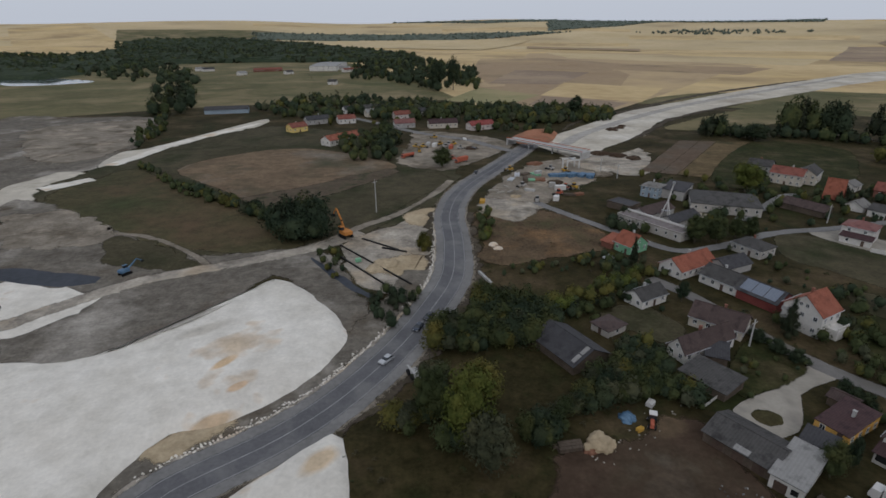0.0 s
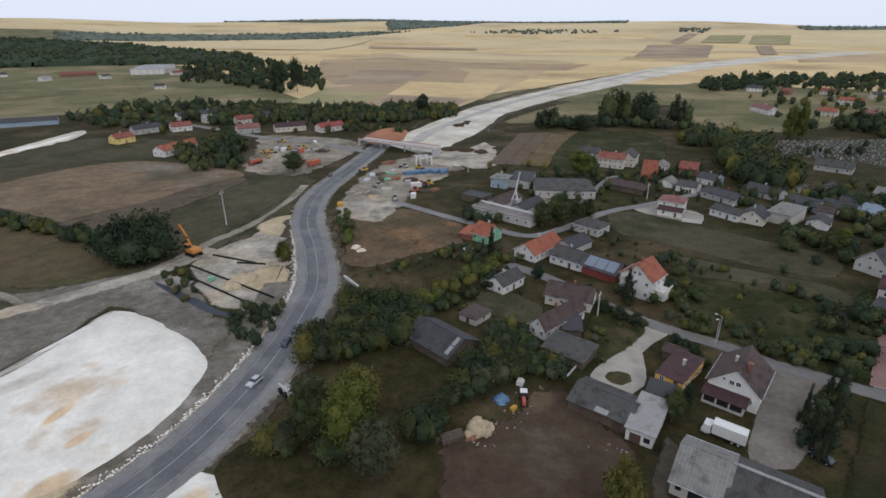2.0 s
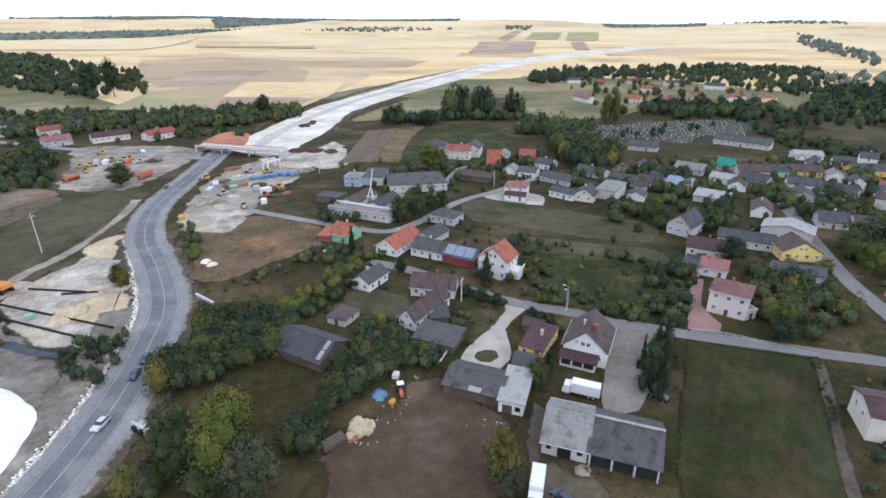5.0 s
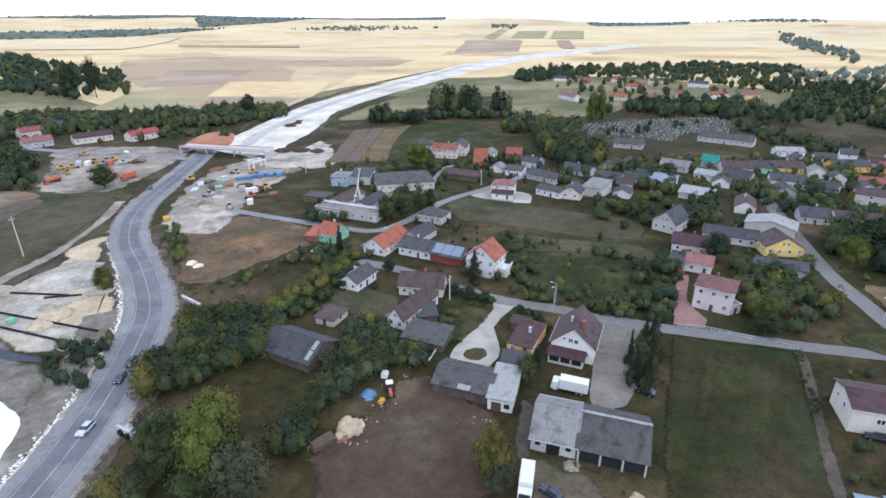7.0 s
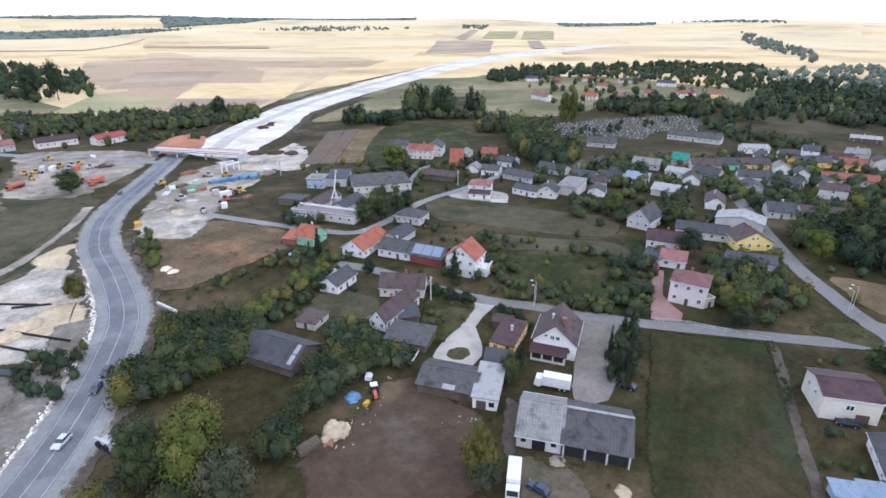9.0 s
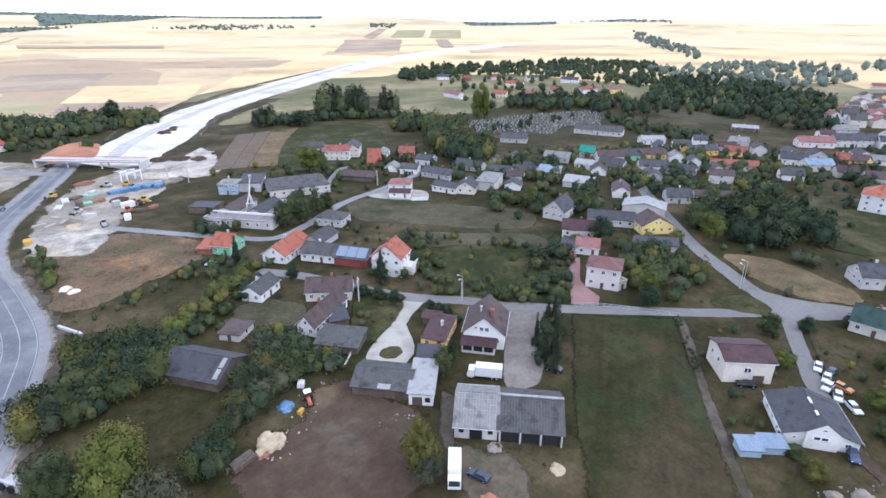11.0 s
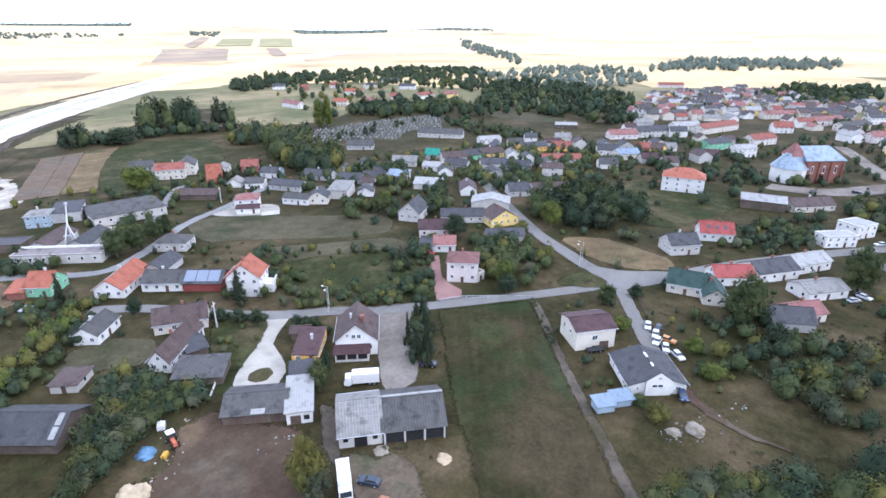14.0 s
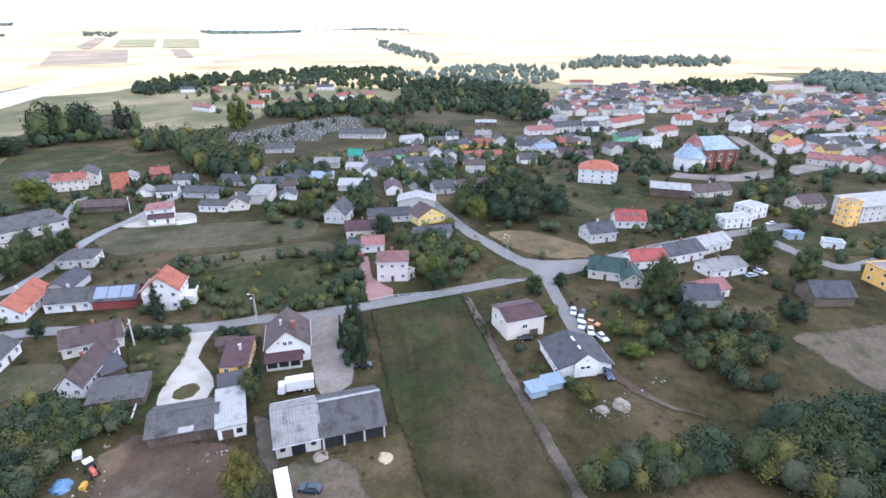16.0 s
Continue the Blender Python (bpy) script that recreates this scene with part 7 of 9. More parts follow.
# lorries and cars in the yards
lorry(78.8, 68.9, -54, 8.2, "whitemetal", "whitemetal", "white box lorry parked beside the gabled house")
lorry(51.7, 53.0, 43, 7.5, "whitemetal", "whitemetal", "white box lorry parked on the barn forecourt")
car(54.5, 49.4, -76, "car_navy", "dark blue car parked on the barn forecourt")
car(92.8, 58.7, -76, "car_black", "black car parked under the conifers")
car(119.4, 23.4, -54, "car_black", "black car parked before the cream house")
car(139.2, 13.2, 8, "car_white", "white car parked beside the lane", "cars beside the lane")
car(138.9, 10.4, -8, "car_navy", "dark blue car parked beside the lane", "cars beside the lane")
car(135.4, 10.6, 5, "car_white", "white car parked beside the lane", "cars beside the lane")
car(133.9, 7.2, 75, "car_orange", "orange car parked beside the lane", "cars beside the lane")
car(131.8, 9.6, -6, "car_white", "white car parked beside the lane", "cars beside the lane")
car(129.4, 7.2, 12, "car_white", "white car parked beside the lane", "cars beside the lane")
car(127.1, 3.9, 40, "car_white", "white estate car parked beside the lane", "cars beside the lane")
car(109.8, 1.0, 20, "car_blue", "blue car parked before the white-gabled house")
car(60.2, 178.7, 16, "car_silver", "silver car parked beside the green house")
car(249.8, -57.5, -55, "car_white", "white car parked beside the road")
car(156.6, 94.4, 60, "car_red", "red car on the red drive")
car(193.3, -42.9, 165, "car_black", "car parked in the town", "cars in the town")
car(190.8, -44.3, 55, "car_white", "car parked in the town", "cars in the town")
car(186.6, -41.0, 130, "car_silver", "car parked in the town", "cars in the town")
car(325.6, -40.1, 166, "car_black", "car parked in the town", "cars in the town")
car(336.2, -60.8, 95, "car_navy", "car parked in the town", "cars in the town")
car(353.0, -83.0, 24, "car_white", "car parked in the town", "cars in the town")
car(352.2, -88.7, 164, "car_black", "car parked in the town", "cars in the town")
# works yards
lorry(-22.5, 343.8, 43, 9.5, "machine_red", "machine_red", "red tanker lorry on the works yard", tank=True)
lorry(11.8, 329.9, 43, 9.5, "machine_red", "machine_red", "red lorry beside the works yard tree", tank=False)
loader(-18.6, 374.0, 345, "machine", "yellow digger on the works yard")
loader(-15.7, 359.9, 95, "machine", "yellow loader on the works yard")
loader(-1.8, 382.9, 230, "machine", "yellow loader among the site vehicles")
loader(7.8, 382.8, 200, "machine", "yellow roller among the site vehicles")
loader(63.7, 269.7, 320, "machine_red", "orange machine on the works yard")
loader(68.4, 270.7, 125, "machine", "yellow machine on the works yard")
loader(39.3, 308.8, 168, "machine", "yellow loader beside the stacks")
loader(58.1, 259.4, 210, "machine_red", "red loader on the works yard")
container(19.0, 246.6, 80, "machine", 4, "yellow steel skip beside the road", h=1.6)
container(55.0, 249.6, 70, "whitemetal", 3, "small white site cabin on gravel", h=2.5)
container(-10.2, 380.8, 85, "concrete", 6, "grey steel site container on gravel", h=2.5)
container(-5.6, 378.2, 70, "whitemetal", 5, "white steel site container on gravel", h=2.5)
container(5.9, 371.7, 80, "machine_red", 6, "red steel site container on gravel", h=2.5)
stack(63.4, 295.2, 0, "tarp", 7, 4, 1.6, "blue formwork panels stacked on the works yard")
stack(68.1, 295.2, 17, "tarp", 7, 4, 1.8, "blue formwork panels stacked on the works yard")
stack(73.1, 295.2, 34, "tarp", 7, 4, 2.0, "blue formwork panels stacked on the works yard")
stack(78.5, 294.9, 51, "tarp", 7, 4, 1.6, "blue formwork panels stacked on the works yard")
stack(82.6, 292.6, 68, "tarp", 7, 4, 1.8, "blue formwork panels stacked on the works yard")
stack(26.4, 266.8, 0, "paving", 5, 1.6, 0.7, "pale pipes and beams stacked on gravel")
stack(29.6, 263.0, 29, "paving", 5, 1.6, 0.7, "pale pipes and beams stacked on gravel")
stack(34.5, 264.3, 58, "paving", 5, 1.6, 0.7, "pale pipes and beams stacked on gravel")
stack(38.4, 268.4, 87, "paving", 5, 1.6, 0.7, "pale pipes and beams stacked on gravel")
stack(33.4, 273.3, 116, "paving", 5, 1.6, 0.7, "pale pipes and beams stacked on gravel")
stack(47.3, 286.2, 0, "green", 6, 3, 0.9, "building material stacked on the works yard")
stack(47.0, 299.1, 41, "wood", 6, 3, 0.9, "building material stacked on the works yard")
stack(42.3, 297.8, 82, "steel", 6, 3, 0.9, "building material stacked on the works yard")
stack(52.8, 298.4, 123, "green", 6, 3, 0.9, "building material stacked on the works yard")
stack(63.5, 258.5, 164, "wood", 6, 3, 0.9, "building material stacked on the works yard")
stack(68.0, 259.3, 205, "redsoil", 6, 3, 0.9, "building material stacked on the works yard")
stack(37.8, 288.0, 246, "steel", 6, 3, 0.9, "building material stacked on the works yard")
YARD_A = [(27.1, 247.3), (45.2, 289.9), (69.9, 317.6), (87.3, 307.7), (61.8, 262.8), (44.8, 237.3)]
YARD_B = [(-20.0, 368.5), (-17.2, 423.8), (20.0, 411.0), (25.1, 359.1), (7.3, 326.9)]
rng = random.Random(15)
for poly, count, seed in ((YARD_A, 9, 81), (YARD_B, 10, 82)):
    for x, y in scatter(poly, count, seed, 5.0):
        pick = rng.random()
        if pick < 0.35:
            stack(x, y, rng.uniform(0, 180), rng.choice(("wood", "steel", "concrete", "grey", "whitemetal", "wood")), rng.uniform(2.5, 6), rng.uniform(1.2, 2.6), rng.uniform(0.5, 1.4), "odd building material piled on the works yard", rows=2)
        elif pick < 0.6:
            loader(x, y, rng.uniform(0, 360), rng.choice(("machine", "machine_red", "grey", "grey")), "small machine parked on the works yard")
        elif pick < 0.8:
            car(x, y, rng.uniform(0, 180), rng.choice(("car_white", "car_silver", "car_black", "car_red")), "car parked on the works yard", "cars on the works yard")
        else:
            container(x, y, rng.uniform(0, 180), rng.choice(("grey", "whitemetal", "concrete", "wood")), rng.uniform(2.5, 6), "small site container on the works yard")
for hx, hy, hr, hh in ((138, 441, 6, 1.6), (146, 449, 5, 1.4), (152, 459, 4, 1.2), (104, 352, 7, 2.0), (114, 346, 6, 1.8), (122, 338, 5, 1.5)):
    heap(hx, hy, hr, hh, "mud", "dark spoil heap on the motorway works", "spoil_mound")
heap(53.5, 287.7, 4, 1.1, "redsoil", "loose earth heap on the works yard", "earth_mound")
heap(60.8, 281.1, 5, 1.4, "mud", "loose earth heap on the works yard", "earth_mound")
heap(42.1, 273.9, 4, 1.1, "gravel", "loose earth heap on the works yard", "earth_mound")
heap(56.9, 325.0, 5, 1.4, "redsoil", "loose earth heap on the works yard", "earth_mound")
heap(91.0, 298.0, 6, 1.7, "gravel", "loose earth heap on the works yard", "earth_mound")
heap(36.1, 256.3, 3, 0.8, "sand", "loose earth heap on the works yard", "earth_mound")
heap(-2.6, 358.6, 4, 1.1, "gravel", "loose earth heap on the works yard", "earth_mound")
heap(19.8, 370.7, 5, 1.4, "mud", "loose earth heap on the works yard", "earth_mound")
# pipes and trenches on the works ground
pipe([(-39.6, 192.2), (-10.5, 158.1)])
pipe([(-38.6, 182.2), (-14.8, 152.6)])
pipe([(-32.1, 199.2), (-16.8, 187.3)])
pipe([(-23.1, 189.4), (-13.7, 185.5)])
container(-30.5, 176.9, 30, "green", 2.0, "small green generator on the works ground", h=1.4, w=1.2, name="generator")
heap(-23.2, 170.8, 4.5, 0.9, "sand", "low yellow sand heap on the works ground", "sand_mound")
heap(-20.5, 175.1, 5, 0.7, "sand", "low yellow sand heap on the works ground", "sand_mound")
# farmyard clutter
heap(31.4, 85.0, 3.4, 1.7, "sand", "pale yellow sand heap in the farmyard", "sand_mound")
heap(29.2, 83.0, 1.5, 0.7, "redsoil", "dark reddish soil heap in the farmyard", "soil_mound")
heap(99.2, -2.5, 2.2, 1.5, "gravel", "grey rubble heap behind the house", "rubble_mound")
heap(96.3, 1.4, 1.5, 0.9, "gravel", "pale stone heap behind the house", "stone_mound")
heap(66.7, 40.1, 1.6, 0.2, "sand", "low spread of yellow sand beside the barn", "sand_mound")
heap(50.7, 44.0, 3.0, 0.5, "redclay", "orange clay heap on the forecourt", "soil_mound")
heap(62.7, 52.4, 1.6, 0.5, "gravel", "pale rubble heap before the barn", "rubble_mound")
heap(19.4, 192.6, 2.0, 1.0, "chalk", "white chalk heap on the waste ground", "chalk_mound")
heap(21.0, 188.6, 1.8, 0.8, "chalk", "white chalk heap on the waste ground", "chalk_mound")
heap(39.5, 92.8, 2.1, 1.1, "tarp", "old machine heaped under a blue tarpaulin", "tarpaulin", "tarpaulin")
stack(24.9, 83.9, 10, "wood", 5, 2.5, 1.0, "old timber trailer beside the sand heap", "trailer")
tractor(44.0, 90.6, 70)
stack(46.1, 97.2, 50, "whitemetal", 2, 1.6, 1.0, "white tank in the farmyard", "tank")
stack(40.9, 88.9, 30, "machine", 1.6, 1.0, 0.8, "small rusty yellow trailer in the farmyard", "cart")
RUBBISH = [(26.3, 80.9), (36.3, 86.7), (43.6, 96.2), (55.2, 97.5), (44.4, 86.4), (32.8, 79.0)]
RUBBISH_2 = [(95.7, 4.9), (107.5, -5.8), (119.2, -13.1), (109.1, -13.5), (88.7, -0.3)]
RUBBISH_3 = [(53.3, 77.1), (59.6, 69.5), (55.5, 66.1), (49.4, 73.3)]
culvert(-7.8, 107.7, -62)
house(88.3, 96.4, -55, 5.0, 4.2, 2.3, 0.9, "wood", "r_brown", chim=0, win=0, name="summerhouse", label="small timber summerhouse beside the drive")
top = thing("barrier", "pale concrete barrier beside the main road", "barrier", pose(14.1, 162.4, 0, 0, 0, -69))
for k in range(3):
    flat_part(top, "block", "concrete", -4.97 + k * 3.31, -4.97 + k * 3.31 + 3.19, -0.35, 0.35, 0, 0.9)
# lamps and fences
street_lamp(102.3, 98.5, 200)
street_lamp(176.0, 41.9, 100)
street_lamp(171.7, 41.6, 60)
street_lamp(103.5, 99.1, 120)
power_pole(164.2, 215.9, 8.0, 30)
power_pole(96.8, 290.3, 8.0, 30)
power_pole(80.4, 120.5, 8.0, 30)
power_pole(91.7, 305.3, 8.0, 30)
fence([(157.2, 19.1), (137.8, 11.3), (128.8, 7.9)], 1.4, "wood", "dark garden fence along the lane")
fence([(124.0, 72.5), (130.2, 66.2), (140.4, 47.9)], 1.2, "steel", "grey wire fence along the village road")
fence([(68.9, 104.6), (57.6, 96.1)], 0.9, "whitemetal", "white plank fence beside the shed", solid=True)
fence([(159.1, 183.8), (164.9, 178.6)], 1.6, "white", "low white garden wall on the terrace", solid=True)


# ---- the new bridge over the main road ----
bx, by, ba, bl = BRIDGE
top = thing("bridge", "new concrete road bridge with red and white rails over the road", "bridge", pose(bx, by, 0, 0, 0, ba))
flat_part(top, "deck", "concrete", -bl / 2, bl / 2, -4.5, 4.5, 3.9, 4.4)
for s in (-1, 1):
    rail = flat_part(top, "parapet", "concrete", -bl / 2, bl / 2, s * 4.5 - 0.25, s * 4.5 + 0.25, 4.4, 4.65)
    bm = bmesh.new()
    for k in range(int(bl / 2) + 1):
        box(bm, -bl / 2 + k * 2, -bl / 2 + k * 2 + 0.12, s * 4.5 - 0.06, s * 4.5 + 0.06, 4.65, 5.4)
    box(bm, -bl / 2, bl / 2, s * 4.5 - 0.08, s * 4.5 + 0.08, 5.2, 5.5)
    part("railing", bm, "machine_red", rail, "red painted railing")
for px in (-bl * 0.2, bl * 0.12):
    for py in (-3.0, 3.0):
        bm = bmesh.new()
        tube(bm, (px, py, 0), (px, py, 3.9), 0.45, 0.45, 12)
        part("pier", bm, "concrete", top)
for px in (-bl / 2 + 0.6, bl / 2 - 0.6):
    flat_part(top, "abutment", "concrete", px - 0.6, px + 0.6, -4.6, 4.6, 0, 3.9)
mound("bridge_ramp", RED_SLOPE, 2.6, 7.0, "redclay", "reddish earth ramp of the new bridge", rough=0.15)
# gantry frame over the works
top = thing("gantry", "white steel gantry frame on the works yard", "gantry", pose(76.3, 314.0, 0, 0, 0, 20))
for gx in (-4, 4):
    for gy in (-2.5, 2.5):
        flat_part(top, "leg", "whitemetal", gx - 0.3, gx + 0.3, gy - 0.3, gy + 0.3, 0, 5.0)
for gy in (-2.5, 2.5):
    flat_part(top, "beam", "whitemetal", -4.4, 4.4, gy - 0.35, gy + 0.35, 5.0, 5.6)
flat_part(top, "crossbeam", "steel", -0.4, 0.4, -2.5, 2.5, 5.6, 6.1)
# leaning white mast on its A-frame beside the workshop
top = thing("loading_mast", "white steel loading mast on splayed legs", "mast", pose(MAST_AT[0], MAST_AT[1], 0, 0, 0, -30))
for fx, fy in ((-2.4, 0), (2.4, 0), (0.6, 3)):
    bm = bmesh.new()
    tube(bm, (fx, fy, 0), (0.2, 0, 9), 0.3, 0.22, 8)
    part("leg", bm, "whitemetal", top)
bm = bmesh.new()
tube(bm, (0.2, 0, 8.6), (1.4, 0, 16.5), 0.34, 0.22, 8)
part("mast_tube", bm, "whitemetal", top)
flat_part(top, "mast_head", "steel", 0.9, 2.0, -0.4, 0.4, 16.3, 17.2)
flat_part(top, "walkway", "steel", -2.0, 2.0, -0.5, 0.5, 4.2, 4.35)

# ---- roof lights, solar panels, doors on the near barns ----
for k in range(3):
    on_roof(solar_barn, "solar_panel", "solar", -0.95 + k * 0.62, -0.37 + k * 0.62, 0.1, 0.92, 0.22, "pale blue solar panel")
for k in range(2):
    on_roof(dark_barn, "roof_light", "r_tin", 0.78, 0.93, 0.1 + k * 0.45, 0.5 + k * 0.45, 0.17, "white roof light")
for k in range(7):
    on_roof(pale_barn, "seam", "r_tin", -0.92 + 0.3 * k, -0.9 + 0.3 * k, 0.02, 0.97, 0.17)
for k in range(4):
    on_roof(pale_barn, "batten", "r_tin", -0.97, 0.97, 0.46 + k * 0.16, 0.475 + k * 0.16, 0.18)
l, d, h, r, o = DIM[gabled.name]
for px, pz, w, wh in ((-0.6, 5.6, 1.1, 1.25), (0.75, 5.6, 1.1, 1.25), (-2.2, 5.9, 0.7, 0.6), (3.6, 2.4, 0.9, 1.2)):
    put_window(gabled, pose(0, 0, 0, 0, 0, 270) @ pose(px, -l - 0.012, pz), w, wh, True)
for px in (-3.2, 0.2, 3.4):
    put_window(gabled, pose(px, -d - 0.012, 2.2), 1.1, 1.25, True)
for nm, mat, cx, cy, cw, top_z in (("chimney", "brick", -2.6, -1.7, 0.45, r + 0.5), ("vent", "concrete", -1.0, 1.4, 0.25, r + 0.2)):
    bm = bmesh.new()
    box(bm, cx - cw, cx + cw, cy - cw, cy + cw, h + r * (1 - abs(cy) / d) - 0.4, h + top_z)
    box(bm, cx - cw - 0.08, cx + cw + 0.08, cy - cw - 0.08, cy + cw + 0.08, h + top_z, h + top_z + 0.12)
    part(nm, bm, mat, gabled, "red brick chimney" if nm == "chimney" else "grey roof vent")
l, d, h, r, o = DIM[porch.name]
# porch front is solid: black panels paint the shade of its open side
for k in range(3):
    flat_part(porch, "opening", "black", -l + 0.35 + k * 2.72, -l + 2.65 + k * 2.72, -d - 0.03, -d + 0.1, 0.75, h - 0.25, "black panel for the shaded inside of the porch")
l, d, h, r, o = DIM[white_shed.name]
flat_part(white_shed, "gate", "door", -1.9, 0.3, -d - 0.05, -d + 0.1, 0.02, 2.2, "dark plank gate")
# black panel on the wall paints the shade within a window hole
flat_part(white_shed, "opening", "black", 0.9, 2.1, -d - 0.03, -d + 0.1, 0.9, 2.1, "black panel for a shaded window hole")
for k in range(3):
    on_roof(dormered, "skylight", "glass", -0.6 + 0.5 * k, -0.4 + 0.5 * k, 0.4, 0.65, 0.2, "roof window")
l, d, h, r, o = DIM[open_barn.name]
for k in range(4):
    flat_part(open_barn, "post", "concrete", -l + 0.2 + k * (2 * l - 0.6) / 3, -l + 0.5 + k * (2 * l - 0.6) / 3, -d - 0.42, -d - 0.12, 0, h - 0.2)
# bays are not cut out: black panels paint the shade inside the barn
for k in range(3):
    flat_part(open_barn, "bay_opening", "black", -l + 0.7 + k * (2 * l - 0.6) / 3, -l + (k + 1) * (2 * l - 0.6) / 3, -d - 0.03, -d + 0.1, 0.05, h - 0.5, "black panel for the shaded inside of a bay")
flat_part(open_barn, "ridge_cap", "r_tin", -l - 0.4, l + 0.4, -0.35, 0.35, h + r + 0.1, h + r + 0.3, "pale sheet-metal ridge capping")
l, d, h, r, o = DIM[pale_barn.name]
# gateway and windows: black sheets on a solid wall paint the shade inside
flat_part(pale_barn, "gate", "black", -1.3, 1.3, -d - 0.05, -d + 0.1, 0.02, 2.5, "black panel for the shaded gateway")
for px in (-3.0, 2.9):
    flat_part(pale_barn, "opening", "black", px - 0.5, px + 0.5, -d - 0.03, -d + 0.1, 1.45, 2.3, "square black panel for a shaded window hole")
l, d, h, r, o = DIM[cream_house.name]
put_window(cream_house, pose(-0.3, -d - 0.012, 3.5), 1.7, 1.4, True)
for px in (-2.4, 1.2):
    put_window(cream_house, pose(0, 0, 0, 0, 0, 270) @ pose(px, -l - 0.012, 3.9), 1.1, 1.3, True)
flat_part(cream_house, "garage_door", "door", 1.2, 3.8, -d - 0.04, -d + 0.1, 0.02, 2.1, "dark garage door")
l, d, h, r, o = DIM[farm_shed.name]
for k in range(3):
    flat_part(farm_shed, "gate", "door", -l * 0.7 + k * l * 0.6, -l * 0.7 + k * l * 0.6 + 2.2, -d - 0.05, -d + 0.1, 0.02, 2.3, "dark plank gate")
on_roof(farm_shed, "roof_patch", "r_tin", -0.1, 0.35, -0.05, 0.2, 0.17, "bright tin roof patch")
l, d, h, r, o = DIM[tall_white.name]
for z in (2.5, 5.0):
    slab_ob = flat_part(tall_white, "balcony", "white", -l - 1.1, -l, 1.2, d - 0.2, z - 0.15, z, "white balcony slab")
    bm = bmesh.new()
    box(bm, -l - 1.1, -l - 1.02, 1.2, d - 0.2, z, z + 0.95)
    part("balustrade", bm, "concrete", slab_ob)
slab_ob = flat_part(tall_white, "terrace", "white", -l * 0.3, l * 0.9, -d - 3.0, -d, 0.0, 2.9, "white raised terrace")
for k in range(6):
    bm = bmesh.new()
    box(bm, -l * 0.3 + k * l * 0.22, -l * 0.3 + k * l * 0.22 + 0.3, -d - 3.0, -d - 2.7, 2.9, 3.9)
    part("post", bm, "white", slab_ob)
bm = bmesh.new()
box(bm, -l * 0.3, l * 0.9, -d - 2.95, -d - 2.75, 3.55, 3.75)
part("handrail", bm, "white", slab_ob)
# raised white gable over the middle of the wide house's front
l, d, h, r, o = DIM[wide_gable.name]
bm = bmesh.new()
prof = [(-3.0, 0.02), (3.0, 0.02), (3.0, h + 1.35), (0, h + r + 1.2), (-3.0, h + 1.35)]
ends = [[bm.verts.new((x, y, z)) for y, z in prof] for x in (-l - 0.55, -l + 2.6)]
bm.faces.new(ends[0])
bm.faces.new(ends[1][::-1])
for i in range(5):
    bm.faces.new((ends[0][i], ends[0][(i + 1) % 5], ends[1][(i + 1) % 5], ends[1][i]))
bmesh.ops.recalc_face_normals(bm, faces=bm.faces)
front_gable = part("front_gable", bm, "white", wide_gable, "raised white front gable")
for s in (1, -1):
    bm = bmesh.new()
    slab(bm, (-l - 0.6, -3.15, h + 1.36), (-l + 2.7, -3.15, h + 1.36), (-l + 2.7, 0, h + r + 1.32), (-l - 0.6, 0, h + r + 1.32), 0.08)
    if s < 0:
        for v in bm.verts:
            v.co.y = -v.co.y
        bmesh.ops.reverse_faces(bm, faces=bm.faces)
    part("gable_roof", bm, "r_slate", front_gable)
for px, pz, w, wh, out in ((-0.3, 2.7, 3.0, 0.8, 0.562), (0.0, 4.75, 0.9, 0.4, 0.562), (4.9, 1.6, 1.2, 1.0, 0.012), (-4.7, 1.8, 0.5, 0.5, 0.012)):
    put_window(wide_gable, pose(0, 0, 0, 0, 0, 270) @ pose(px, -l - out, pz), w, wh, True)
for px in (-3.6, 0.0, 3.6):
    put_window(wide_gable, pose(0, 0, 0, 0, 0, 180) @ pose(px, -d - 0.012, 1.5), 1.0, 1.1, True)
flat_part(wide_gable, "ridge_light", "whitemetal", -l + 3.4, -l + 5.2, -0.25, 0.25, h + r + 0.14, h + r + 0.3, "pale ridge capping")
flat_part(wide_gable, "ridge_light", "whitemetal", -l + 7.6, -l + 9.6, -0.25, 0.25, h + r + 0.14, h + r + 0.3, "pale ridge capping")


# ---- church ----
cx, cy = CHURCH_AT
church = thing("church", "red-brick church with a pale metal roof and a white rounded chancel", "church", pose(cx, cy, 0, 0, 0, -58))
bm = bmesh.new()
box(bm, -11, 11, -8, 8, 0, 13)
part("nave_wall", bm, "brick", church)
bm = bmesh.new()
eave = [bm.verts.new(p) for p in ((-11.6, -8.8, 12.8), (11.8, -8.8, 12.8), (11.8, 8.8, 12.8), (-11.6, 8.8, 12.8))]
under = [bm.verts.new(v.co - Vector((0, 0, 0.35))) for v in eave]
crest = [bm.verts.new((-11.6, 0, 19.5)), bm.verts.new((6.0, 0, 19.5))]
for f in ((eave[0], eave[1], crest[1], crest[0]), (eave[1], eave[2], crest[1]), (eave[2], eave[3], crest[0], crest[1]), (eave[3], eave[0], crest[0])):
    bm.faces.new(f)
bm.faces.new(under[::-1])
for k in range(4):
    bm.faces.new((under[k], under[(k + 1) % 4], eave[(k + 1) % 4], eave[k]))
bmesh.ops.recalc_face_normals(bm, faces=bm.faces)
part("nave_roof", bm, "r_zinc", church)
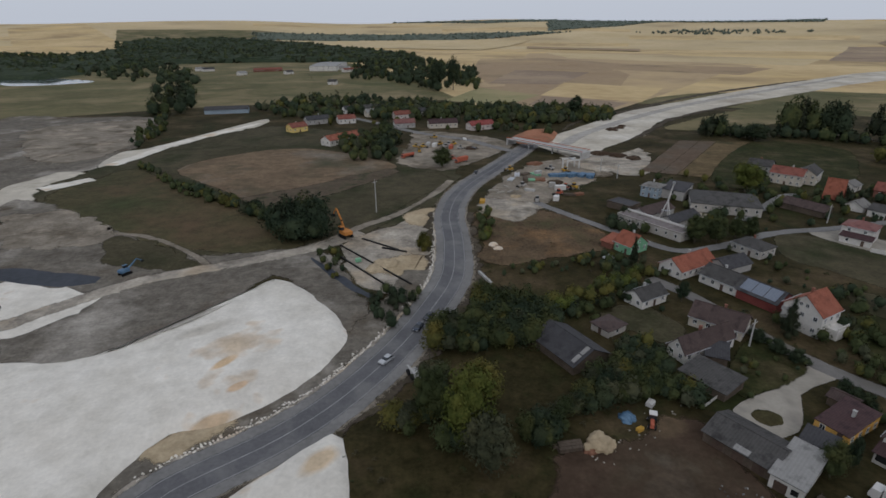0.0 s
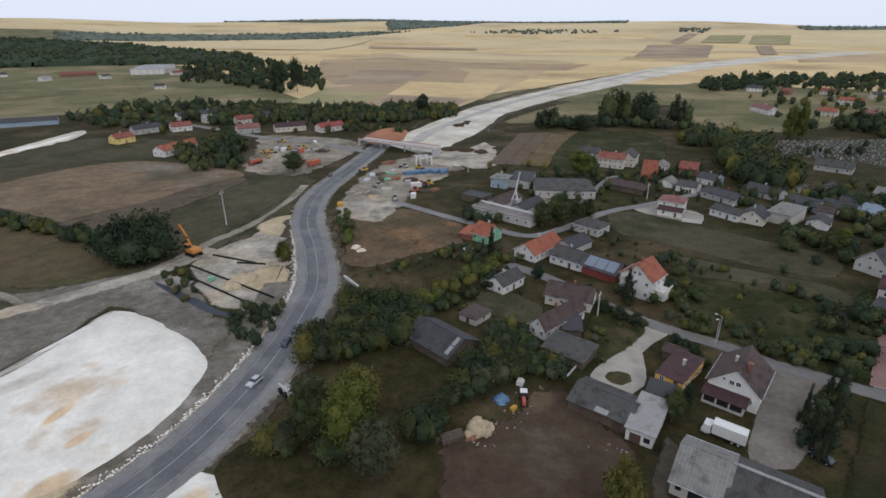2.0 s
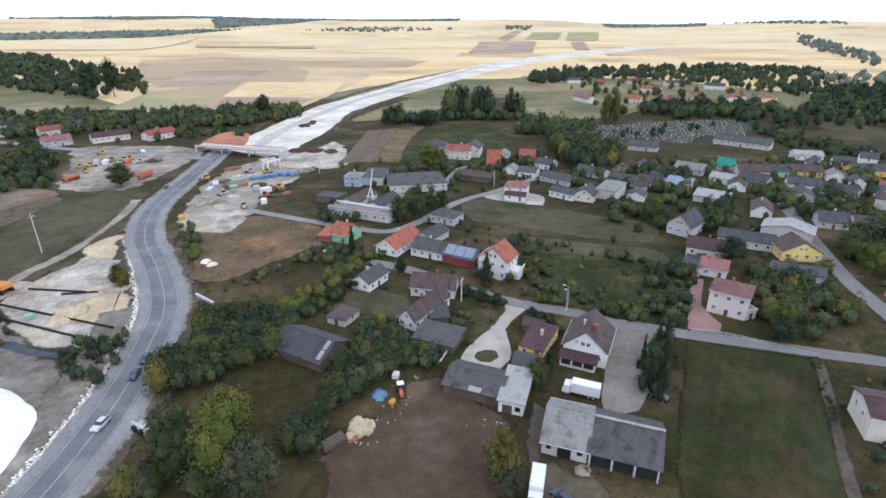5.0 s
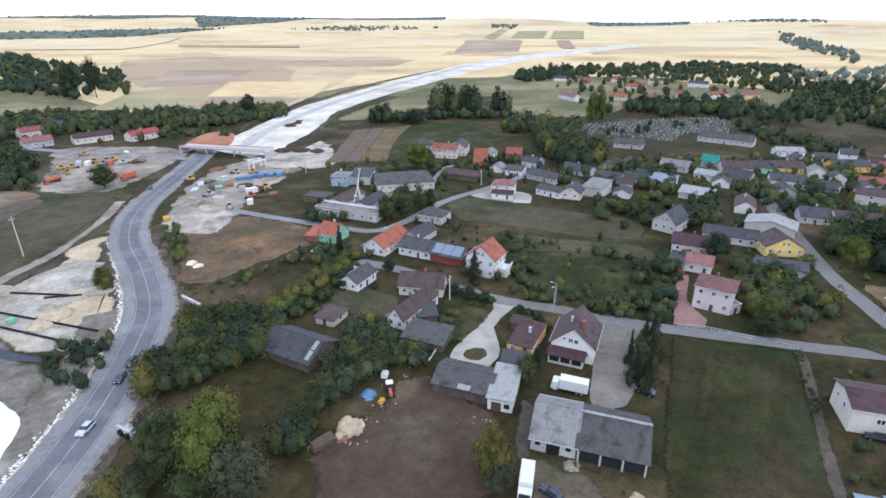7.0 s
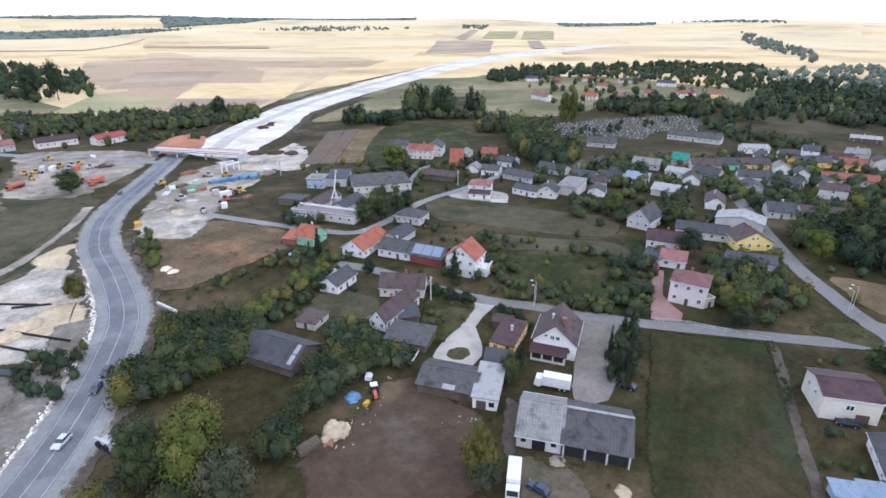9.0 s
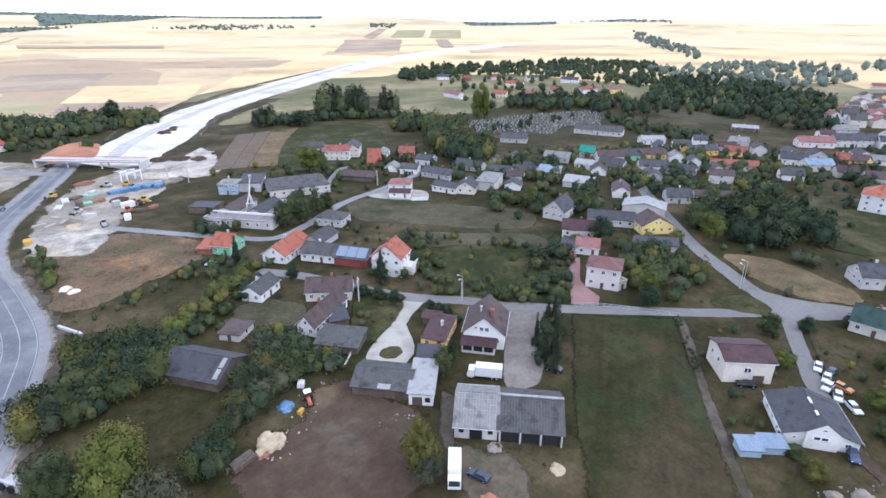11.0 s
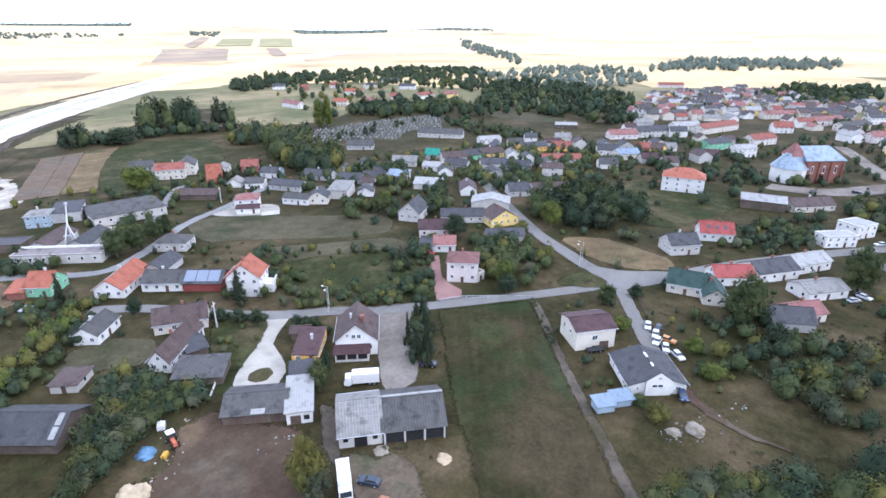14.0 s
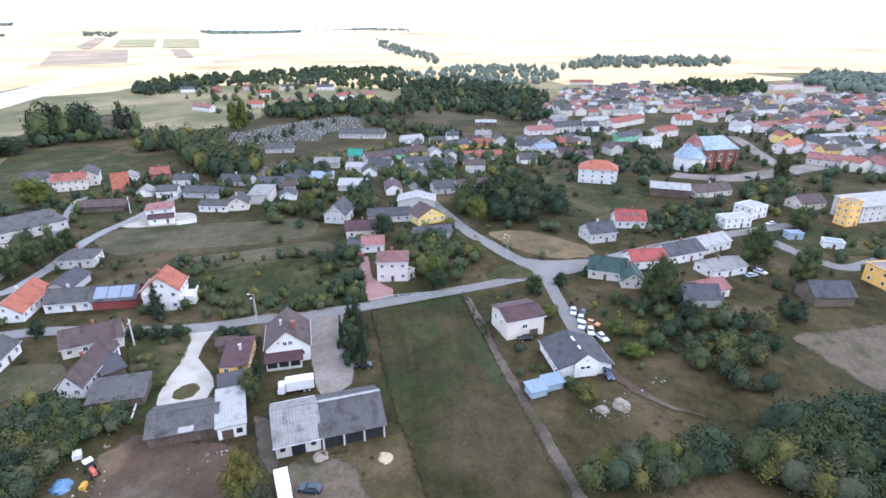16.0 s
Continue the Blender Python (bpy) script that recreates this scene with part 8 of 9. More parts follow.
for k in range(4):
    for s in (-1, 1):
        flat_part(church, "buttress", "brick", -10.4 + k * 6.8, -9.6 + k * 6.8, s * 8.5 - 0.5, s * 8.5 + 0.5, 0, 11.5)
        if k < 3:
            put_window(church, pose(-6.8 + k * 6.8, s * 8.03, 7.6, 0, 0, 0 if s < 0 else 180), 1.3, 4.2, False)
bm = bmesh.new()
tube(bm, (-15, -1, 0), (-15, -1, 8), 9.2, 9.2, 20)
part("chancel_wall", bm, "white", church)
bm = bmesh.new()
tube(bm, (-15, -1, 8), (-15, -1, 15.5), 9.9, 3.2, 20)
part("chancel_roof", bm, "r_zinc", church)
bm = bmesh.new()
box(bm, -17, -10.5, -5, 5, 0, 14.5)
part("chapel_wall", bm, "white", church)
bm = bmesh.new()
box(bm, -17.5, -10, -5.5, 5.5, 14.5, 21.5, top=0.05)
part("chapel_roof", bm, "r_rose", church)
# ---- cemetery: rows of slabs and headstones ----
rng = random.Random(12)
V, F = [], []


def block(x, y, z0, a, l, w_, h):
    ca, sa = math.cos(a), math.sin(a)
    i = len(V)
    for z in (z0, z0 + h):
        for dx, dy in ((-l / 2, -w_ / 2), (l / 2, -w_ / 2), (l / 2, w_ / 2), (-l / 2, w_ / 2)):
            V.append((x + dx * ca - dy * sa, y + dx * sa + dy * ca, z))
    for f in ((0, 1, 2, 3), (7, 6, 5, 4), (0, 4, 5, 1), (1, 5, 6, 2), (2, 6, 7, 3), (3, 7, 4, 0)):
        F.append([i + k for k in f])


for gx, gy in scatter(GRAVES, 1000, 33, 2.8):
    a = 0.5 + rng.choice((0, math.pi / 2)) * 0 + rng.uniform(-0.05, 0.05)
    block(gx, gy, 0.0, a, rng.uniform(1.5, 2.0), rng.uniform(0.7, 1.3), rng.uniform(0.2, 0.45))
    block(gx + math.cos(a), gy + math.sin(a), 0.0, a, 0.25, rng.uniform(0.5, 0.9), rng.uniform(0.8, 1.4))
me = bpy.data.meshes.new("graves")
me.from_pydata(V, [], F)
me.materials.append(M["stone"])
tagged(new("graves", me), "crowded grey grave slabs and headstones of the cemetery", "graves", kind="stuff")
patch("cemetery_ground", GRAVES, "fallow", "dry gravelly ground of the cemetery")

# ---- loose rubbish in the yards ----
for n, (poly, count) in enumerate(((RUBBISH, 26), (RUBBISH_2, 40), (RUBBISH_3, 16))):
    rng = random.Random(70 + n)
    V, F = [], []
    for x, y in scatter(poly, count, 50 + n):
        block(x, y, ground_at(x, y), rng.uniform(0, 3), rng.uniform(0.12, 0.55) ** 1.0, rng.uniform(0.1, 0.35), rng.uniform(0.06, 0.25))
    me = bpy.data.meshes.new("rubbish")
    me.from_pydata(V, [], F)
    me.materials.append(M["stone" if n else "paving"])
    tagged(new("rubbish", me), "scattered pale rubbish and rubble on the ground", "rubbish", kind="stuff")

# broken chalk along the road's edge
rng = random.Random(77)
V, F = [], []
edge = spline(MAIN_ROAD[:8], 0.7)
for k in range(1, len(edge) - 1):
    t = (edge[k + 1] - edge[k - 1]).normalized()
    if noise.noise(edge[k] * 0.11) < -0.22:
        continue
    for _ in range(rng.choice((1, 2, 3))):
        q = edge[k] + Vector((-t.y, t.x, 0)) * (7.3 + abs(rng.gauss(0, 0.75)))
        block(q.x, q.y, ground_at(q.x, q.y), rng.uniform(0, 3), rng.uniform(0.2, 0.8), rng.uniform(0.15, 0.5), rng.uniform(0.06, 0.25))
for n in range(0, len(V), 8):
    for j in range(4, 8):
        c = [sum(v[a] for v in V[n:n + 8]) / 8 for a in (0, 1)]
        V[n + j] = (c[0] + (V[n + j][0] - c[0]) * rng.uniform(0.3, 0.9), c[1] + (V[n + j][1] - c[1]) * rng.uniform(0.3, 0.9), V[n + j][2] * rng.uniform(0.75, 1.1))
me = bpy.data.meshes.new("chalk_rubble")
me.from_pydata(V, [], F)
me.materials.append(M["chalk"])
tagged(new("chalk_rubble", me), "broken white chalk lumps along the main road", "rubble", kind="stuff")

# ---- weeds: low tufts on the rough ground ----
rng = random.Random(41)
V, F, slots = [], [], []
core, _, tris, sprays, _ = CLUMPS[4, 0]
verts = [(x * 1.2, y * 1.2, z) for x, y, z in sprays]
faces = [(i, i + 1, i + 2, i + 3) for i in range(0, len(sprays), 4)]
tones = ["lawn", "leaf_grey", "leaf", "dryweed", "fallow"]
for k in range(3400):
    far = 45 + 300 * rng.random()
    az = radians(rng.uniform(-25, 112))
    x, y = far * math.sin(az), far * math.cos(az)
    soil = soil_at(x, y)
    if soil not in ("meadow", "lawn", "dryweed") or any((x - q[0]) ** 2 + (y - q[1]) ** 2 < q[2] ** 2 for q in SITES):
        continue
    if noise.noise(Vector((x * 0.05, y * 0.05, 9))) < -0.1:
        continue
    h = rng.uniform(0.25, 0.85)
    w_ = h * rng.uniform(1.0, 2.6)
    i, g = len(V), ground_at(x, y)
    a = rng.uniform(0, 6)
    V += [(x + (p * math.cos(a) - q * math.sin(a)) * w_, y + (p * math.sin(a) + q * math.cos(a)) * w_, g + z * h) for p, q, z in verts]
    F += [[i + j for j in f] for f in faces]
    slots += [3 if soil == "dryweed" and rng.random() < 0.7 else rng.choice((0, 0, 0, 0, 2, 4, 4))] * len(faces)
me = bpy.data.meshes.new("weeds")
me.from_pydata(V, [], F)
for t in tones:
    me.materials.append(M[t])
me.polygons.foreach_set("material_index", slots)
tagged(new("weeds", me), "low weed tufts over the rough grass", "weeds", kind="stuff")



# ---- woods, thickets and trees ----
FOREST = [(-1391, 2454), (-1353, 2620), (-986, 2775), (-574, 2565), (-309, 2167), (-84, 1711), (-50, 1220), (-210, 1357), (-416, 1383), (-600, 1332), (-783, 1359)]
canopy(FOREST, 11, "leaf_dark", "closed dark canopy of the wood behind the far village")
woodland(FOREST, 1500, 11, 17, "leaf_dark", "dark woodland behind the far village", 1, aspect=1.5)
FOREST_EDGE = [(-780, 917), (-1288, 1535), (-1113, 1690), (-1302, 2324), (-1090, 2440), (-605, 1337), (-672, 1150), (-642, 918)]
canopy(FOREST_EDGE, 9, "leaf_dark", "dark canopy of the wood beyond the pond")
woodland(FOREST_EDGE, 260, 9, 14, "leaf_dark", "dark wood beyond the pond", 58, aspect=1.4)
BELTS = (([(-1026, 3137), (723, 3163), (222, 2828), (-903, 2740)], 500, "dark wood belt across the stubble"), ([(712, 3925), (1670, 4233), (1109, 3585), (574, 3202)], 260, "distant wood on the golden hills"),
         ([(-381, 4535), (311, 4093), (1670, 4233), (2505, 3798), (2166, 3282), (1611, 4086), (291, 3854), (-375, 4425)], 260, "distant wood along the skyline"),
         ([(983, 3138), (1473, 3189), (1801, 2756), (1321, 2862)], 120, "loose trees on the golden hills"), ([(2180, 2790), (2304, 2688), (2092, 2490), (2035, 2603)], 50, "small copse on the golden hills"),
         ([(2920, 2716), (3777, 2537), (3402, 2281), (2683, 2449)], 160, "distant wood on the golden hills"), ([(3776, 2539), (3900, 2000), (3778, 1643), (3497, 1518), (3600, 2000)], 120, "distant wood along the skyline"))
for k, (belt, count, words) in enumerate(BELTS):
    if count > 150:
        canopy(belt, 8, "leaf_hazed", words + ", closed canopy")
    woodland(belt, count, 9, 15, "leaf_hazed", words, 60 + k, aspect=1.4)
woodland([(2859, 1452), (2760, 1329), (2226, 948), (1652, 626), (1289, 489), (1630, 703), (2377, 1182)], 110, 12, 20, "leaf_hazed", "tree-lined avenue through the stubble", 57, aspect=1.2)
house(2219, 1050, -40, 40, 14, 8, 4, "white", "r_rose", win=0.5, name="farmhouse", label="white farmhouse beside the far avenue")
woodland([(-174.5, 1226.1), (-158.7, 1732.2), (-63.5, 1506.1), (68.6, 1096.4), (47.0, 743.2), (-2.0, 711.9), (-68.9, 824.9), (-151.1, 922.6)], 260, 9, 17, "leaf_dark", "dark trees round the far factory", 2)
woodland([(-40, 603), (11, 572), (71, 515), (112, 454), (104, 405), (54, 423), (7, 438), (-32, 465), (-110, 470), (-110, 560)], 90, 4, 9, "leaf", "garden trees round the far village houses", 90, free=0.5)
woodland([(-77.3, 524.0), (-49.5, 582.1), (10.1, 571.6), (101.4, 556.4), (168.9, 542.5), (149.3, 484.4), (85.7, 465.2), (9.0, 511.1), (-63.6, 499.9)], 260, 6, 12, "leaf", "green trees behind the far village", 3)
woodland([(-193.6, 565.7), (-153.4, 675.4), (-103.6, 583.8), (-93.2, 491.1), (-136.6, 501.9)], 90, 6, 11, "leaf", "garden trees of the far village", 4)
woodland([(-868.3, 1108.3), (-1433.6, 1851.0), (-1142.1, 1823.8), (-663.1, 1380.3), (-347.5, 837.5), (-427.2, 824.3), (-752.9, 1101.5)], 380, 9, 16, "leaf_dark", "dark wood behind the pond", 5, aspect=1.3)
woodland([(-280.6, 530.0), (-372.7, 726.6), (-326.1, 724.8), (-239.0, 528.8)], 26, 14, 20, "leaf_dark", "tall dark trees by the meadow", 6)
woodland([(-188.2, 330.4), (-136.9, 278.1), (-96.9, 249.4), (-97.1, 242.3), (-132.8, 262.3), (-182.4, 315.9)], 46, 2.5, 5, "leaf", "hedge between the fields", 7, category='hedge', name='hedge')
woodland([(-218.9, 363.8), (-263.5, 495.8), (-264.0, 529.6), (-225.7, 438.3), (-215.1, 378.6)], 40, 4, 8, "leaf", "bushes along the meadow edge", 8)
woodland([(-60.7, 196.1), (-48.8, 196.3), (-51.1, 214.6), (-56, 226), (-66.9, 221.4), (-71.5, 209.9)], 30, 8, 15, "leaf_dark", "dark thicket beside the earth track", 9, gap=3.0)
woodland([(-66.9, 223.4), (-89, 240), (-125, 266), (-121, 254), (-94, 236), (-71.5, 211.9)], 44, 3.5, 7, "leaf", "overgrown hedge between the fields", 91, category="hedge", name="hedge")
woodland([(-47.2, 184.3), (-39.7, 189.8), (-34.1, 169.1), (-36.4, 160.2)], 14, 2, 4, "leaf", "scrub beside the works ground", 10)
woodland([(-22.7, 148.1), (-15.4, 155.0), (-7.1, 153.7), (-9.9, 139.1), (-14.9, 129.6), (-20.6, 137.5)], 26, 2.5, 5, "leaf_dark", "scrub along the road verge", 11)
woodland([(-58.4, 335.6), (-75.1, 389.4), (-63.2, 422.1), (-36.7, 421.4), (-26.6, 351.1), (-33.3, 335.1)], 42, 6, 10, "leaf", "leafy trees beside the works yard", 12)
woodland([(-194.8, 1269.7), (-111.9, 1599.7), (64.7, 1055.1), (40.4, 820.3), (-67.6, 844.2), (-160.3, 1018.9)], 200, 9, 15, "leaf_dark", "dark trees round the far hamlet", 13)
woodland([(-157.9, 605.7), (-99.6, 661.0), (34.4, 575.0), (129.5, 521.4), (122.2, 471.0), (28.7, 491.8), (-76.5, 524.9)], 150, 6, 11, "leaf_dark", "trees behind the far village", 14)
woodland([(212, 412), (232, 424), (262, 424), (300, 392), (322, 378), (318, 368), (262, 402), (225, 402)], 30, 7, 11, "leaf_dark", "tree row behind the striped field", 15, gap=4.0)
woodland([(196, 418), (206, 430), (218, 422), (210, 408)], 6, 13, 17, "leaf_dark", "round dark trees at the end of the tree row", 88, gap=5.0, aspect=0.85)
woodland([(266, 420), (276, 430), (306, 408), (300, 396)], 9, 23, 30, "leaf_dark", "tall dark trees behind the striped field", 16, gap=6.5, aspect=0.74)
woodland([(308, 392), (314, 400), (326, 388), (321, 380)], 4, 21, 26, "leaf_dark", "tall dark trees behind the striped field", 17, gap=5.0, aspect=0.68)
woodland([(250.8, 310.1), (270.7, 307.7), (257.6, 275.1), (225.2, 227.4), (230.6, 213.4), (246.5, 206.0), (268.1, 240.9), (310.3, 292.4), (303.7, 308.9), (309.5, 337.4), (276.1, 340.0)], 54, 9, 17, "leaf", "mixed village trees behind the barns", 18, gap=6.0, aspect=0.85)
woodland([(236, 262), (262, 250), (268, 232), (246, 206), (228, 216)], 12, 14, 20, "leaf", "tall full trees behind the barns", 89, gap=7.0, aspect=0.75)
woodland([(560, 668), (736, 762), (844, 723), (1048, 654), (1118, 505), (948, 426), (862, 536), (699, 597), (598, 618), (503, 585)], 260, 9, 14, "leaf_dark", "tree belt behind the hamlet", 85, aspect=1.3, free=1.0)
woodland([(542, 560), (669, 571), (832, 516), (779, 398), (630, 338), (550, 357), (472, 370), (423, 402)], 70, 6, 12, "leaf", "garden trees between the hamlet houses", 86, free=1.0)
woodland([(475, 358), (550, 357), (592, 317), (540, 260), (492, 266), (456, 317)], 46, 9, 14, "leaf_dark", "dark trees between hamlet and cemetery", 87, free=0.0)
woodland([(547.9, 648.0), (648.6, 726.5), (692.8, 668.9), (610.2, 592.0), (521.1, 589.6)], 60, 7, 12, "leaf_dark", "trees round the hamlet", 19)
woodland([(671.1, 670.7), (830.4, 561.7), (1042.7, 486.4), (912.4, 361.1), (678.9, 319.2), (703.4, 402.0), (719.8, 550.3), (613.1, 584.8)], 170, 8, 13, "leaf_dark", "trees round the hamlet", 20)
woodland([(404.1, 347.8), (439.4, 356.1), (522.8, 344.3), (512.2, 282.2), (525.3, 248.7), (798.8, 354.8), (873.6, 305.7), (718.3, 127.0), (549.0, 73.8), (490.7, 96.3), (531.2, 174.8), (469.5, 247.2), (429.7, 310.1)], 420, 9, 15, "leaf_dark", "dark wood along the valley", 21)
woodland([(443.6, 245.7), (468.9, 228.7), (417.9, 168.1), (408.0, 134.8), (382.0, 135.5), (388.5, 185.8)], 60, 4, 8, "leaf_dark", "hedge trees below the cemetery", 22)
woodland([(948.0, 442.9), (1242.2, 391.8), (1309.2, 233.8), (1003.6, 138.4), (772.9, 185.4), (812.1, 322.0)], 220, 9, 15, "leaf_hazed", "green wood behind the town, haze in its leaf colour", 23)
woodland([(1225.8, 182.0), (1756.4, 144.8), (1849.5, -232.5), (1488.7, -189.8), (1338.9, 59.1)], 150, 14, 22, "leaf_hazed", "distant wood behind the golden field", 24)
woodland([(773.3, -11.7), (982.7, -46.9), (1012.6, -174.3), (769.5, -137.3), (740.5, -63.8)], 110, 9, 15, "leaf_dark", "dark trees behind the town", 25)
woodland([(975.2, -206.7), (1253.7, -299.0), (1226.4, -406.3), (1114.4, -426.1), (908.1, -351.4), (884.8, -255.7)], 160, 12, 20, "leaf_hazed", "distant trees behind the town", 26)
woodland([(239.9, 86.3), (252.8, 66.2), (265.1, 33.5), (227.5, 30.6), (212.8, 48.1), (207.1, 69.7)], 52, 8, 12.5, "leaf_dark", "dark spreading trees beside the road", 28)
woodland([(17.0, 235.8), (22.5, 236.2), (20.5, 208.4), (16.0, 190.2), (14.3, 206.0)], 26, 2.0, 4.5, "leaf_yellow", "yellowing bushes on the waste ground", 78)
woodland([(-48.6, 395.2), (-48.7, 438.4), (-35.1, 429.4), (-31.6, 384.0), (-36.0, 351.4), (-45.5, 351.3)], 22, 8, 12, "leaf_dark", "tall trees beside the works yard", 79)
woodland([(26.4, 140.8), (44.8, 152.4), (63.0, 163.3), (63.3, 156.6), (46.6, 146.8), (29.1, 135.7)], 30, 3.6, 5.8, "leaf_yellow", "yellowing hedge through the thicket", 82, gap=1.5)
woodland([(325.3, 283.9), (386.7, 280.7), (448.9, 260.5), (419.9, 244.4), (366.9, 256.3), (317.5, 267.5)], 14, 4, 7, "leaf_dark", "trees among the graves", 83)
woodland([(-2.8, 119.9), (-0.3, 128.8), (8.2, 132.6), (11.4, 143.9), (21.8, 145.3), (31.1, 137.1), (32.8, 129.1), (22.0, 123.4), (13.8, 118.1), (6.0, 114.5)], 64, 4, 8.5, "leaf", "thick green scrub and young trees along the road", 29, gap=1.8)
woodland([(34.7, 138.0), (47.7, 144.9), (65.9, 155.2), (65.7, 150.2), (50.1, 141.4), (38.1, 135.3)], 22, 3, 4.6, "leaf_dark", "dark hedge beside the garden plots", 30, gap=1.5)
woodland([(19.3, 169.9), (44.6, 174.5), (55.2, 183.7), (54.3, 176.8), (44.1, 167.6), (21.0, 162.8)], 18, 1.8, 3.6, "leaf", "low bushes along the edge of the waste ground", 92, gap=2.0)
woodland([(15.7, 88.4), (28.7, 95.9), (36.5, 107.0), (44.3, 111.3), (51.0, 106.6), (52.3, 101.8), (45.0, 98.7), (37.1, 96.9), (26.3, 89.3), (19.2, 83.7)], 84, 3.5, 6.5, "leaf", "dense bushes between the farm plots", 31)
woodland([(11.1, 146.4), (24.8, 139.7), (27.0, 130.3), (24.5, 121.4), (15.4, 121.7), (5.9, 128.5)], 34, 5, 9.5, "leaf", "tangled trees below the road", 32, gap=2.0)
woodland([(-6.4, 106.8), (0.8, 111.1), (6.6, 103.5), (2.7, 81.2), (-13.1, 90.2)], 24, 4, 7.5, "leaf", "olive bushes below the road", 33)
woodland([(97.8, 117.2), (115.5, 108.4), (126.5, 86.5), (126.8, 76.0), (122.6, 73.5), (106.7, 96.3), (97.4, 111.3)], 60, 2, 4.5, "leaf", "hedge along the village road", 34, category='hedge', name='hedge')
woodland([(121.9, 154.4), (143.3, 132.5), (157.2, 106.9), (156.5, 93.7), (132.0, 79.1), (130.3, 81.3), (150.2, 102.2), (138.0, 127.9), (118.7, 144.5)], 34, 1.8, 3.6, "leaf", "loose orchard bushes", 35)
woodland([(121.2, 141.2), (117.6, 120.6), (105.7, 114.6), (104.3, 123.5)], 16, 3, 6, "leaf", "garden bushes beside the tall white house", 36)
woodland([(74.5, 2.3), (83.0, -6.5), (90.4, -20.2), (86.0, -21.3), (78.1, -11.6), (71.8, 0.1)], 18, 5.5, 8.5, "leaf", "broad green trees at the field corner", 37, gap=2.6, aspect=1.05)
woodland([(86.6, -22.9), (96.7, -35.3), (101.5, -46.2), (107.3, -66.9), (78.4, -58.9), (82.8, -39.5), (85.2, -33.0)], 46, 6, 9.5, "leaf", "olive-green copse at the field corner", 38, gap=2.6, aspect=1.05)
woodland([(97, -31), (103, -37), (108, -47), (114, -62), (104, -66), (100, -49)], 20, 7.5, 11, "leaf_dark", "tall dark trees of the field copse", 39, gap=3.0, aspect=1.0)
woodland([(142.2, -0.5), (148.6, -17.8), (152.9, -39.2), (131.7, -39.7), (115.1, -34.4), (114.2, -26.0), (123.2, -16.6), (127.6, -5.6)], 62, 3, 7, "leaf", "overgrown garden scrub", 39)
woodland([(147.1, 1.4), (171.6, -13.5), (151.5, -25.6), (164.8, -51.6), (156.9, -50.0), (146.5, -31.0), (146.8, -13.0)], 40, 3, 7, "leaf_dark", "garden trees behind the barns", 40)
woodland([(173.0, 86.8), (189.8, 79.0), (178.2, 55.7), (159.4, 45.8), (146.6, 54.0), (138.7, 63.0), (154.9, 71.9)], 50, 4, 8, "leaf", "garden trees beside the pale two-storey house", 41)
woodland([(156.9, 112.9), (168.3, 99.4), (125.2, 76.5), (119.4, 81.2), (127.2, 94.1)], 34, 3, 6, "leaf_dark", "garden thicket beside the red drive", 42)
woodland([(191.5, 162.5), (207.6, 145.0), (186.6, 128.8), (171.6, 127.7), (175.6, 147.6)], 22, 4, 7, "leaf", "bushes behind the mown field", 43)
woodland([(220.9, 136.9), (243.9, 136.2), (209.2, 115.2), (195.3, 116.7)], 16, 5, 9, "leaf_dark", "trees between the barns", 44)
woodland([(120.6, 210.4), (140.4, 231.3), (127.6, 226.7), (112.2, 216.7), (103.7, 209.6), (106.5, 202.1)], 14, 4, 8, "leaf", "bushes beside the lane", 45)
woodland([(67.5, 211.6), (78.5, 227.5), (89.2, 226.3), (82.2, 203.2), (74.6, 203.5)], 14, 4, 7, "leaf_dark", "bushes before the workshop", 46)
woodland([(80.5, 137.9), (95.9, 134.1), (132.7, 155.5), (132.6, 142.0), (112.1, 130.2), (109.0, 112.5), (96.5, 111.0)], 26, 2.5, 5, "leaf", "gardens round the white cottages", 47)
woodland([(48.7, 183.1), (65.3, 180.0), (76.6, 173.7), (74.5, 159.7), (63.0, 163.4), (45.7, 173.2)], 26, 2.5, 5, "leaf", "garden hedge below the green house", 48)
woodland([(361.7, 47.2), (396.9, 35.9), (343.8, 23.3), (333.1, 9.0), (371.5, -3.5), (342.9, -17.0), (320.8, 2.0), (323.3, 34.9)], 30, 5, 9, "leaf_dark", "trees round the tall white house", 49)
woodland([(228.0, -3.3), (264.8, -20.5), (272.5, -41.0), (236.9, -37.4), (214.1, -14.4)], 40, 4, 7, "leaf_dark", "garden trees along the road", 50)
woodland([(290.3, -48.1), (325.2, -79.9), (291.3, -78.2), (270.2, -60.0)], 22, 5, 8, "leaf", "trees below the square", 51)
woodland([(335.2, -16.8), (346.6, -26.7), (361.4, -65.8), (351.8, -64.4), (333.2, -23.0)], 10, 3, 6, "leaf_dark", "clipped trees round the church", 52)
woodland([(570.1, -81.1), (712.5, -166.5), (811.8, -276.0), (531.9, -188.0), (542.2, -139.3)], 60, 5, 9, "leaf", "street trees of the town", 53)
woodland([(297.9, 144.2), (266.8, 109.0), (306.2, 80.1), (323.3, 77.2), (295.0, 70.4), (254.7, 91.4), (262.3, 120.9)], 26, 4, 7, "leaf", "back-garden trees of the town", 54)
woodland(TOWN, 420, 4, 9, "leaf", "garden trees between the town houses", 68)
woodland([(217.1, 207.3), (262.5, 195.5), (343.2, 165.1), (397.5, 95.1), (336.1, 43.5), (241.9, 80.9), (249.2, 121.9), (215.9, 150.2)], 230, 3.5, 8, "leaf", "garden trees between the village houses", 69)
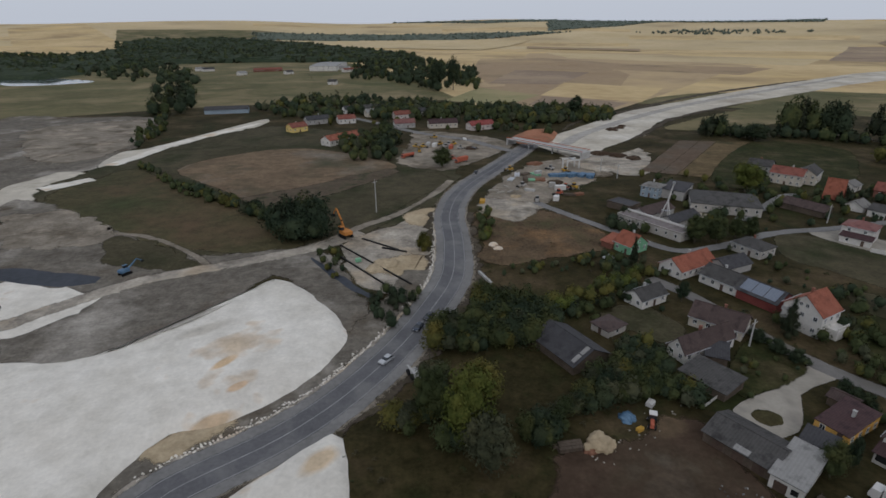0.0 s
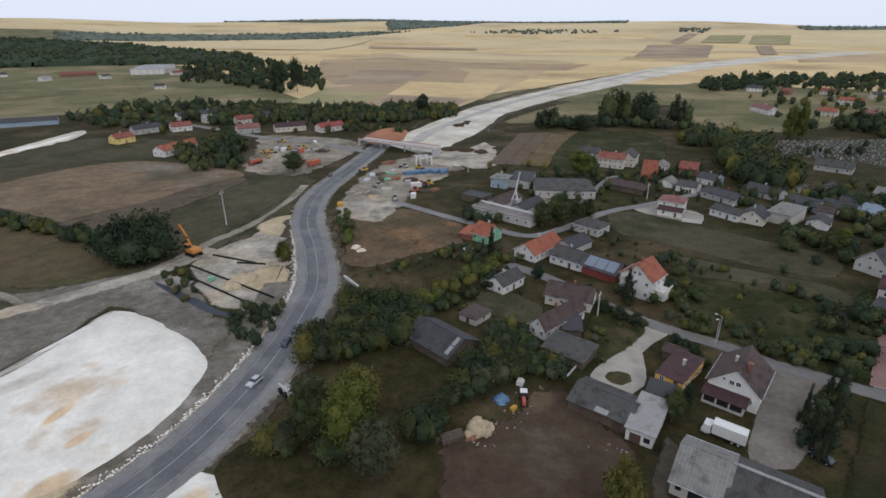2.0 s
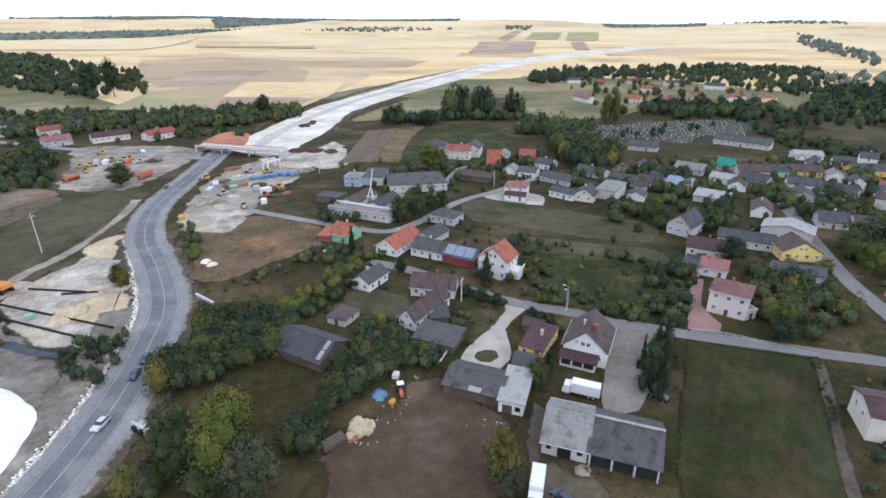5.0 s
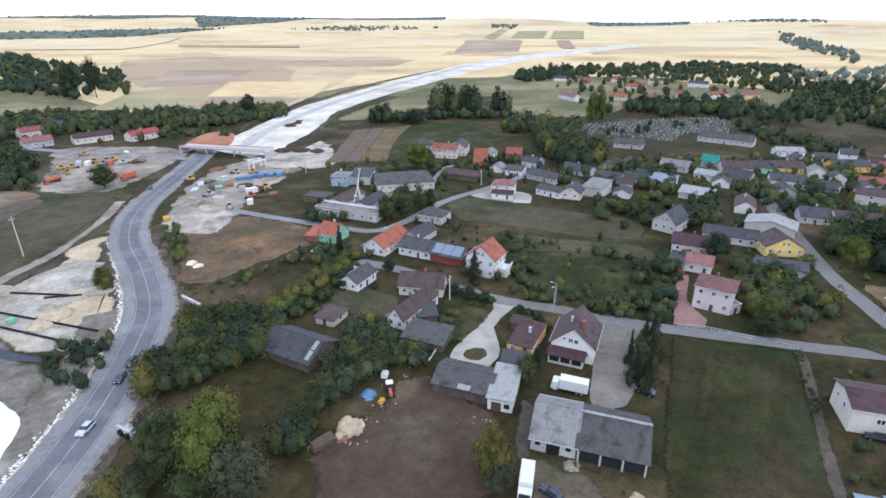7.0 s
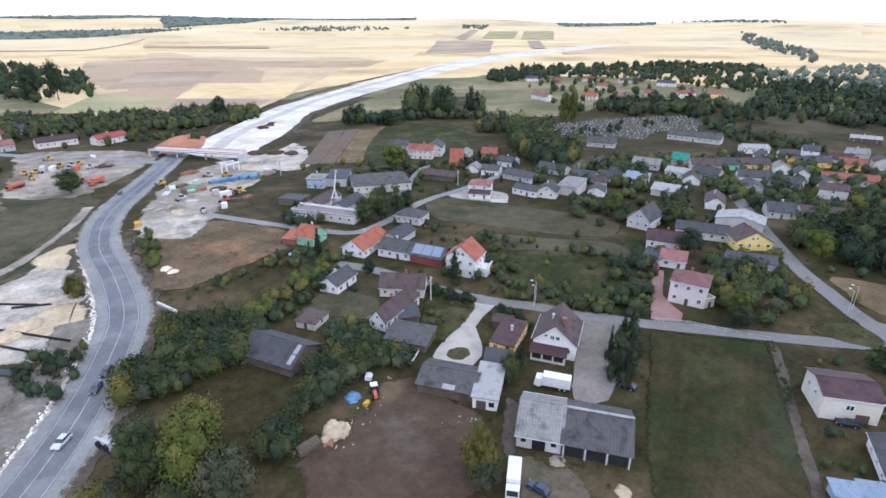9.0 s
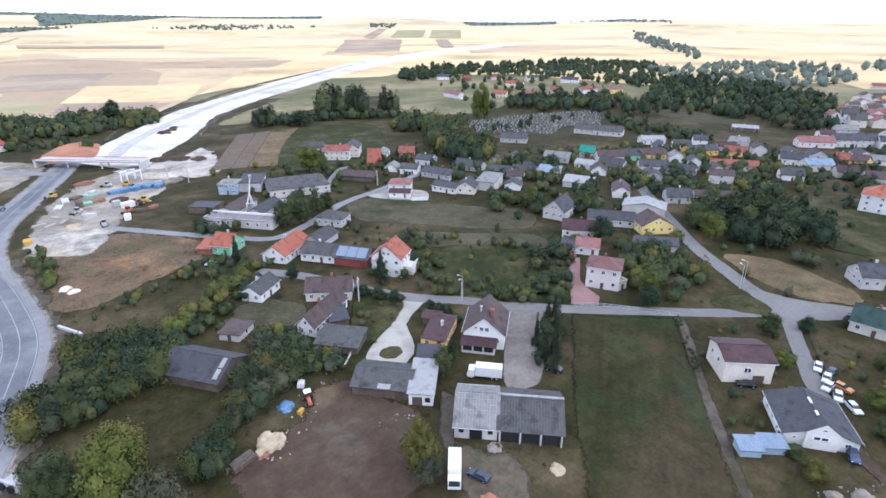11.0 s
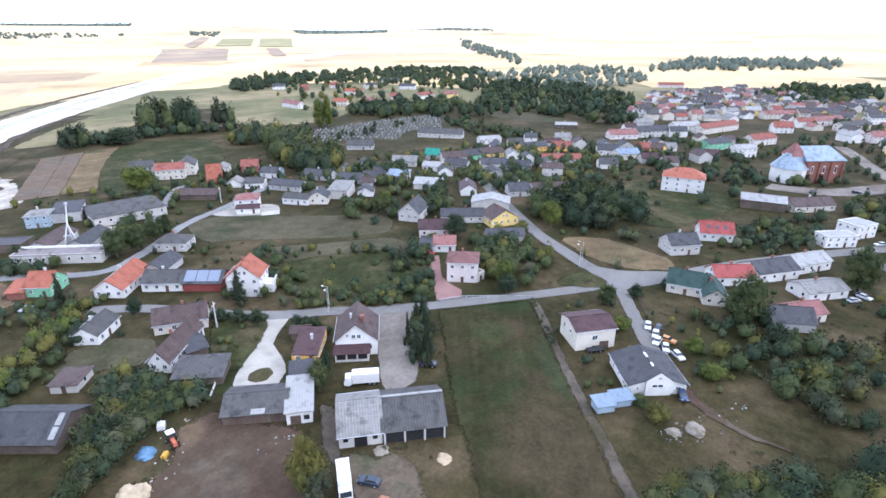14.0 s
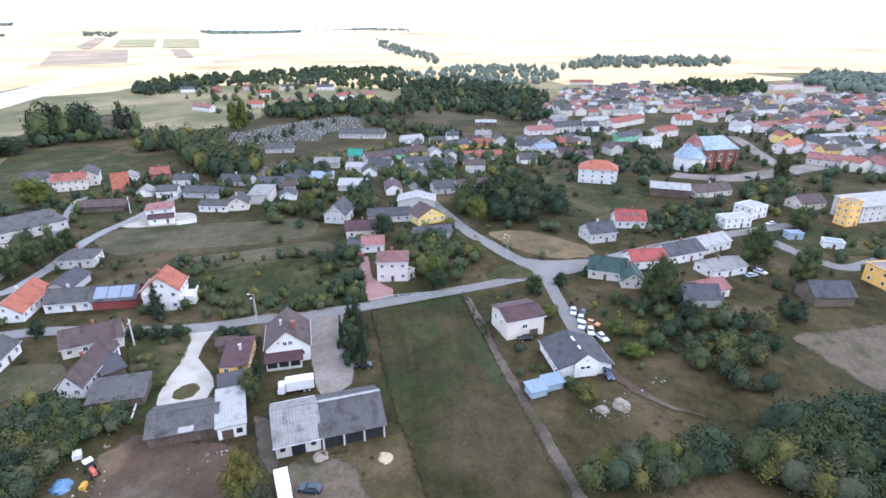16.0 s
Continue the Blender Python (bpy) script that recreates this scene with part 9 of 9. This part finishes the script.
woodland([(193.6, 269.6), (239.6, 256.0), (262.5, 195.5), (211.9, 160.8), (185.5, 204.0), (162.0, 217.3)], 80, 3, 6, "leaf_dark", "garden trees between the cottages", 70)
woodland([(110.5, 294.6), (139.9, 294.2), (174.3, 258.5), (212.4, 253.1), (198.0, 216.3), (154.2, 228.2), (111.1, 234.9)], 48, 3, 6, "leaf", "trees round the long hall", 71)
woodland([(176.7, 314.6), (239.6, 256.0), (343.2, 165.1), (409.9, 62.6), (325.7, 28.4), (266.5, 76.1), (186.8, 67.9), (199.8, 116.2), (171.8, 190.9), (130.7, 218.1)], 260, 2.5, 6, "leaf", "garden bushes and young trees between the village plots", 72, free=1.5)
woodland([(132.0, 253.8), (165.6, 184.9), (179.3, 127.1), (157.9, 93.9), (123.6, 91.9), (101.1, 152.6), (88.7, 186.2)], 60, 1.6, 3.6, "leaf", "garden bushes and young trees between the village plots", 73, free=1.5)
woodland([(205.2, 101.7), (208.3, 49.5), (221.1, 15.1), (290.3, -48.1), (317.6, -120.7), (208.5, -86.4), (161.7, -32.8), (139.9, 5.8), (169.0, 19.8), (164.1, 47.2), (149.7, 71.8)], 190, 2.2, 5.5, "leaf", "garden bushes and young trees between the village plots", 74, free=1.5)
woodland([(298.9, 99.4), (464.8, 61.8), (517.4, -74.9), (502.2, -178.7), (330.2, -124.6), (280.2, -21.1), (250.2, 31.3)], 260, 3, 8, "leaf_dark", "garden trees among the town houses", 75, free=1.5)
woodland([(47.6, 156.6), (64.5, 157.0), (91.7, 120.3), (99.5, 94.7), (118.9, 71.3), (82.6, 80.1), (62.9, 69.6), (52.3, 97.4), (41.2, 127.7)], 60, 1.2, 3.0, "leaf", "small shrubs in the farm gardens", 76, free=1.0)
woodland([(137.1, 46.7), (155.3, 22.1), (143.5, -2.5), (135.1, -21.9), (115.1, -21.5), (114.6, 6.0), (94.0, 15.4), (109.3, 27.5)], 70, 1.2, 3.2, "leaf", "small shrubs in the roadside gardens", 77, free=1.0)
woodland([(138.0, 48.5), (139.7, 47.4), (119.4, 33.7), (117.7, 34.3)], 24, 0.8, 1.5, "leaf_dark", "low dark hedge along the strip field", 80, category='hedge', name='hedge')
woodland([(84.4, 127.3), (91.2, 112.3), (90.2, 111.3), (83.4, 126.1)], 34, 1.2, 2.2, "leaf_dark", "clipped dark hedge along the village road", 93, category="hedge", name="hedge", aspect=1.2)
woodland([(47.3, 123.2), (54.5, 120.3), (55.0, 107.6), (59.4, 99.5), (54.6, 95.6), (47.5, 101.0), (42.9, 107.7)], 46, 3.0, 6.0, "leaf", "garden bushes behind the farmyard", 94, gap=1.6, free=0.0)
woodland([(47.6, 123.7), (54.9, 124.3), (57.1, 117.8), (54.9, 114.6), (48.2, 118.1)], 16, 1.4, 3.0, "leaf_dark", "dark shrubs before the cottage", 95, gap=1.5)
# single trees
plant("round", 5.1, 84.5, 19.1, 13.4, "leaf_lime")
plant("round", 8.3, 79.1, 13.1, 11.1, "leaf_grey")
plant("round", -2.7, 92.8, 13.2, 9.5, "leaf")
plant("tall", 47.8, 58.1, 13.1, 8.4, "leaf_yellow")
plant("tall", 47.4, 58.1, 12.0, 7.4, "leaf_yellow")
plant("round", 47.4, 55.9, 6.8, 6.3, "leaf_grey")
plant("tall", 49.0, 59.9, 10.6, 7.6, "leaf_yellow")
plant("round", 8.2, 98.7, 10.9, 12.8, "leaf_yellow")
plant("round", 153.5, -10.7, 16.6, 13.6, "leaf")
plant("round", 195.0, -43.1, 15.4, 12.5, "leaf")
plant("round", 182.5, -55.0, 14.4, 10.2, "leaf")
plant("round", 336.5, -76.0, 17.7, 10.2, "leaf")
plant("round", 248.0, -67.0, 8.4, 12.6, "leaf")
plant("round", 168.3, 99.4, 3.6, 6.7, "leaf_lime")
woodland([(90.3, 62.3), (109.1, 74.2), (114.4, 75.2), (116.5, 71.8), (106.5, 64.5), (95.5, 58.8), (90.5, 59.0)], 20, 3.2, 6.0, "leaf_dark", "dark bushy trees and conifers beside the driveway", 55, aspect=0.85, gap=2.0)
for px, py, fh, fw in ((101.5, 64.0, 9.0, 3.4), (105.6, 67.2, 8.4, 3.2), (96.2, 61.4, 10.0, 3.4), (112.6, 72.2, 7.8, 3.0), (94.4, 62.6, 8.2, 3.2)):
    plant("fir", px, py, fh, fw, "leaf_fir")
plant("fir", 98.1, 68.0, 9.5, 3.0, "leaf_fir")
plant("fir", 92.4, 58.4, 13.0, 2.8, "leaf_fir")
plant("fir", 109.8, 72.4, 7.3, 3.3, "leaf_fir")
plant("round", 148.2, 27.1, 6.7, 7.4, "leaf")
plant("bush", 157.2, 19.6, 5.3, 5.1, "leaf_dark")
plant("bush", 133.5, 20.2, 5.2, 5.5, "leaf_lime")
plant("bush", 131.6, 0.8, 5.0, 6.4, "leaf_lime")
plant("bush", 121.0, -4.4, 4.2, 6.6, "leaf_lime")
plant("bush", 102.6, 9.5, 2.7, 4.9, "leaf")
plant("bush", 99.2, 5.5, 5.1, 5.8, "leaf_yellow")
plant("round", -0.1, 318.0, 12.2, 13.8, "leaf")
plant("round", 153.6, 262.6, 16.0, 18.3, "leaf_lime")
plant("round", 98.1, 194.3, 11.3, 10.2, "leaf")
plant("round", 106.2, 193.9, 10.2, 9.3, "leaf")
plant("round", 116.1, 198.7, 8.7, 8.2, "leaf")
plant("tall", 123.1, 200.4, 8.6, 6.7, "leaf")
plant("round", 14.6, 744.6, 44.0, 19.0, "leaf_dark")
plant("round", -8.0, 745.3, 38.0, 24.0, "leaf_dark")
plant("tall", 125.9, 518.0, 20.7, 19.3, "leaf_dark")
plant("tall", 359.4, 320.2, 24.7, 13.2, "leaf_lime")
plant("tall", 365.7, 315.7, 27.4, 13.3, "leaf_lime")
plant("round", 278.7, 437.9, 19.3, 14.9, "leaf_dark")
plant("round", 229.5, 394.9, 13.1, 22.7, "leaf_dark")
plant("bush", 83.4, 122.3, 5.0, 4.4, "leaf_dark")
plant("bush", 85.7, 117.4, 4.9, 4.4, "leaf_dark")
plant("bush", 88.2, 112.8, 4.9, 4.4, "leaf_dark")
plant("bush", 91.1, 100.4, 4.8, 4.3, "leaf_dark")
plant("bush", 91.8, 97.7, 4.8, 4.2, "leaf_dark")
plant("bush", 92.8, 95.3, 4.8, 4.2, "leaf_dark")
plant("round", 72.0, 76.3, 8.4, 6.0, "leaf")
plant("tall", 77.5, 78.5, 8.2, 3.7, "leaf_dark")
plant("fir", 93.5, 125.8, 10.9, 7.3, "leaf_fir")
plant("fir", 67.0, 172.8, 10.0, 5.4, "leaf_fir")
plant("round", 72.9, 145.7, 7.4, 4.6, "leaf_dark")
plant("bush", -7.4, 187.6, 9.1, 6.7, "leaf_yellow")
plant("round", 144.8, 59.6, 9.6, 8.2, "leaf_lime")
plant("round", 207.0, 63.5, 13.0, 11.0, "leaf_lime")
plant("round", 187.0, 137.5, 9.5, 9.0, "leaf")
plant("round", 195.5, 141.0, 9.0, 8.0, "leaf_lime")
plant("round", 139.2, 56.4, 7.6, 7.4, "leaf_dark")
plant("round", 176.5, 93.7, 10.5, 11.7, "leaf_dark")
